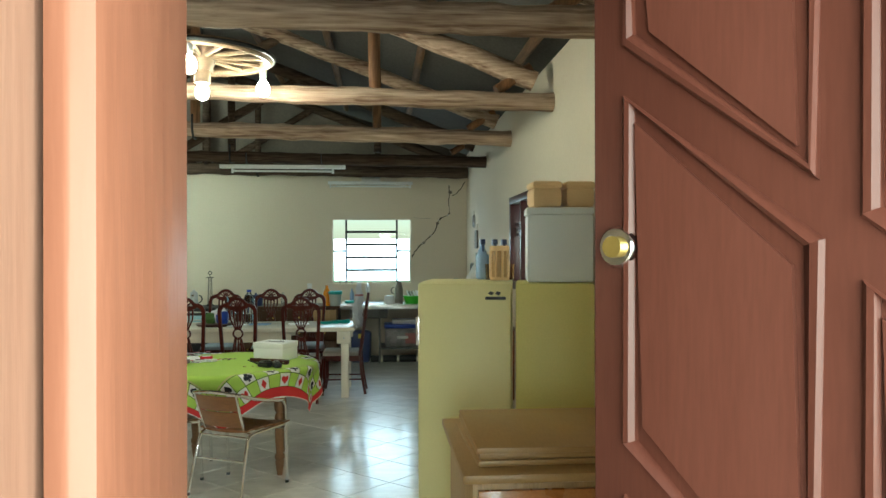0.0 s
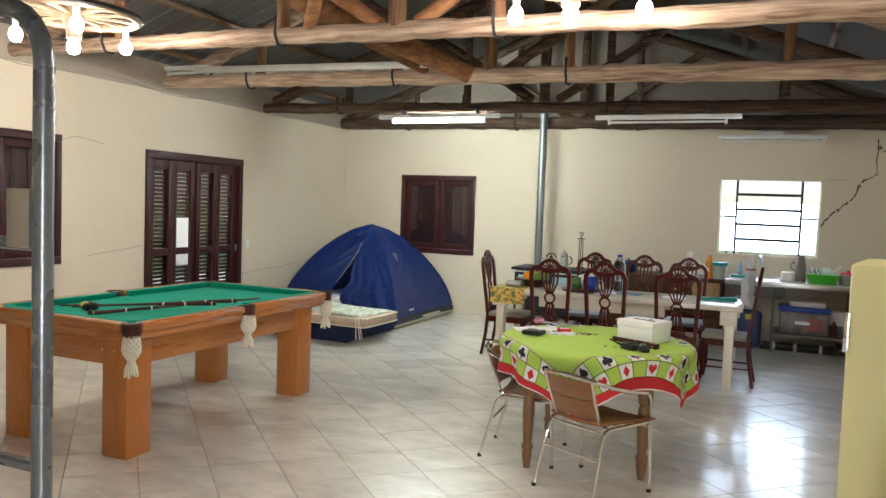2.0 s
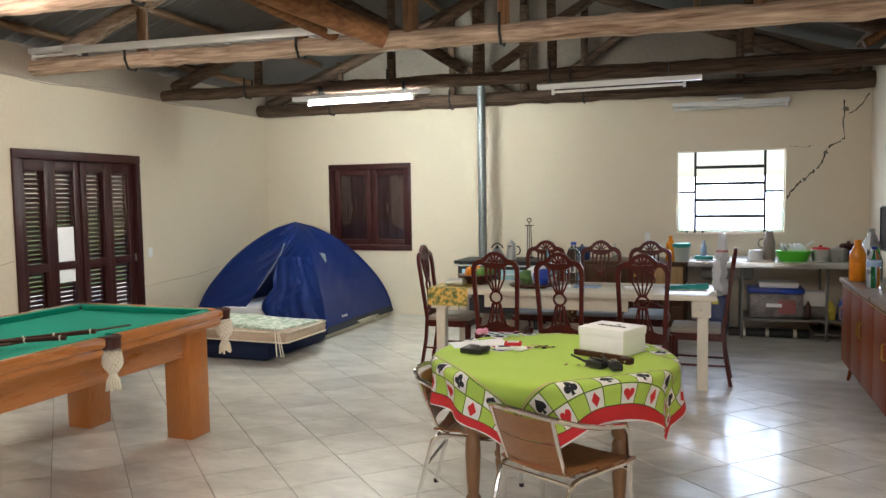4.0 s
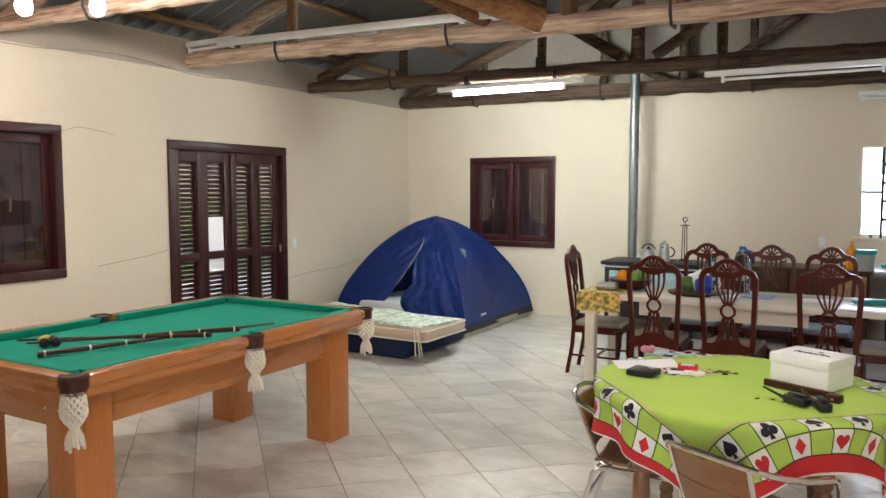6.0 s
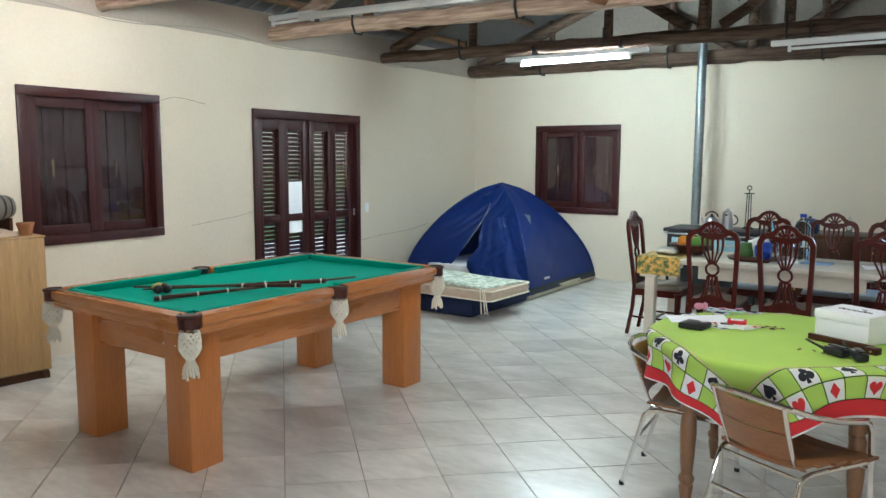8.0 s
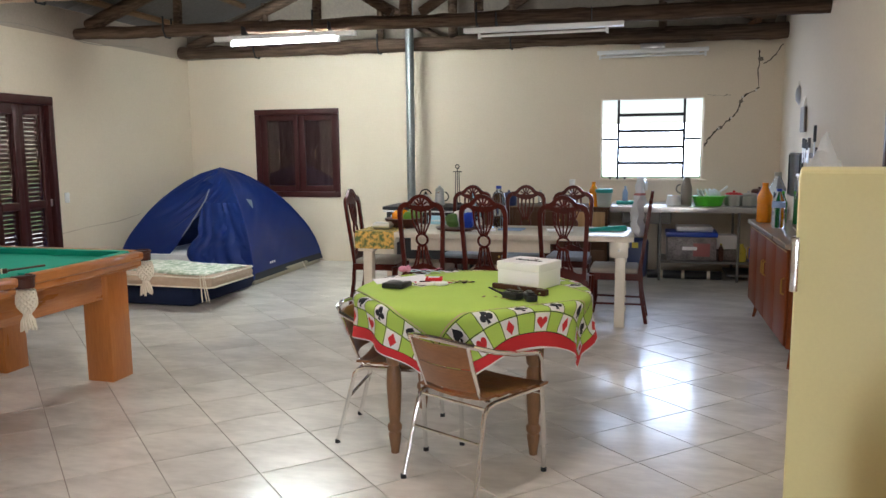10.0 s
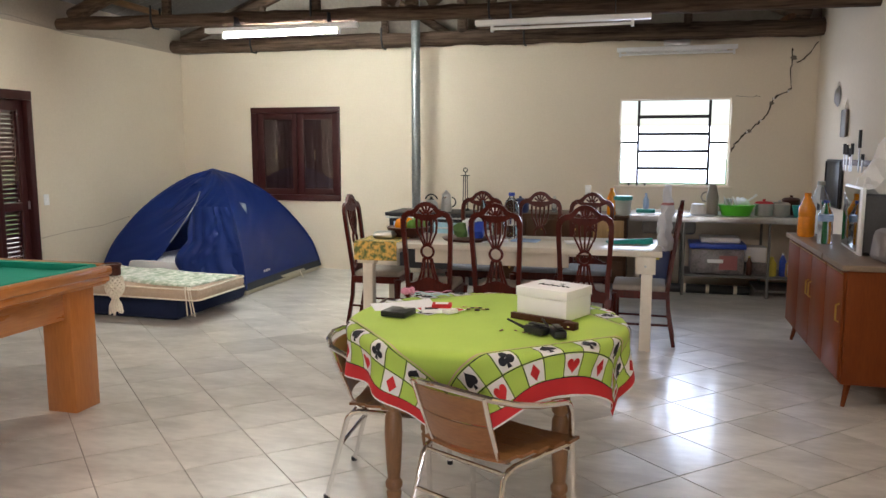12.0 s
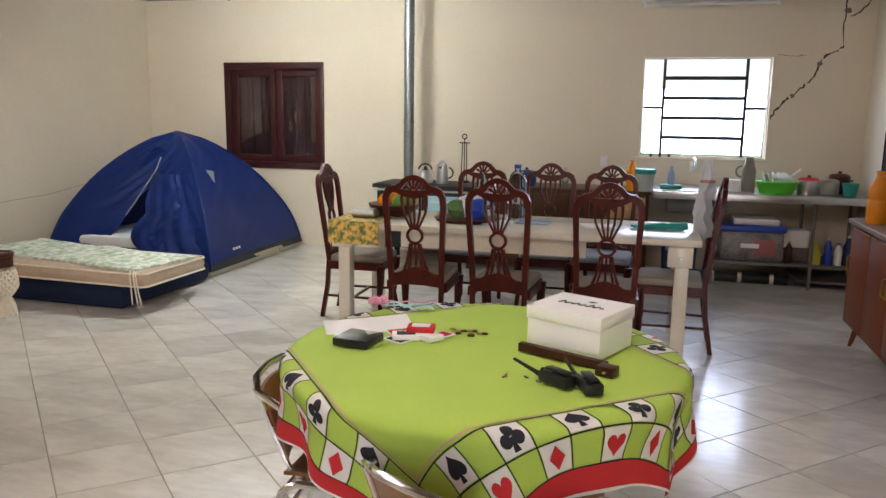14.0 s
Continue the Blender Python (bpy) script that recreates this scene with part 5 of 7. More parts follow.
def dining_chair(label, fabric):
    c = thing("dining_chair", (0, 0, 0), label, "chair", "chairs round the dining table")
    YB = -0.21
    for s in (-1, 1):
        bm = ribbon(bmesh.new(), [(s * 0.168, 0.45), (s * 0.172, 0.60), (s * 0.182, 0.80), (s * 0.188, 0.95), (s * 0.185, 1.0), (s * 0.168, 1.035), (s * 0.14, 1.052)], [0.034, 0.034, 0.034, 0.036, 0.04, 0.044, 0.044], YB, 0.03)
        part("back_post", bm, MAHOGANY, c)
        bm = bmesh.new()
        tube(bm, [(s * 0.168, YB - 0.045, 0.0), (s * 0.168, YB, 0.25), (s * 0.168, YB + 0.015, 0.46)], 0.021, 4)
        part("rear_leg", bm, MAHOGANY, c)
        bm = tubed([(s * 0.205, 0.232, 0.0), (s * 0.200, 0.222, 0.03), (s * 0.188, 0.20, 0.15), (s * 0.192, 0.212, 0.30), (s * 0.198, 0.214, 0.42)], [0.024, 0.016, 0.018, 0.028, 0.032], 8)
        part("front_leg", bm, MAHOGANY, c)
        part("side_stretcher", tubed([(s * 0.169, YB - 0.02, 0.17), (s * 0.188, 0.2, 0.17)], 0.012, 4), MAHOGANY, c)
        part("side_rail", boxed(*sorted((s * 0.165, s * 0.203)), YB + 0.02, 0.21, 0.38, 0.44), MAHOGANY, c)
    part("middle_stretcher", tubed([(-0.178, 0.0, 0.17), (0.178, 0.0, 0.17)], 0.012, 4), MAHOGANY, c)
    part("front_rail", boxed(-0.185, 0.185, 0.20, 0.228, 0.38, 0.44), MAHOGANY, c)
    bm = bmesh.new()
    ribbon(bm, [(-0.168, 0.455), (-0.11, 0.46), (-0.06, 0.475), (0, 0.485), (0.06, 0.475), (0.11, 0.46), (0.168, 0.455)], [0.085, 0.085, 0.105, 0.125, 0.105, 0.085, 0.085], YB, 0.025)
    part("back_rail", bm, MAHOGANY, c)
    # yoke-shaped crest, its hump pierced by a small fan
    bm = bmesh.new()
    ribbon(bm, [(-0.145, 1.052), (-0.11, 1.056), (-0.085, 1.075), (-0.06, 1.105), (-0.03, 1.122), (0, 1.127), (0.03, 1.122), (0.06, 1.105), (0.085, 1.075), (0.11, 1.056), (0.145, 1.052)], [0.044, 0.042, 0.036, 0.032, 0.032, 0.034, 0.032, 0.032, 0.036, 0.042, 0.044], YB, 0.028)
    part("crest_rail", bm, MAHOGANY, c)

    def bar(name, pts, w, dy):
        part(name, ribbon(bmesh.new(), pts, w, YB + dy, 0.018), MAHOGANY, c)

    for i in range(5):
        a = radians(90 + (i - 2) * 30)
        bar("fan_bar", [(0.014 * math.cos(a), 1.04 + 0.012 * math.sin(a)), (0.062 * math.cos(a), 1.038 + 0.078 * math.sin(a))], [0.012, 0.017], 0.004)
    bar("fan_base", [(-0.115, 1.046), (-0.075, 1.03), (-0.035, 1.022), (0, 1.02), (0.035, 1.022), (0.075, 1.03), (0.115, 1.046)], [0.03, 0.04, 0.05, 0.055, 0.05, 0.04, 0.03], 0.003)
    # vase-shaped splat: five bars, an open ring, three bars below
    for i in range(5):
        o = i - 2
        bar("splat_bar", [(o * 0.039, 1.01), (o * 0.040, 0.96), (o * 0.036, 0.90), (o * 0.022, 0.84), (o * 0.012, 0.80)], [0.02, 0.015, 0.013, 0.013, 0.015], 0.004)
    ring = [(0.049 * math.cos(t), 0.752 + 0.049 * math.sin(t)) for t in [2 * math.pi * i / 18 for i in range(19)]]
    bar("splat_ring", ring, 0.017, 0.002)
    bar("splat_knot", [(-0.034, 0.805), (0.034, 0.805)], 0.022, 0.005)
    bar("splat_knot", [(-0.03, 0.70), (0.03, 0.70)], 0.022, 0.005)
    for o in (-1, 0, 1):
        bar("splat_bar", [(o * 0.022, 0.703), (o * 0.026, 0.65), (o * 0.036, 0.58), (o * 0.05, 0.52)], [0.014, 0.013, 0.014, 0.018], 0.004)
    for s in (-1, 1):
        bar("splat_bar", [(s * 0.034, 0.70), (s * 0.042, 0.65), (s * 0.056, 0.58), (s * 0.078, 0.515)], [0.014, 0.013, 0.015, 0.02], 0.002)
    part("seat", boxed(-0.19, 0.19, YB + 0.03, 0.225, 0.435, 0.485, bev=0.018), fabric, c, "padded upholstered seat")
    return c


first = dining_chair("dark mahogany dining chair with a pierced fan back", GREYFABRIC)
striped = dining_chair("dark mahogany dining chair with a striped blue-grey seat", BLUESTRIPE)
places = [(1.345, 10.60, 2), (1.91, 10.58, -3), (2.545, 10.55, 3)]
first.matrix_basis = pose(places[0][0], places[0][1], 0, 0, 0, places[0][2])
for x, y, a in places[1:]:
    copy_thing(first, pose(x, y, 0, 0, 0, a))
copy_thing(first, pose(0.70, 11.10, 0, 0, 0, -88))
copy_thing(first, pose(2.97, 11.0, 0, 0, 0, 89))
far = [(1.44, 11.66, 178), (2.02, 11.70, 183), (2.48, 11.66, 177)]
striped.matrix_basis = pose(far[0][0], far[0][1], 0, 0, 0, far[0][2])
for x, y, a in far[1:]:
    copy_thing(striped, pose(x, y, 0, 0, 0, a))

# ---- fridges and the boards by the door ----


def fridge(at, w, d, h, paint, label, turn=0.0, handle=True):
    f = thing("fridge", at, label, "fridge", "", turn)
    part("cabinet", boxed(0, w, 0.065, d, 0.04, h, bev=0.012), paint, f)
    dr = part("door", boxed(0, w, 0.0, 0.055, 0.06, h - 0.003, bev=0.012), paint, f)
    part("gasket", boxed(0.012, w - 0.012, 0.053, 0.067, 0.07, h - 0.015), WHITE, f, "pale rubber door gasket")
    part("plinth", boxed(0.02, w - 0.02, 0.03, d - 0.02, 0.0, 0.045), BLACK, f)
    if handle:
        hd = part("handle", boxed(-0.012, 0.012, -0.022, 0.006, h - 0.37, h - 0.20, bev=0.004), ALU, dr, "slim chrome edge handle")
        bm = boxed(w - 0.15, w - 0.03, -0.004, 0.001, h - 0.10, h - 0.082)
        for x in (w - 0.12, w - 0.08):
            bm.faces.new([bm.verts.new(v) for v in ((x - 0.015, -0.003, h - 0.065), (x + 0.01, -0.003, h - 0.075), (x + 0.022, -0.003, h - 0.058), (x, -0.003, h - 0.05))])
        part("logo_badge", bm, BLACK, dr, "dark logo badge of leaf shapes above a bar")
    return f


fridge((3.62, 6.72, 0), 0.55, 0.58, 1.44, FRIDGE, "pale yellow old fridge with a slim chrome handle", -11)
fridge((4.185, 6.60, 0), 0.455, 0.44, 1.44, OLIVE, "olive-yellow old freezer next to the yellow fridge", -11, False)
cbx = thing("cool_box", (4.26, 6.63, 1.442), "white foam cool box standing on the freezer", "cool box", "", -9)
part("tub", boxed(0, 0.385, 0, 0.34, 0, 0.40, bev=0.012), STYRO, cbx)
part("lid", boxed(-0.006, 0.391, -0.006, 0.346, 0.40, 0.44, bev=0.008), STYRO, cbx)
for x in (4.32, 4.52):
    tb = thing("tan_box", (x - 0.02, 6.66, 1.885), "small tan lidded box on the cool box", "box", "tan boxes")
    part("body", boxed(0, 0.18, 0, 0.2, 0, 0.122, bev=0.028), CARDBOARD, tb)
    part("lid", boxed(-0.003, 0.183, -0.003, 0.203, 0.11, 0.158, bev=0.022), CARDBOARD, tb)
jar = thing("jar", (4.15, 6.98, 1.442), "amber jar held in wooden staves on the fridge", "jar")
AMBER = surf("amber_contents", (0.46, 0.29, 0.14), (0.34, 0.20, 0.09), 0.25, 6, 60, 0.05)
part("body", lathed([(0.052, 0), (0.056, 0.012), (0.058, 0.10), (0.056, 0.18), (0.052, 0.19)], 18), AMBER, jar)
part("lid", lathed([(0.062, 0.185), (0.064, 0.19), (0.064, 0.212), (0.058, 0.216)], 18), CARDBOARD, jar)
part("base", lathed([(0.062, 0.0), (0.062, 0.018)], 18), CARDBOARD, jar)
for i in range(9):
    t = 2 * math.pi * i / 9
    part("stave", tubed([(0.058 * math.cos(t), 0.058 * math.sin(t), 0.016), (0.060 * math.cos(t), 0.060 * math.sin(t), 0.10), (0.058 * math.cos(t), 0.058 * math.sin(t), 0.187)], 0.007, 6), CARDBOARD, jar)
JUG = clear("tinted_jug_glass", (0.80, 0.62, 0.42), 0.05, 1.3)
for x, y in ((4.22, 7.02), (4.10, 7.04)):
    gj = thing("glass_cup", (x, y, 1.442), "small amber glass cup on the fridge", "cup", "cups on the fridge")
    part("cup", lathed([(0.028, 0.0), (0.034, 0.10), (0.031, 0.10), (0.025, 0.006)], 16), JUG, gj)
PETCLEAR = clear("clear_plastic", (0.75, 0.86, 0.97), 0.08, 1.3)
PETBLUE = surf("pale_blue_plastic", (0.38, 0.52, 0.75), (0.28, 0.4, 0.62), 0.25, 5, 60, 0.02)
NAVY = surf("navy_plastic", (0.02, 0.035, 0.12), None, 0.35, 6, 60, 0.03)
for x, y, m in ((4.06, 7.13, PETBLUE), (4.145, 7.16, PETBLUE), (4.20, 7.12, PETCLEAR)):
    b = thing("spray_bottle", (x, y, 1.442), "pale blue spray bottle with a dark trigger", "bottle", "bottles on the fridge")
    part("body", lathed([(0.035, 0), (0.042, 0.015), (0.042, 0.15), (0.018, 0.20), (0.016, 0.23)], 16), m, b)
    bm = boxed(-0.015, 0.015, -0.05, 0.03, 0.225, 0.26, bev=0.004)
    tube(bm, [(0, -0.03, 0.23), (0, -0.04, 0.18)], 0.006, 6)
    part("trigger", bm, NAVY, b)

cabn = thing("brown_cabinet", (3.70, 5.0, 0), "brown laminate low cabinet against the side wall", "cabinet")
part("carcass", boxed(0.04, 1.0, 0.04, 0.93, 0.06, 0.77, bev=0.004), OAKVENEER, cabn)
part("top", boxed(0, 1.01, 0, 0.95, 0.77, 0.805, bev=0.008), BROWNTOP, cabn)
for k in range(2):
    d = part("door", boxed(0.06 + 0.47 * k, 0.52 + 0.47 * k, 0.018, 0.038, 0.10, 0.74, bev=0.004), POOLWOOD, cabn)
    part("knob", lathed([(0.012, 0.0), (0.016, 0.02)], 12), BRASS, d).matrix_basis = pose(0.49 + 0.08 * k, 0.018, 0.45, 90)
part("plinth", boxed(0.06, 0.98, 0.08, 0.9, 0, 0.06), DARKVENEER, cabn)
for k, (x, y) in enumerate(((0.07, 0.10), (0.075, 0.115), (0.065, 0.105))):
    bd = thing("board", (3.70 + x, 5.0 + y, 0.806 + 0.024 * k), "loose brown laminate board in a stack on the cabinet", "board", "stacked boards", 1.5 - k)
    part("panel", boxed(0, 0.90, 0, 0.70, 0, 0.022, bev=0.003), BROWNTOP, bd)

# grey tube frame near the entrance
fr = thing("tube_rack", (1.52, 4.62, 0), "grey painted steel tube rack with a bent top", "rack")
ptsA = [(0, 0, 0), (0, 0, 1.95)] + [(-0.16 + 0.16 * math.cos(a), 0, 1.95 + 0.16 * math.sin(a)) for a in [math.pi / 2 * i / 6 for i in range(1, 7)]] + [(-0.85, 0, 2.11)]
ptsA += [(-0.85 - 0.16 * math.sin(a), 0, 1.95 + 0.16 * math.cos(a)) for a in [math.pi / 2 * i / 6 for i in range(1, 7)]] + [(-1.01, 0, 0)]
part("bent_tube", tubed(ptsA, 0.027, 14), GREYTUBE, fr)
part("foot", tubed([(0, -0.25, 0.027), (0, 0.25, 0.027)], 0.027, 12), GREYTUBE, fr)
part("foot", tubed([(-1.01, -0.25, 0.027), (-1.01, 0.25, 0.027)], 0.027, 12), GREYTUBE, fr)
part("cross_bar", tubed([(0, 0, 1.47), (-1.01, 0, 1.47)], 0.018, 10), GREYTUBE, fr)
part("cross_bar", tubed([(0, 0, 0.86), (-1.01, 0, 0.86)], 0.018, 10), GREYTUBE, fr)
part("clamp", boxed(-0.12, -0.03, -0.02, 0.02, 1.46, 1.62, bev=0.004), STEEL, fr, "grey metal clamp plate")
bk = thing("plastic_bucket", (1.30, 4.62, 0), "white plastic bucket with a red mark beside the rack", "bucket")
part("pail", lathed([(0.11, 0), (0.12, 0.01), (0.14, 0.33), (0.146, 0.34)], 24), WHITE, bk)
part("red_mark", lathed([(0.1345, 0.20), (0.1385, 0.26)], 24), REDCLOTH, bk)

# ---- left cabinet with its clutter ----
# oak veneer again, with the shade on the cabinet's side in the colour
OAK_SHADED = surf("shaded_oak_side", (0.24, 0.15, 0.07), (0.15, 0.09, 0.04), 0.5, 4, 34, 0.08, stretch=(5, 5, 0.25), spread=0.16)
lc = thing("oak_cabinet", (-2.555, 6.265, 0), "two-door oak veneer cabinet with clutter on top", "cabinet", "", -5)
part("carcass", boxed(-0.46, -0.022, 0, 0.80, 0.06, 1.04, bev=0.004), OAK_SHADED, lc, "oak veneer carcass with its shade put into the colour")
part("plinth", boxed(-0.44, -0.03, 0.02, 0.78, 0.0, 0.058), DARKVENEER, lc)
for k in range(2):
    d = part("door", boxed(-0.02, 0.0, 0.012 + 0.391 * k, 0.397 + 0.391 * k, 0.075, 1.037, bev=0.003), OAKVENEER, lc)
part("top_edge", boxed(-0.46, 0.002, 0, 0.80, 1.04, 1.055, bev=0.003), OAKVENEER, lc)
for y in (0.03, 0.73):
    part("foot", boxed(-0.06, -0.01, y, y + 0.05, 0, 0.05), DARKVENEER, lc)
    part("foot", boxed(-0.45, -0.40, y, y + 0.05, 0, 0.05), DARKVENEER, lc)
CT = 1.057
GREENPIC = surf("green_picture", (0.05, 0.20, 0.145), (0.16, 0.33, 0.26), 0.4, 7, 50, 0.02, spread=0.12)
pic = thing("framed_picture", (-2.93, 6.20, CT), "green chalk-smeared board in a grey-brown frame against the wall", "picture")
part("frame", boxed(-0.01, 0.015, 0.0, 0.62, 0.0, 0.42, bev=0.004), DARKVENEER, pic)
part("canvas", boxed(0.016, 0.02, 0.04, 0.58, 0.04, 0.38), GREENPIC, pic)
BARRELWOOD = surf("grey_barrel_wood", (0.20, 0.165, 0.13), (0.12, 0.095, 0.075), 0.5, 5, 40, 0.1, stretch=(3, 0.4, 3))
br = thing("small_barrel", (-2.70, 6.80, CT + 0.10), "small grey wooden barrel on a cradle", "barrel", "", 12)
s = part("stave_shell", lathed([(0.075, -0.14), (0.092, -0.07), (0.098, 0.0), (0.092, 0.07), (0.075, 0.14)], 22), BARRELWOOD, br)
s.matrix_basis = pose(0, 0, 0.10, 90)
for y in (-0.10, -0.045, 0.045, 0.10):
    h = part("hoop", lathed([(0.102 - abs(y) * 0.17, -0.009), (0.103 - abs(y) * 0.17, 0.009)], 22), IRON, br)
    h.matrix_basis = pose(0, y, 0.10, 90)
for y in (-0.09, 0.09):
    part("cradle", boxed(-0.08, 0.08, y - 0.012, y + 0.012, -0.10, 0.025, bev=0.003), DARKVENEER, br)
pot = thing("clay_pot", (-2.60, 6.98, CT), "small terracotta flower pot", "pot")
part("body", lathed([(0.04, 0), (0.055, 0.07), (0.06, 0.07), (0.06, 0.09)], 18), surf("terracotta", (0.36, 0.16, 0.06), (0.28, 0.11, 0.04), 0.7, 8, 60, 0.1), pot)
tl_ = thing("power_tool", (-2.66, 6.46, CT + 0.136), "red and black power tool on the stand", "power tool", "", 15)
part("motor", tubed([(0, -0.16, 0.045), (0, -0.10, 0.05), (0, -0.02, 0.05)], [0.03, 0.045, 0.04], 14), BLACK, tl_)
part("casing", tubed([(0, -0.02, 0.05), (0, 0.03, 0.058), (0, 0.07, 0.05)], [0.044, 0.05, 0.03], 14), REDCLOTH, tl_, "red plastic casing")
part("grip", boxed(-0.025, 0.025, 0.02, 0.09, 0.0, 0.10, bev=0.01), BLACK, tl_)
part("chuck", tubed([(0, 0.06, 0.05), (0, 0.17, 0.045)], [0.022, 0.012], 10), BLACK, tl_)
bl = thing("side_stand", (-2.78, 6.28, CT), "low dark stand with a pale wooden shelf board", "stand")
part("shelf_board", boxed(-0.02, 0.24, -0.01, 0.36, 0.115, 0.135, bev=0.004), OAKVENEER, bl)
for y in (0.02, 0.22):
    part("box_foot", boxed(0.02, 0.2, y, y + 0.10, 0, 0.115, bev=0.006), BLACK, bl)
cl = thing("green_cloth", (-2.60, 6.56, CT), "crumpled dark green cloth on the cabinet", "cloth")
bm = bmesh.new()
bmesh.ops.create_icosphere(bm, subdivisions=3, radius=0.085)
for v in bm.verts:
    v.co += v.co.normalized() * 0.03 * noise.noise(v.co * 20)
    v.co.z = max(0.0, v.co.z * 0.55 + 0.012)
    v.co.y *= 1.3
part("cloth", bm, surf("dark_green_cloth", (0.01, 0.10, 0.045), (0.006, 0.06, 0.03), 0.85, 10, 120, 0.2), cl, smooth=1.0)
rag = thing("pale_rag", (-2.60, 6.83, CT), "crumpled beige rag below the barrel", "rag")
bm = bmesh.new()
bmesh.ops.create_icosphere(bm, subdivisions=3, radius=0.07)
for v in bm.verts:
    v.co += v.co.normalized() * 0.03 * noise.noise(v.co * 22)
    v.co.z = max(0.0, v.co.z * 0.6 + 0.01)
part("cloth", bm, QUILT, rag, smooth=1.0)
cn = thing("steel_tin", (-2.57, 6.70, CT), "small shiny steel tin", "tin")
part("can", lathed([(0.028, 0), (0.03, 0.004), (0.03, 0.05), (0.02, 0.055)], 16), STEEL, cn)
vial = thing("white_jar", (-2.86, 6.76, CT + 0.0), "tall white plastic jar behind the barrel", "jar")
part("body", lathed([(0.025, 0), (0.03, 0.01), (0.03, 0.33), (0.02, 0.345)], 16), WHITE, vial)
part("cap", lathed([(0.022, 0.342), (0.022, 0.365)], 14), PAPER, vial)
ke = thing("coffee_pot", (-2.82, 6.30, CT + 0.136), "shiny steel coffee pot with a black handle", "coffee pot")
part("body", lathed([(0.055, 0), (0.06, 0.02), (0.05, 0.12), (0.038, 0.15), (0.03, 0.165)], 18, (0.05, 0.06, 0)), STEEL, ke)
part("handle", tubed(arc((0.05, 0.125, 0.09), 0.045, -80, 80, 8, "yz"), 0.009, 6), BLACK, ke)
gn = thing("green_tool", (-2.565, 6.42, CT), "green hand tool lying on the cabinet", "tool", "", 20)
part("grip", tubed([(0, -0.1, 0.015), (0, 0.08, 0.018), (0.01, 0.16, 0.012)], [0.014, 0.012, 0.006], 8), surf("dark_green_paint", (0.02, 0.13, 0.05), None, 0.35), gn)

# ---- kitchen end ----
sv = thing("wood_stove", (0.08, 12.98, 0), "black iron wood stove with light-blue enamel doors", "stove")
BLUEENAMEL = surf("light_blue_enamel", (0.36, 0.58, 0.66), (0.3, 0.5, 0.58), 0.3, 4, 60, 0.02)
part("body", boxed(0.04, 1.05, 0.03, 0.60, 0.18, 0.78, bev=0.01), IRON, sv)
part("hob", boxed(0, 1.1, 0, 0.64, 0.785, 0.825, bev=0.006), IRON, sv)
for x in (0.06, 0.98):
    for y in (0.06, 0.52):
        part("leg", boxed(x, x + 0.05, y, y + 0.05, 0, 0.18), IRON, sv)
for x in (0.10, 0.58):
    d = part("oven_door", boxed(x, x + 0.40, 0.012, 0.03, 0.44, 0.72, bev=0.006), BLUEENAMEL, sv, "light-blue enamel door")
    part("handle", tubed([(x + 0.05, -0.01, 0.66), (x + 0.35, -0.01, 0.66)], 0.009, 8), STEEL, d)
for z in (0.72,):
    part("rail", tubed([(0.02, -0.02, z + 0.05), (1.08, -0.02, z + 0.05)], 0.009, 8), STEEL, sv)


def kettle(at, s, label, mat=STEEL):
    k = thing("kettle", at, label, "kettle", "kettles on the stove")
    part("body", lathed([(0.075 * s, 0), (0.085 * s, 0.02 * s), (0.07 * s, 0.10 * s), (0.035 * s, 0.135 * s)], 20), mat, k)
    part("lid", lathed([(0.035 * s, 0.135 * s), (0.015 * s, 0.15 * s), (0.013 * s, 0.17 * s)], 14), BLACK, k)
    part("spout", tubed([(-0.07 * s, 0, 0.05 * s), (-0.12 * s, 0, 0.12 * s)], [0.018 * s, 0.01 * s], 8), mat, k)
    part("handle", tubed(arc((0, 0, 0.12 * s), 0.075 * s, 15, 165, 10, "xz"), 0.009 * s, 6), BLACK, k)
    return k


kettle((0.56, 13.25, 0.826), 1.0, "shiny steel kettle on the stove")
cp = thing("coffee_jug", (0.74, 13.25, 0.826), "tall steel coffee jug on the stove", "jug")
part("body", lathed([(0.06, 0), (0.062, 0.02), (0.052, 0.17), (0.05, 0.20), (0.02, 0.225), (0.012, 0.245)], 20), STEEL, cp)
part("handle", tubed(arc((0.058, 0, 0.11), 0.055, -80, 80, 8, "xz"), 0.008, 6), BLACK, cp)
tg = thing("fire_tools", (0.92, 13.45, 0.826), "black iron fire tools on a stand", "fire tools")
part("ring", tubed(arc((0, 0, 0.475), 0.024, -90, 270, 14, "xz"), 0.006, 6), IRON, tg)
part("crossbar", tubed([(-0.055, 0, 0.41), (0.055, 0, 0.41)], 0.006, 6), IRON, tg)
for dx in (-0.03, 0.0, 0.03):
    part("rod", tubed([(dx, 0, 0.02), (dx * 0.7, 0, 0.45 if dx == 0 else 0.41)], 0.006, 6), IRON, tg)
part("base", lathed([(0.06, 0), (0.05, 0.02)], 14), IRON, tg)

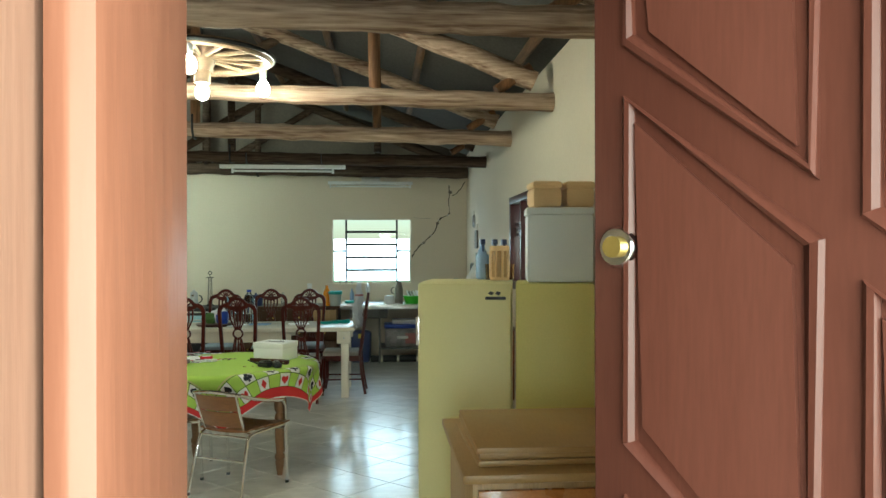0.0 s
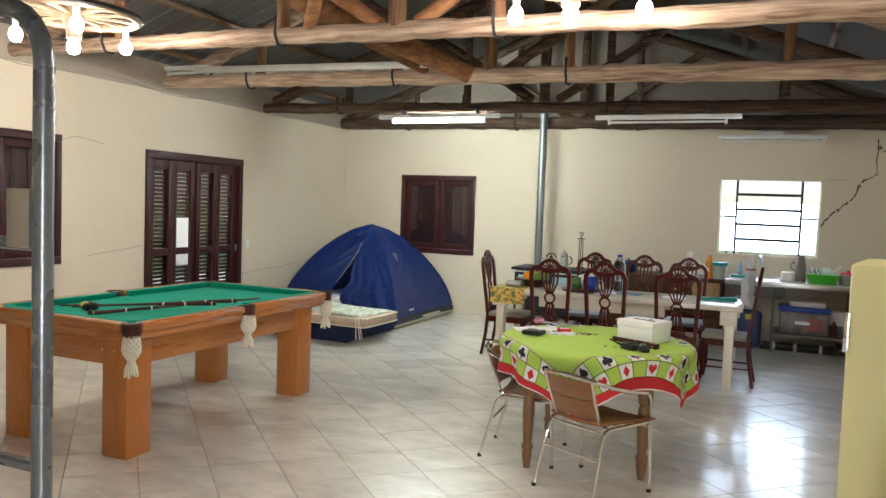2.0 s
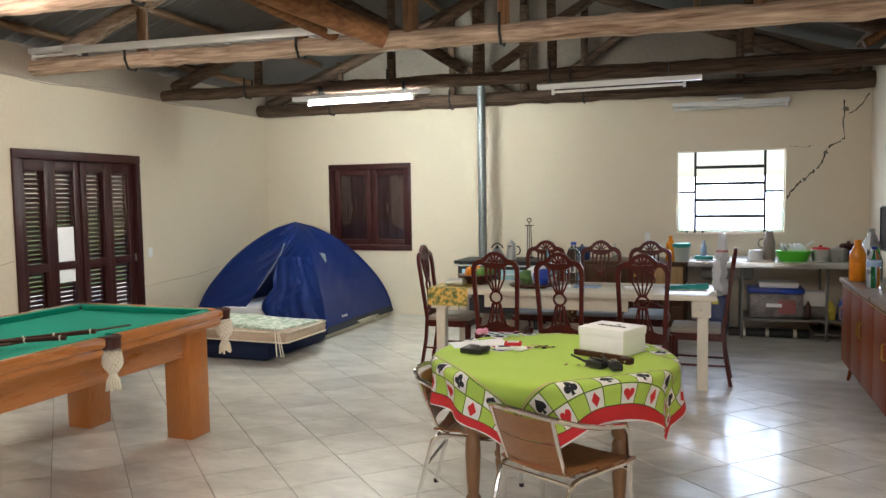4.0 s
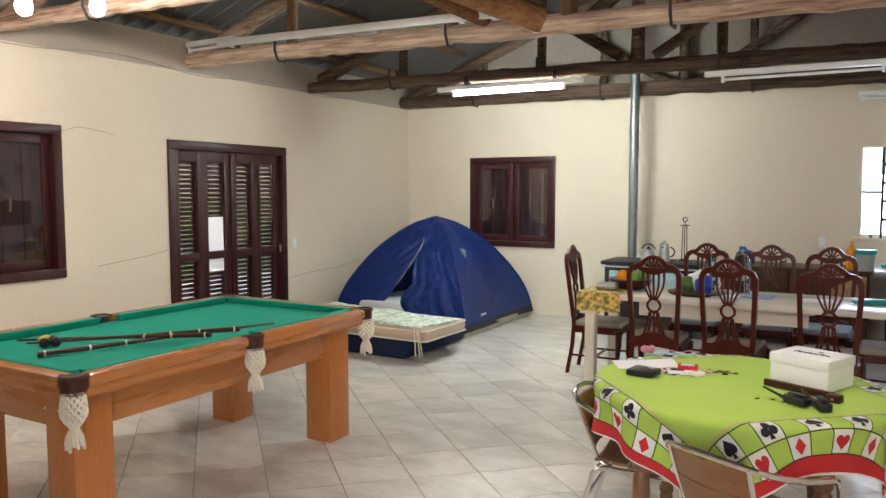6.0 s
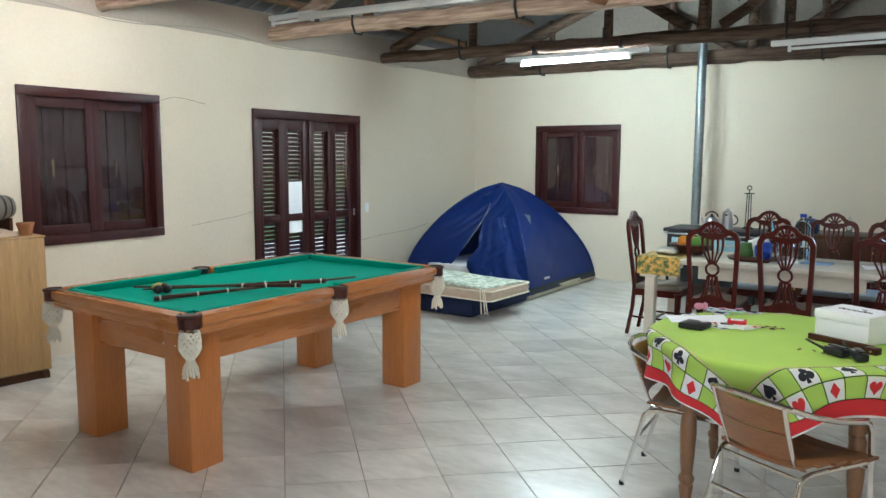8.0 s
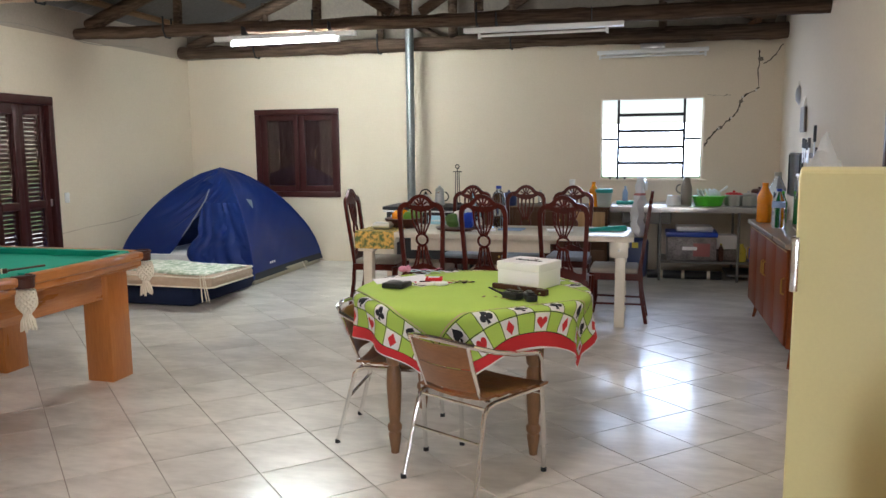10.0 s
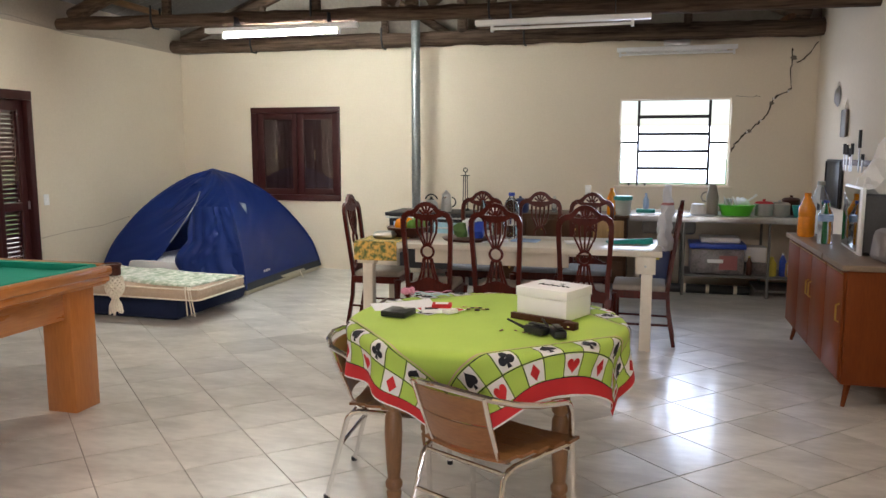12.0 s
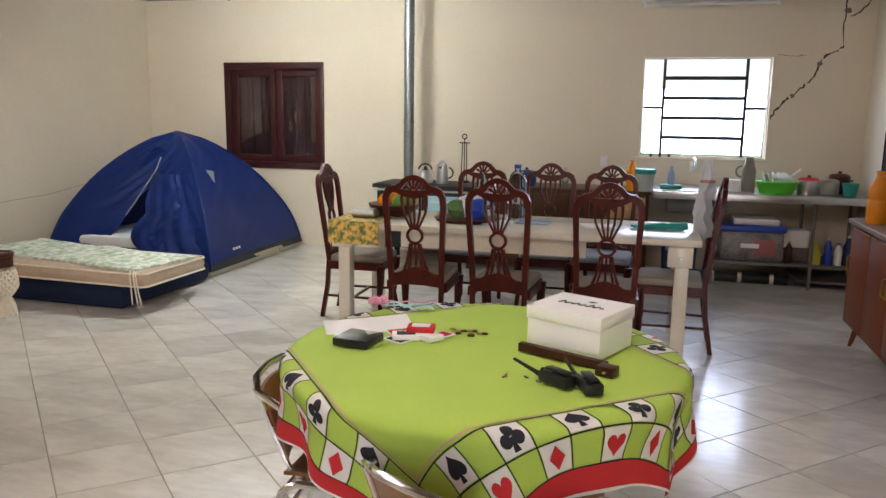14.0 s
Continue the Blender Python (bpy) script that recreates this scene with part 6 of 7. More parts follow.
wc = thing("drawer_cabinet", (1.32, 13.12, 0), "brown wooden kitchen cabinet with drawers", "cabinet")
part("carcass", boxed(0, 1.47, 0.02, 0.62, 0.08, 0.80, bev=0.004), DARKVENEER, wc)
part("top", boxed(-0.01, 1.49, 0.0, 0.64, 0.80, 0.83, bev=0.004), DARKVENEER, wc)
for k in range(4):
    for j in range(3):
        d = part("drawer", boxed(0.03 + 0.36 * k, 0.36 + 0.36 * k, 0.0, 0.018, 0.12 + 0.225 * j, 0.325 + 0.225 * j, bev=0.004), OAKVENEER if k == 3 and j == 2 else DARKVENEER, wc)
        part("knob", lathed([(0.01, 0), (0.014, 0.018)], 10), BRASS, d).matrix_basis = pose(0.195 + 0.36 * k, 0.0, 0.222 + 0.225 * j, 90)

# darker steel for legs, shelves and basin: shade under the worktop as colour
SHADED_STEEL = surf("shaded_grey_steel", (0.20, 0.195, 0.19), (0.13, 0.125, 0.12), 0.5, 6, 60, 0.05, metal=0.5, spec=0.3)
sk = thing("steel_sink_counter", (0, 0, 0), "stainless steel sink counter on thin steel legs", "sink counter")
part("worktop", boxed(2.82, 4.70, 13.05, 13.78, 0.815, 0.85, bev=0.006), STEEL, sk)
part("front_edge", boxed(2.82, 4.70, 13.035, 13.05, 0.785, 0.85, bev=0.003), STEEL, sk)
part("shelf", boxed(3.40, 4.62, 13.12, 13.70, 0.20, 0.225), SHADED_STEEL, sk)
part("low_shelf", boxed(4.12, 4.62, 13.12, 13.70, 0.06, 0.08), SHADED_STEEL, sk)
for x in (3.38, 4.22, 4.64):
    for y in (13.10, 13.68):
        part("leg", tubed([(x, y, 0), (x, y, 0.80)], 0.015, 10), SHADED_STEEL, sk)
part("sink_basin", boxed(2.95, 3.50, 13.18, 13.62, 0.64, 0.82, bev=0.03), SHADED_STEEL, sk)
part("basin_rim", boxed(2.90, 3.68, 13.10, 13.72, 0.85, 0.862, bev=0.004), STEEL, sk)
part("tap", tubed([(3.2, 13.77, 1.05), (3.2, 13.70, 1.05)] + arc((3.2, 13.62, 1.05), 0.08, 0, 180, 8, "yz") + [(3.2, 13.54, 1.0)], 0.012, 8), STEEL, sk)
KT = 0.851


def bottle(name, at, r, h, body, cap, label, group=""):
    b = thing(name, at, label, "bottle", group)
    part("body", lathed([(r * 0.9, 0), (r, 0.012), (r, h * 0.42), (r * 0.93, h * 0.46), (r, h * 0.5), (r, h * 0.66), (r * 0.42, h * 0.88), (r * 0.36, h * 0.93)], 18), body, b)
    part("cap", lathed([(r * 0.42, h * 0.93), (r * 0.42, h)], 12), cap, b)
    return b


ORANGE = surf("orange_liquid", (0.80, 0.28, 0.01), (0.66, 0.21, 0.01), 0.25, 5, 60, 0.01)
TEAL = surf("teal_plastic", (0.03, 0.32, 0.28), (0.02, 0.26, 0.23), 0.35, 5, 60, 0.02)
LIME = surf("bright_green_plastic", (0.09, 0.55, 0.03), (0.07, 0.45, 0.02), 0.35, 5, 60, 0.02)
GREYPL = surf("grey_green_plastic", (0.40, 0.42, 0.38), (0.34, 0.36, 0.32), 0.4, 5, 60, 0.02)
THERMOS = surf("taupe_thermos", (0.25, 0.22, 0.19), (0.2, 0.175, 0.15), 0.4, 5, 60, 0.02)
BLUEPL = surf("royal_blue_plastic", (0.02, 0.06, 0.42), (0.015, 0.05, 0.34), 0.35, 5, 60, 0.02)
bottle("juice_bottle", (2.62, 13.24, 0.83), 0.052, 0.29, ORANGE, ORANGE, "orange juice bottle on the kitchen cabinet", "orange bottles")
pa = thing("lined_bin", (2.74, 13.22, 0.83), "small grey bin lined with a green bag", "bin")
part("pail", lathed([(0.075, 0), (0.095, 0.2)], 20), GREYPL, pa)
part("bag_rim", lathed([(0.097, 0.165), (0.104, 0.18), (0.10, 0.21), (0.085, 0.205)], 20), TEAL, pa, "green plastic bag folded over the rim")
dsh = thing("soap_tray", (2.98, 13.22, 0.863), "blue dish soap on a teal tray", "soap tray")
part("tray", boxed(-0.10, 0.10, -0.06, 0.06, 0, 0.04, bev=0.012), TEAL, dsh)
part("soap_bottle", lathed([(0.028, 0.04), (0.032, 0.06), (0.03, 0.14), (0.012, 0.18), (0.012, 0.21)], 14), PETBLUE, dsh)
tb = thing("white_tub", (3.52, 13.22, 0.863), "upturned white plastic tub", "tub")
part("body", lathed([(0.085, 0), (0.07, 0.10), (0.065, 0.105)], 20), WHITE, tb)
th = thing("thermos_flask", (3.66, 13.25, KT), "tall taupe thermos flask with a side handle", "thermos")
part("body", lathed([(0.06, 0), (0.062, 0.2), (0.045, 0.26), (0.04, 0.30), (0.03, 0.325)], 20), THERMOS, th)
part("handle", tubed(arc((-0.062, 0, 0.19), 0.05, 90, 270, 8, "xz"), 0.009, 6), THERMOS, th)
gb = thing("dish_rack", (3.90, 13.24, KT), "bright green plastic basin full of washed dishes", "dish rack")
bm = lathed([(0.14, 0), (0.175, 0.10), (0.185, 0.10), (0.185, 0.112)], 24)
for v in bm.verts:
    v.co.y *= 0.75
part("basin", bm, LIME, gb)
for i in range(5):
    d = part("plate", lathed([(0.03, 0), (0.085, 0.012), (0.09, 0.014)], 20), WHITE, gb)
    d.matrix_basis = pose(-0.10 + 0.045 * i, 0.0, 0.11, 12, 62, 10 * i)
part("ladle", tubed([(0.05, 0, 0.1), (0.20, 0.02, 0.22)], [0.008, 0.014], 8), WHITE, gb)
part("cup", lathed([(0.035, 0.10), (0.042, 0.17)], 16, (-0.08, 0.05, 0)), GREYPL, gb)


def saucepan(at, r, h, mat, lidmat, label):
    p_ = thing("saucepan", at, label, "saucepan", "pans on the counter")
    part("body", lathed([(r * 0.95, 0), (r, 0.01), (r, h)], 22), mat, p_)
    part("lid", lathed([(r * 1.03, h), (r * 0.8, h + 0.018), (0.015, h + 0.025), (0.015, h + 0.045)], 22), lidmat, p_)
    for s in (-1, 1):
        part("grip", tubed(arc((s * r, 0, h * 0.75), 0.025, -90, 90, 6, "xy") if s > 0 else arc((s * r, 0, h * 0.75), 0.025, 90, 270, 6, "xy"), 0.006, 6), BLACK, p_)


saucepan((4.17, 13.25, KT), 0.095, 0.13, STEEL, REDCLOTH, "steel saucepan with a red lid")
saucepan((4.33, 13.30, KT), 0.105, 0.12, GREYPL, STEEL, "grey-green saucepan with a steel lid")
saucepan((4.47, 13.48, KT), 0.09, 0.16, LEATHER, LEATHER, "dark brown saucepan at the back")
cu = thing("plastic_tumbler", (4.50, 13.18, KT), "teal plastic tumbler on the counter", "tumbler")
part("body", lathed([(0.05, 0), (0.07, 0.12), (0.074, 0.12)], 20), TEAL, cu)

bb = thing("storage_box", (3.73, 13.36, 0.226), "clear plastic storage box with a royal blue lid", "storage box")
# tub plastic kept dark to hold the shade below the counter
CLEARBOX = surf("cloudy_plastic", (0.26, 0.23, 0.23), (0.10, 0.085, 0.09), 0.3, 9, 60, 0.02, spread=0.12)
part("tub", boxed(-0.27, 0.27, -0.19, 0.19, 0, 0.27, bev=0.02), CLEARBOX, bb)
part("lid", boxed(-0.285, 0.285, -0.20, 0.20, 0.27, 0.325, bev=0.012), BLUEPL, bb)
part("label_sticker", boxed(-0.10, 0.06, -0.194, -0.191, 0.12, 0.16), PAPER, bb)
part("red_fabric", boxed(0.02, 0.20, -0.1925, -0.1905, 0.05, 0.20), surf("faded_red", (0.36, 0.12, 0.12), None, 0.6), bb)
wb2 = thing("white_tray", (3.76, 13.38, 0.552), "shallow white plastic tray on the storage box", "tray")
part("body", boxed(-0.20, 0.20, -0.15, 0.15, 0, 0.06, bev=0.015), WHITE, wb2)
wb3 = thing("white_box", (4.12, 13.40, 0.35), "white cardboard carton on the shelf", "carton")
part("body", boxed(-0.11, 0.11, -0.1, 0.1, 0, 0.16, bev=0.006), PAPER, wb3)
cr = thing("crate", (4.12, 13.40, 0.226), "grey plastic crate under a carton", "crate")
part("body", boxed(-0.12, 0.12, -0.11, 0.11, 0, 0.123, bev=0.01), CLEARBOX, cr)
YEL = surf("yellow_plastic", (0.62, 0.52, 0.06), (0.5, 0.42, 0.05), 0.4, 5, 60, 0.02)
for x, y, r, h, a, b, lab in ((4.05, 13.2, 0.03, 0.2, LEATHER, YEL, "dark oil bottle"), (4.27, 13.2, 0.05, 0.20, YEL, YEL, "yellow cleaner bottle"), (4.38, 13.22, 0.035, 0.24, BLUEPL, WHITE, "blue cleaner bottle"), (4.46, 13.2, 0.035, 0.2, WHITE, BLUEPL, "white bleach bottle"), (4.55, 13.22, 0.045, 0.27, NAVY, WHITE, "navy detergent bottle"), (4.60, 13.35, 0.04, 0.2, YEL, WHITE, "yellow detergent bottle")):
    bottle("cleaning_bottle", (x, y, 0.226), r, h, a, b, lab + " on the low steel shelf", "cleaning bottles")
kn = thing("rolled_mat", (3.75, 13.25, 0), "dark striped rug rolled up on the floor under the sink", "rug")
part("roll", tubed([(-0.5, 0, 0.05), (0.32, 0, 0.05)], 0.05, 14), BLACK, kn)
for x in (-0.36, -0.12, 0.16):
    part("stripe", tubed([(x, 0, 0.05), (x + 0.035, 0, 0.05)], 0.0512, 14), CREAMYARN, kn)
bp = thing("blue_bag", (3.10, 13.30, 0.0), "dark blue bag with a yellow tag under the sink", "bag")
bm = boxed(-0.16, 0.16, -0.12, 0.12, 0.0, 0.46, bev=0.06)
for v in bm.verts:
    v.co += Vector((0.03, 0.03, 0.0)) * noise.noise(v.co * 9)
part("bag", bm, NAVY, bp)
part("tag", boxed(-0.03, 0.04, -0.135, -0.118, 0.36, 0.42), YEL, bp)

# outlets and switch
for x, z in ((2.32, 1.07), (3.20, 1.05)):
    so = thing("wall_socket", (x, Y1, z), "white plastic wall socket plate", "socket", "wall sockets")
    part("plate", boxed(-0.035, 0.035, -0.012, -0.001, -0.057, 0.057, bev=0.004), WHITE, so)
    part("insert", boxed(-0.02, 0.02, -0.015, -0.011, -0.03, 0.03, bev=0.002), PAPER, so)
sw = thing("light_switch", (X0, 11.30, 1.02), "white plastic light switch plate", "switch")
part("plate", boxed(0.001, 0.012, -0.035, 0.035, -0.057, 0.057, bev=0.004), WHITE, sw)
part("rocker", boxed(0.011, 0.016, -0.012, 0.012, -0.022, 0.022, bev=0.002), PAPER, sw)

# ---- right cabinet ----
rc = thing("sideboard", (4.11, 9.60, 0), "reddish-brown four-door sideboard on splayed legs", "sideboard")
part("carcass", boxed(0.02, 0.60, 0, 1.78, 0.15, 0.835, bev=0.004), CABWOOD, rc)
part("top", boxed(-0.02, 0.605, -0.02, 1.80, 0.835, 0.87, bev=0.006), surf("worn_grey_brown_laminate", (0.30, 0.235, 0.19), (0.2, 0.15, 0.12), 0.3, 5, 50, 0.03), rc)
for k in range(4):
    d = part("door", boxed(0.0, 0.019, 0.015 + 0.44 * k, 0.445 + 0.44 * k, 0.17, 0.82, bev=0.004), CABWOOD, rc)
    y = 0.40 + 0.44 * k if k % 2 else 0.05 + 0.44 * k
    part("handle", tubed([(-0.004, y, 0.52), (-0.022, y, 0.53), (-0.022, y, 0.62), (-0.004, y, 0.63)], 0.006, 6), BRASS, d)
    part("edge_strip", boxed(-0.003, 0.001, 0.03 + 0.44 * k, 0.43 + 0.44 * k, 0.808, 0.816), BRASS, d)
for y in (0.08, 1.70):
    for x in (0.08, 0.52):
        part("leg", tubed([(x, y, 0.16), (x - (0.03 if x < 0.3 else -0.03), y + (-0.03 if y < 1 else 0.03), 0)], [0.022, 0.012], 10), CABWOOD, rc)
ST = 0.871
bottle("juice_bottle", (4.18, 11.12, ST), 0.062, 0.335, ORANGE, ORANGE, "orange juice bottle on the sideboard", "orange bottles")
wbt = bottle("water_bottle", (4.22, 10.68, ST), 0.05, 0.31, PETCLEAR, BLUEPL, "clear water bottle with a blue label")
part("paper_label", lathed([(0.0508, 0.16), (0.0512, 0.165), (0.0512, 0.20), (0.0508, 0.205)], 18), PETBLUE, wbt, "pale blue paper label")
bottle("empty_bottle", (4.30, 11.27, ST), 0.07, 0.42, PETCLEAR, GREYPL, "large empty clear plastic bottle")
bottle("soda_bottle", (4.30, 11.02, ST), 0.042, 0.27, surf("green_pet", (0.03, 0.22, 0.06), None, 0.2), LIME, "green soda bottle on the sideboard")
mw = thing("microwave_oven", (4.28, 10.02, ST), "grey and white microwave oven with a mirrored black door", "microwave", "", -4)
part("case", boxed(0.02, 0.36, 0.02, 0.60, 0.015, 0.38, bev=0.008), GREYCASE, mw, "dull grey metal case")
part("front_frame", boxed(0.0, 0.022, 0, 0.62, 0.0, 0.43, bev=0.004), WHITE, mw)
MIRRORBLACK, _, _p = principled("mirrored_black_glass")
_p.inputs["Base Color"].default_value, _p.inputs["Roughness"].default_value, _p.inputs["Metallic"].default_value = (0.35, 0.36, 0.36, 1), 0.04, 1.0
part("door_glass", boxed(-0.006, 0.001, 0.07, 0.60, 0.02, 0.415), MIRRORBLACK, mw, "mirrored dark door glass")
for y in (0.05, 0.55):
    part("foot", boxed(0.06, 0.10, y - 0.02, y + 0.02, 0, 0.016), BLACK, mw)
wbag = thing("white_bag", (4.45, 10.28, ST + 0.382), "crumpled white plastic bag on the microwave", "plastic bag")
bm = bmesh.new()
bmesh.ops.create_icosphere(bm, subdivisions=3, radius=0.13)
for v in bm.verts:
    v.co.z = max(0.0, v.co.z * 1.0 + 0.06)
    v.co.z *= 1.0 + 1.1 * max(0.0, 1 - math.hypot(v.co.x, v.co.y - 0.04) / 0.09)
    v.co += v.co.normalized() * 0.06 * noise.noise(v.co * 14)
    v.co.z = max(0.0, v.co.z)
part("bag", bm, WHITE, wbag, smooth=0.5)
gc = thing("grey_cloth", (4.45, 9.735, ST), "folded grey cloth on the sideboard", "cloth")
bm = boxed(-0.15, 0.15, -0.13, 0.13, 0, 0.20, bev=0.05)
for v in bm.verts:
    v.co += Vector((0.02, 0.02, 0.02 if v.co.z > 0.03 else 0)) * noise.noise(v.co * 12)
part("towel", bm, surf("grey_towel", (0.24, 0.22, 0.23), (0.18, 0.165, 0.17), 0.9, 10, 120, 0.3), gc)
bd = thing("black_tray", (X1, 12.72, 0.99), "black square tray hung on the wall", "tray")
part("panel", boxed(-0.03, -0.003, -0.30, 0.30, 0.0, 0.455, bev=0.01), BLACK, bd)
part("rim", tubed([(-0.034, -0.28, 0.02), (-0.034, 0.28, 0.02), (-0.034, 0.28, 0.435), (-0.034, -0.28, 0.435)], 0.008, 6, closed=True), BLACK, bd)
kr = thing("knife_rack", (X1, 11.95, 1.40), "wall rack with dark-handled knives and tools", "knife rack")
part("strip", boxed(-0.03, -0.002, -0.45, 0.45, 0.0, 0.05, bev=0.003), DARKVENEER, kr)
for i, (y, h) in enumerate(((-0.13, 0.30), (-0.24, 0.10), (0.10, 0.19), (0.16, 0.15), (0.27, 0.18), (0.36, 0.19))):
    k = part("knife", tubed([(-0.035, y, -0.05), (-0.035, y, h * 0.55)], 0.006, 6), STEEL, kr)
    part("grip", tubed([(-0.035, y, h * 0.5), (-0.035, y, h)], 0.014, 8), BLACK, k)
hg = thing("straw_ornament", (X1, 12.82, 2.04), "round woven straw ornament hung on the wall", "wall ornament")
d = part("disc", lathed([(0.01, 0.03), (0.07, 0.022), (0.10, 0.0)], 20), BARRELWOOD, hg)
d.matrix_basis = pose(-0.005, 0, 0, 0, -90, 0)
part("loop", tubed(arc((-0.01, 0, 0.115), 0.022, -60, 240, 8, "yz"), 0.004, 5), CREAMYARN, hg)
hp = thing("woven_pouch", (X1, 12.46, 1.80), "small brown woven pouch hung on the wall", "pouch")
bm = boxed(-0.035, -0.004, -0.09, 0.09, -0.15, 0.10, bev=0.012)
part("pouch", bm, BARRELWOOD, hp)
part("cord", tubed([(-0.01, -0.07, 0.09), (-0.006, 0, 0.19), (-0.01, 0.07, 0.09)], 0.004, 5), CREAMYARN, hp)

# stepped crack in the back wall
CRACK = surf("crack_shadow", (0.06, 0.045, 0.035), None, 0.95)
ck = thing("wall_crack", (0, Y1, 0), "stepped dark crack with broken plaster in the end wall", "crack", kind="structure")
rk = random.Random(9)


def crack(pts, w, name="crack_line"):
    bm = bmesh.new()
    dense = []
    for a, b in zip(pts, pts[1:]):
        for i in range(5):
            f = i / 5
            dense.append((a[0] + (b[0] - a[0]) * f + rk.uniform(-0.008, 0.008), a[1] + (b[1] - a[1]) * f + rk.uniform(-0.008, 0.008)))
    dense.append(pts[-1])
    up, lo = [], []
    for x, z in dense:
        k = w * rk.uniform(0.5, 1.4)
        up.append((x - k * 0.5, z + k * 0.5))
        lo.append((x + k * 0.5, z - k * 0.5))
    for i in range(len(up) - 1):
        bm.faces.new([bm.verts.new((p[0], -0.004, p[1])) for p in (up[i], up[i + 1], lo[i + 1], lo[i])])
    part(name, bm, CRACK, ck)


crack([(3.88, 1.52), (3.91, 1.60), (4.00, 1.70), (4.09, 1.775), (4.17, 1.86), (4.24, 1.93), (4.255, 2.01), (4.29, 2.10), (4.42, 2.165), (4.455, 2.20), (4.445, 2.40), (4.45, 2.62)], 0.013)
crack([(4.50, 2.46), (4.60, 2.54), (4.70, 2.68)], 0.008)
crack([(3.90, 2.13), (4.05, 2.115), (4.15, 2.12)], 0.004)
for x, z, s in ((4.05, 1.74, 0.03), (4.265, 2.04, 0.03), (4.47, 2.52, 0.035)):
    bm = bmesh.new()
    bm.faces.new([bm.verts.new((x + s * rk.uniform(0.6, 1.2) * math.cos(t), -0.005, z + s * 0.7 * math.sin(t))) for t in [2 * math.pi * i / 9 for i in range(9)]])
    part("broken_plaster", bm, BARRELWOOD, ck)
SHARD = surf("bare_lime", (0.75, 0.72, 0.68), None, 0.8)
for x, z in ((4.165, 1.855), (4.03, 1.73), (4.285, 2.09), (4.43, 2.165)):
    part("plaster_edge", boxed(x - 0.01, x + 0.01, -0.007, -0.004, z - 0.012, z + 0.012), SHARD, ck)
hl = thing("hairline_crack", (X0, 0, 0), "thin hairline cracks in the side wall plaster", "crack", kind="structure")
bm = bmesh.new()
for pts in ([(8.46, 2.12), (8.6, 2.16), (8.72, 2.17), (8.95, 2.13)], [(8.75, 0.98), (9.0, 1.0), (9.3, 1.03), (9.5, 1.07)], [(11.2, 0.62), (11.6, 0.66), (12.1, 0.68), (12.6, 0.74)]):
    tube(bm, [(0.001, y, z + rk.uniform(-0.01, 0.01)) for y, z in pts], 0.0022, 4)
part("line", bm, TURNED, hl)

# ---- things on the dining table ----
DZ = 0.781
np_ = thing("place_cloth", (0.80, 10.72, DZ), "yellow and green printed plastic cloth over the table end", "cloth")
PRINT = surf("printed_cloth", (0.80, 0.50, 0.12), (0.13, 0.17, 0.05), 0.6, 26, 60, 0.05, spread=0.07, blotch=0.8)
bm = boxed(-0.15, 0.22, -0.11, 0.3, 0.0, 0.006)
box(bm, -0.15, 0.22, -0.128, -0.122, -0.15, 0.006)
box(bm, -0.148, -0.143, -0.122, 0.3, -0.10, 0.004)
part("cloth", bm, PRINT, np_)
fb = thing("fruit_bowl", (0.98, 11.04, DZ), "wooden bowl of oranges, a melon and packets", "fruit bowl")
part("bowl", lathed([(0.10, 0), (0.17, 0.05), (0.19, 0.09), (0.18, 0.09)], 24), LEATHER, fb)
for i, (x, y, r, m) in enumerate(((0.0, 0.0, 0.055, ORANGE), (-0.08, 0.03, 0.05, ORANGE), (-0.05, -0.07, 0.05, ORANGE), (0.10, 0.04, 0.07, surf("melon_green", (0.2, 0.36, 0.1), (0.12, 0.26, 0.06), 0.5)), (0.06, -0.07, 0.05, surf("lime_green", (0.14, 0.33, 0.04), None, 0.4)))):
    s = bmesh.new()
    bmesh.ops.create_uvsphere(s, u_segments=14, v_segments=10, radius=r)
    part("fruit", s, m, fb).matrix_basis = pose(x, y, 0.06 + r)
sn = thing("snack_packet", (0.84, 10.82, DZ + 0.008), "crumpled shiny snack packet", "packet")
bm = boxed(-0.09, 0.09, -0.06, 0.06, 0, 0.06, bev=0.025)
for v in bm.verts:
    v.co += Vector((0.012, 0.012, 0.012 if v.co.z > 0.01 else 0)) * noise.noise(v.co * 40)
part("bag", bm, STEEL, sn)
ty = thing("round_tray", (1.55, 10.98, DZ), "dark round tray with bagged groceries", "tray")
part("tray", lathed([(0.22, 0), (0.24, 0.02), (0.235, 0.022)], 28), LEATHER, ty)
for x, y, m, s in ((-0.08, 0.02, surf("leafy_green", (0.10, 0.20, 0.05), (0.06, 0.13, 0.03), 0.6), 0.07), (0.07, -0.03, BLUEPL, 0.08), (0.0, 0.09, WHITE, 0.10)):
    bm = bmesh.new()
    bmesh.ops.create_icosphere(bm, subdivisions=2, radius=s)
    for v in bm.verts:
        v.co += v.co.normalized() * 0.03 * noise.noise(v.co * 20)
    part("grocery", bm, m, ty).matrix_basis = pose(x, y, s * 0.75 + 0.02)
for x, y, tn in ((1.78, 10.9, 10), (2.02, 11.0, -6), (2.46, 10.98, 14)):
    nb = thing("notebook", (x, y, DZ), "pale closed notebook on the table", "notebook", "papers on the dining table", tn)
    part("cover", boxed(-0.11, 0.11, -0.08, 0.08, 0, 0.012, bev=0.002), PAPER if tn > 0 else PETBLUE, nb)
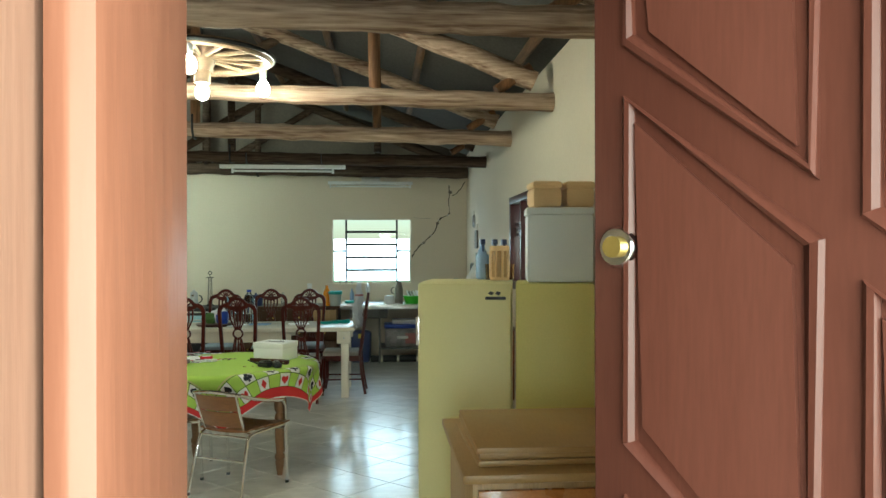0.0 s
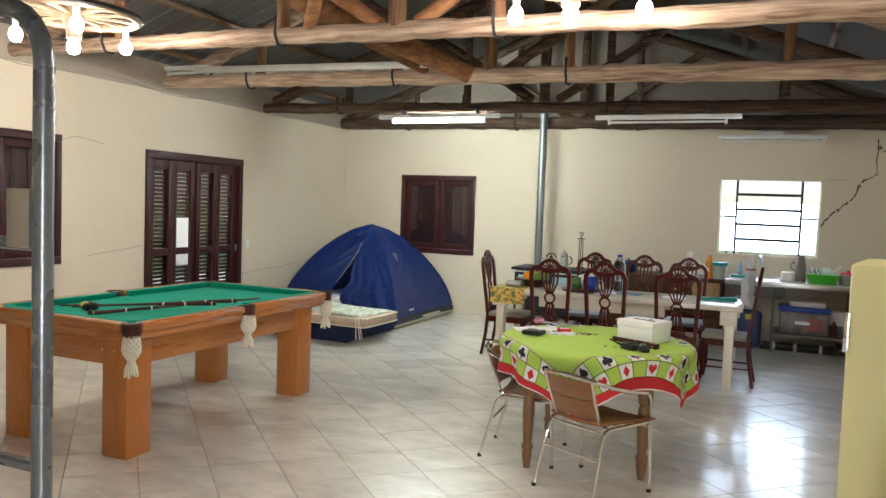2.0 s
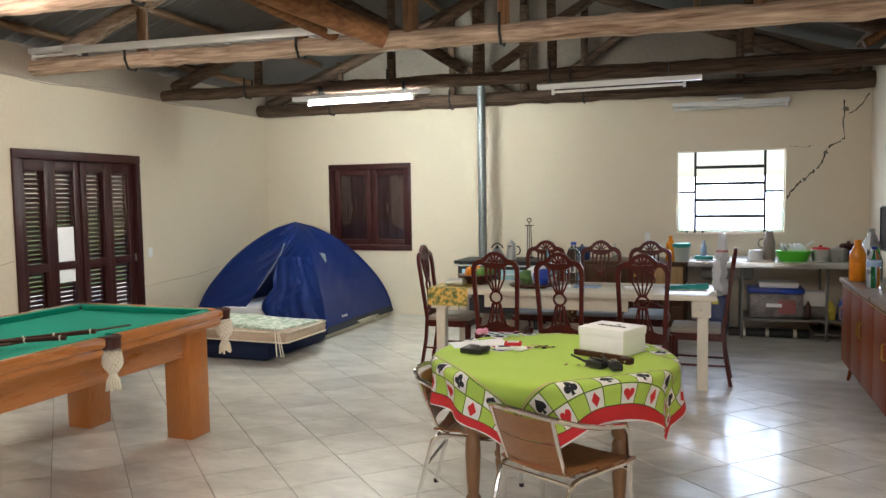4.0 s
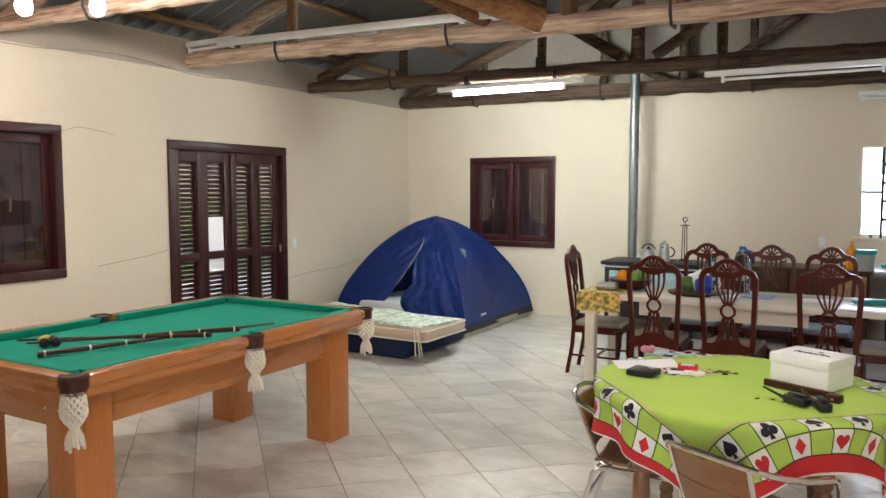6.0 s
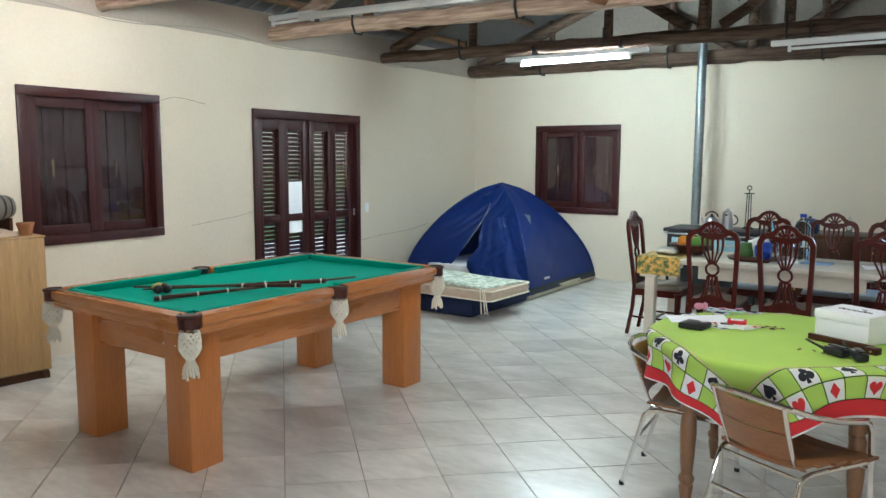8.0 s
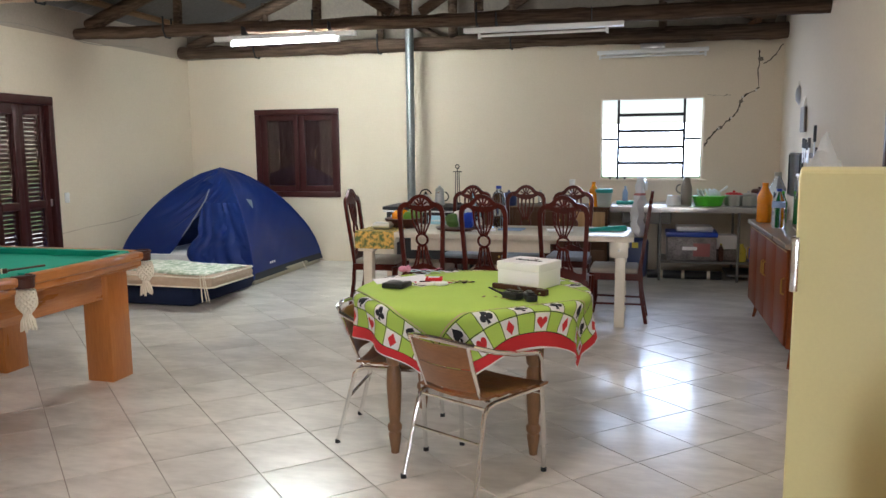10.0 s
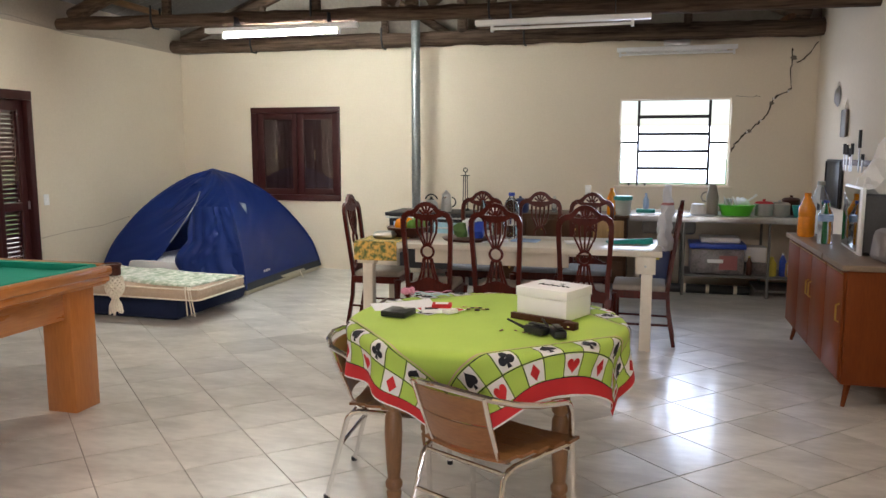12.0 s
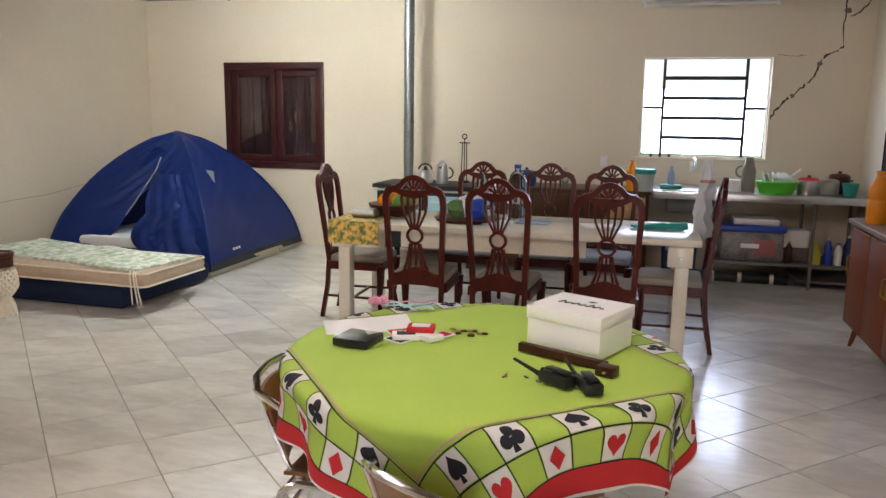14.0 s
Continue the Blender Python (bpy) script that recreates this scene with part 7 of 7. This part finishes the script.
tw = thing("green_cloth", (2.86, 11.02, DZ), "rumpled teal-green cloth on the table", "cloth", "", 12)
bm = bmesh.new()
g = [[bm.verts.new((-0.18 + 0.36 * i / 14, -0.05 + 0.10 * j / 6, 0.006 + 0.045 * max(0, math.sin(j / 6 * math.pi)) * (0.5 + 0.5 * i / 14) + 0.01 * noise.noise(Vector((i * 0.6, j, 0))))) for j in range(7)] for i in range(15)]
for i in range(14):
    for j in range(6):
        bm.faces.new((g[i][j], g[i + 1][j], g[i + 1][j + 1], g[i][j + 1]))
part("cloth", bm, TEAL, tw, smooth=1.2)
dk = thing("dark_pot", (1.60, 13.30, 0.83), "dark blue enamel pot with a lid", "pot")
part("body", lathed([(0.09, 0), (0.10, 0.02), (0.10, 0.12), (0.07, 0.15), (0.015, 0.165), (0.015, 0.185)], 20), NAVY, dk)
gbt = thing("glass_bottle", (1.98, 13.35, 0.83), "small clear glass bottle", "bottle")
part("body", lathed([(0.03, 0), (0.032, 0.1), (0.014, 0.15), (0.014, 0.19)], 14), PETCLEAR, gbt)
wj = thing("water_jug", (1.86, 11.22, DZ), "large clear blue-tinted plastic water jug", "jug")
part("body", lathed([(0.066, 0), (0.07, 0.012), (0.07, 0.10), (0.066, 0.11), (0.07, 0.12), (0.07, 0.26), (0.05, 0.32), (0.024, 0.345), (0.024, 0.365)], 22), PETCLEAR, wj)
part("cap", lathed([(0.027, 0.362), (0.027, 0.39)], 14), BLUEPL, wj)
cb = thing("clear_bag", (1.62, 11.16, DZ), "knotted clear plastic bag of groceries", "plastic bag")
bm = bmesh.new()
bmesh.ops.create_icosphere(bm, subdivisions=3, radius=0.10)
for v in bm.verts:
    v.co.z = max(-0.085, v.co.z) + 0.085
    v.co.z *= 1.0 + 0.8 * max(0.0, 1 - math.hypot(v.co.x, v.co.y) / 0.06)
    v.co += Vector((v.co.x, v.co.y, 0)).normalized() * 0.03 * noise.noise(v.co * 18)
part("bag", bm, PETCLEAR, cb, smooth=0.4)
hb = thing("draped_bag", (3.15, 11.06, 0), "thin white plastic bag with red print over the end chair", "plastic bag")
BAGFILM = surf("thin_white_film", (0.78, 0.78, 0.80), (0.68, 0.68, 0.71), 0.35, 9, 60, 0.1)
let_through(BAGFILM, (0.8, 0.8, 0.82), 0.5)


def bag_film(z0, z1, rows, out):
    bm = bmesh.new()
    ring = []
    for j in range(rows + 1):
        z = z0 + (z1 - z0) * j / rows
        f = (z - 0.74) / 0.52
        r = 0.085 * (1 - 0.35 * f) if f < 0.62 else 0.066 * max(0.05, 1 - (f - 0.62) / 0.38)
        ring.append([bm.verts.new(((r + out) * (0.62 + 0.25 * math.sin(3 * t + 2)) * math.cos(t) + 0.05 * noise.noise(Vector((z * 11, math.cos(t) * 1.5, math.sin(t) * 1.5))) - 0.03 * (1 - f), (r + out) * (1.25 + 0.2 * math.sin(5 * t + z * 14)) * math.sin(t), z)) for t in [2 * math.pi * i / 22 for i in range(22)]])
    for A, B in zip(ring, ring[1:]):
        for i in range(22):
            bm.faces.new((A[i], A[(i + 1) % 22], B[(i + 1) % 22], B[i]))
    return bm


part("bag", bag_film(0.74, 1.26, 26, 0.0), BAGFILM, hb, smooth=1.0)
part("red_print", bag_film(1.10, 1.12, 3, 0.002), surf("faded_red_print", (0.55, 0.22, 0.22), None, 0.5), hb, "faded red print")

# small jars on the kitchen window sill
for i in range(3):
    sj = thing("sill_jar", (2.78 + 0.09 * i, Y1 - 0.005 + 0.015, WIN_K[2] - 0.003), "tiny dark jar on the window sill", "jar", "jars on the sill")
    part("body", lathed([(0.012, 0), (0.014, 0.03), (0.008, 0.04)], 10), BLACK, sj)

# ---- outside ----


def tree(at, h, r, seed, n=1500):
    t = thing("tree", at, "leafy green garden tree", "tree", "garden trees")
    rr = random.Random(seed)
    bm = tubed([(0, 0, 0), (0.05, 0.02, h * 0.35), (-0.03, 0.06, h * 0.6), (0.02, 0, h * 0.85)], [0.13, 0.10, 0.07, 0.03], 9)
    for i in range(6):
        a = rr.uniform(0, 6.28)
        tube(bm, [(0, 0, h * (0.4 + 0.07 * i)), (r * 0.35 * math.cos(a), r * 0.35 * math.sin(a), h * (0.52 + 0.06 * i)), (r * 0.75 * math.cos(a), r * 0.75 * math.sin(a), h * (0.6 + 0.06 * i))], [0.05, 0.035, 0.012], 6)
    part("trunk", bm, BARK, t)
    bm = bmesh.new()
    clumps = [(rr.gauss(0, r * 0.45), rr.gauss(0, r * 0.45), h * rr.uniform(0.45, 1.0)) for _ in range(26)]
    for i in range(n):
        c = clumps[i % len(clumps)]
        p = Vector((c[0] + rr.gauss(0, r * 0.16), c[1] + rr.gauss(0, r * 0.16), c[2] + rr.gauss(0, r * 0.14)))
        m = Matrix.LocRotScale(p, Euler((rr.uniform(0, 6), rr.uniform(0, 6), rr.uniform(0, 6))), None)
        s = rr.uniform(0.06, 0.12)
        bm.faces.new([bm.verts.new(m @ Vector(v)) for v in ((-s, 0, 0), (0, -s * 0.45, 0.01), (s, 0, 0), (0, s * 0.45, 0.01))])
    part("crown", bm, LEAF, t, smooth=0)


for k, (x, y, h, r) in enumerate(((11.0, 12.0, 5.5, 2.4), (10.0, 17.5, 5.0, 2.2), (-9.5, 12.0, 5.5, 2.5))):
    tree((x, y, -0.15), h, r, k + 1)

# ---- floor tiles, laid on the diagonal ----
TILE_DX, TILE_DY, GAP = 0.2888, 0.2725, 0.0032   # half diagonals and half joint
TILE_X, TILE_Y = 1.148, 7.560


def clip_poly(poly, axis, lim, keep_less):
    out = []
    for a, b in zip(poly, poly[1:] + poly[:1]):
        ia, ib = (a[axis] <= lim) == keep_less, (b[axis] <= lim) == keep_less
        if ia:
            out.append(a)
        if ia != ib:
            f = (lim - a[axis]) / (b[axis] - a[axis])
            out.append(tuple(a[q] + (b[q] - a[q]) * f for q in (0, 1)))
    return out


def tile_mesh(poly):
    bm = bmesh.new()
    c = (sum(p[0] for p in poly) / len(poly), sum(p[1] for p in poly) / len(poly))
    low = [bm.verts.new((*p, -0.008)) for p in poly]
    mid = [bm.verts.new((*p, -0.0012)) for p in poly]
    top = [bm.verts.new((p[0] + (c[0] - p[0]) * 0.008, p[1] + (c[1] - p[1]) * 0.008, 0.0)) for p in poly]
    n = len(poly)
    for i in range(n):
        j = (i + 1) % n
        bm.faces.new((low[i], low[j], mid[j], mid[i]))
        bm.faces.new((mid[i], mid[j], top[j], top[i]))
    bm.faces.new(top)
    return bm


h, k = TILE_DX - GAP, TILE_DY - GAP
whole = mesh_from("tile", tile_mesh([(h, 0), (0, k), (-h, 0), (0, -k)]), TILE)
rest = bmesh.new()
count = 0
centres = []
for i in range(-20, 30):
    for j in range(-30, 30):
        if (i + j) % 2 == 0:
            continue
        x, y = TILE_X + i * TILE_DX, TILE_Y + j * TILE_DY
        if X0 - h < x < X1 + h and Y0 - h < y < Y1 + h:
            centres.append((x, y))
centres.sort(key=lambda p: abs(p[0] - 1.0) * 0.9 + abs(p[1] - 8.2))
for x, y in centres:
    poly = [(x + h, y), (x, y + k), (x - h, y), (x, y - k)]
    inside = X0 + h < x < X1 - h and Y0 + h < y < Y1 - h
    if inside and count < 300:
        t = new("tile", whole)
        t.parent = slab
        t.matrix_basis = pose(x, y, 0)
        count += 1
        continue
    for axis, lim, less in ((0, X0, False), (0, X1, True), (1, Y0, False), (1, Y1, True)):
        poly = clip_poly(poly, axis, lim, less) if poly else poly
    if len(poly) >= 3:
        one = tile_mesh(poly)
        me = bpy.data.meshes.new("tmp")
        one.to_mesh(me)
        one.free()
        rest.from_mesh(me)
        bpy.data.meshes.remove(me)
other = part("tiles", rest, TILE, slab, smooth=0)
tagged(other, kind="stuff")
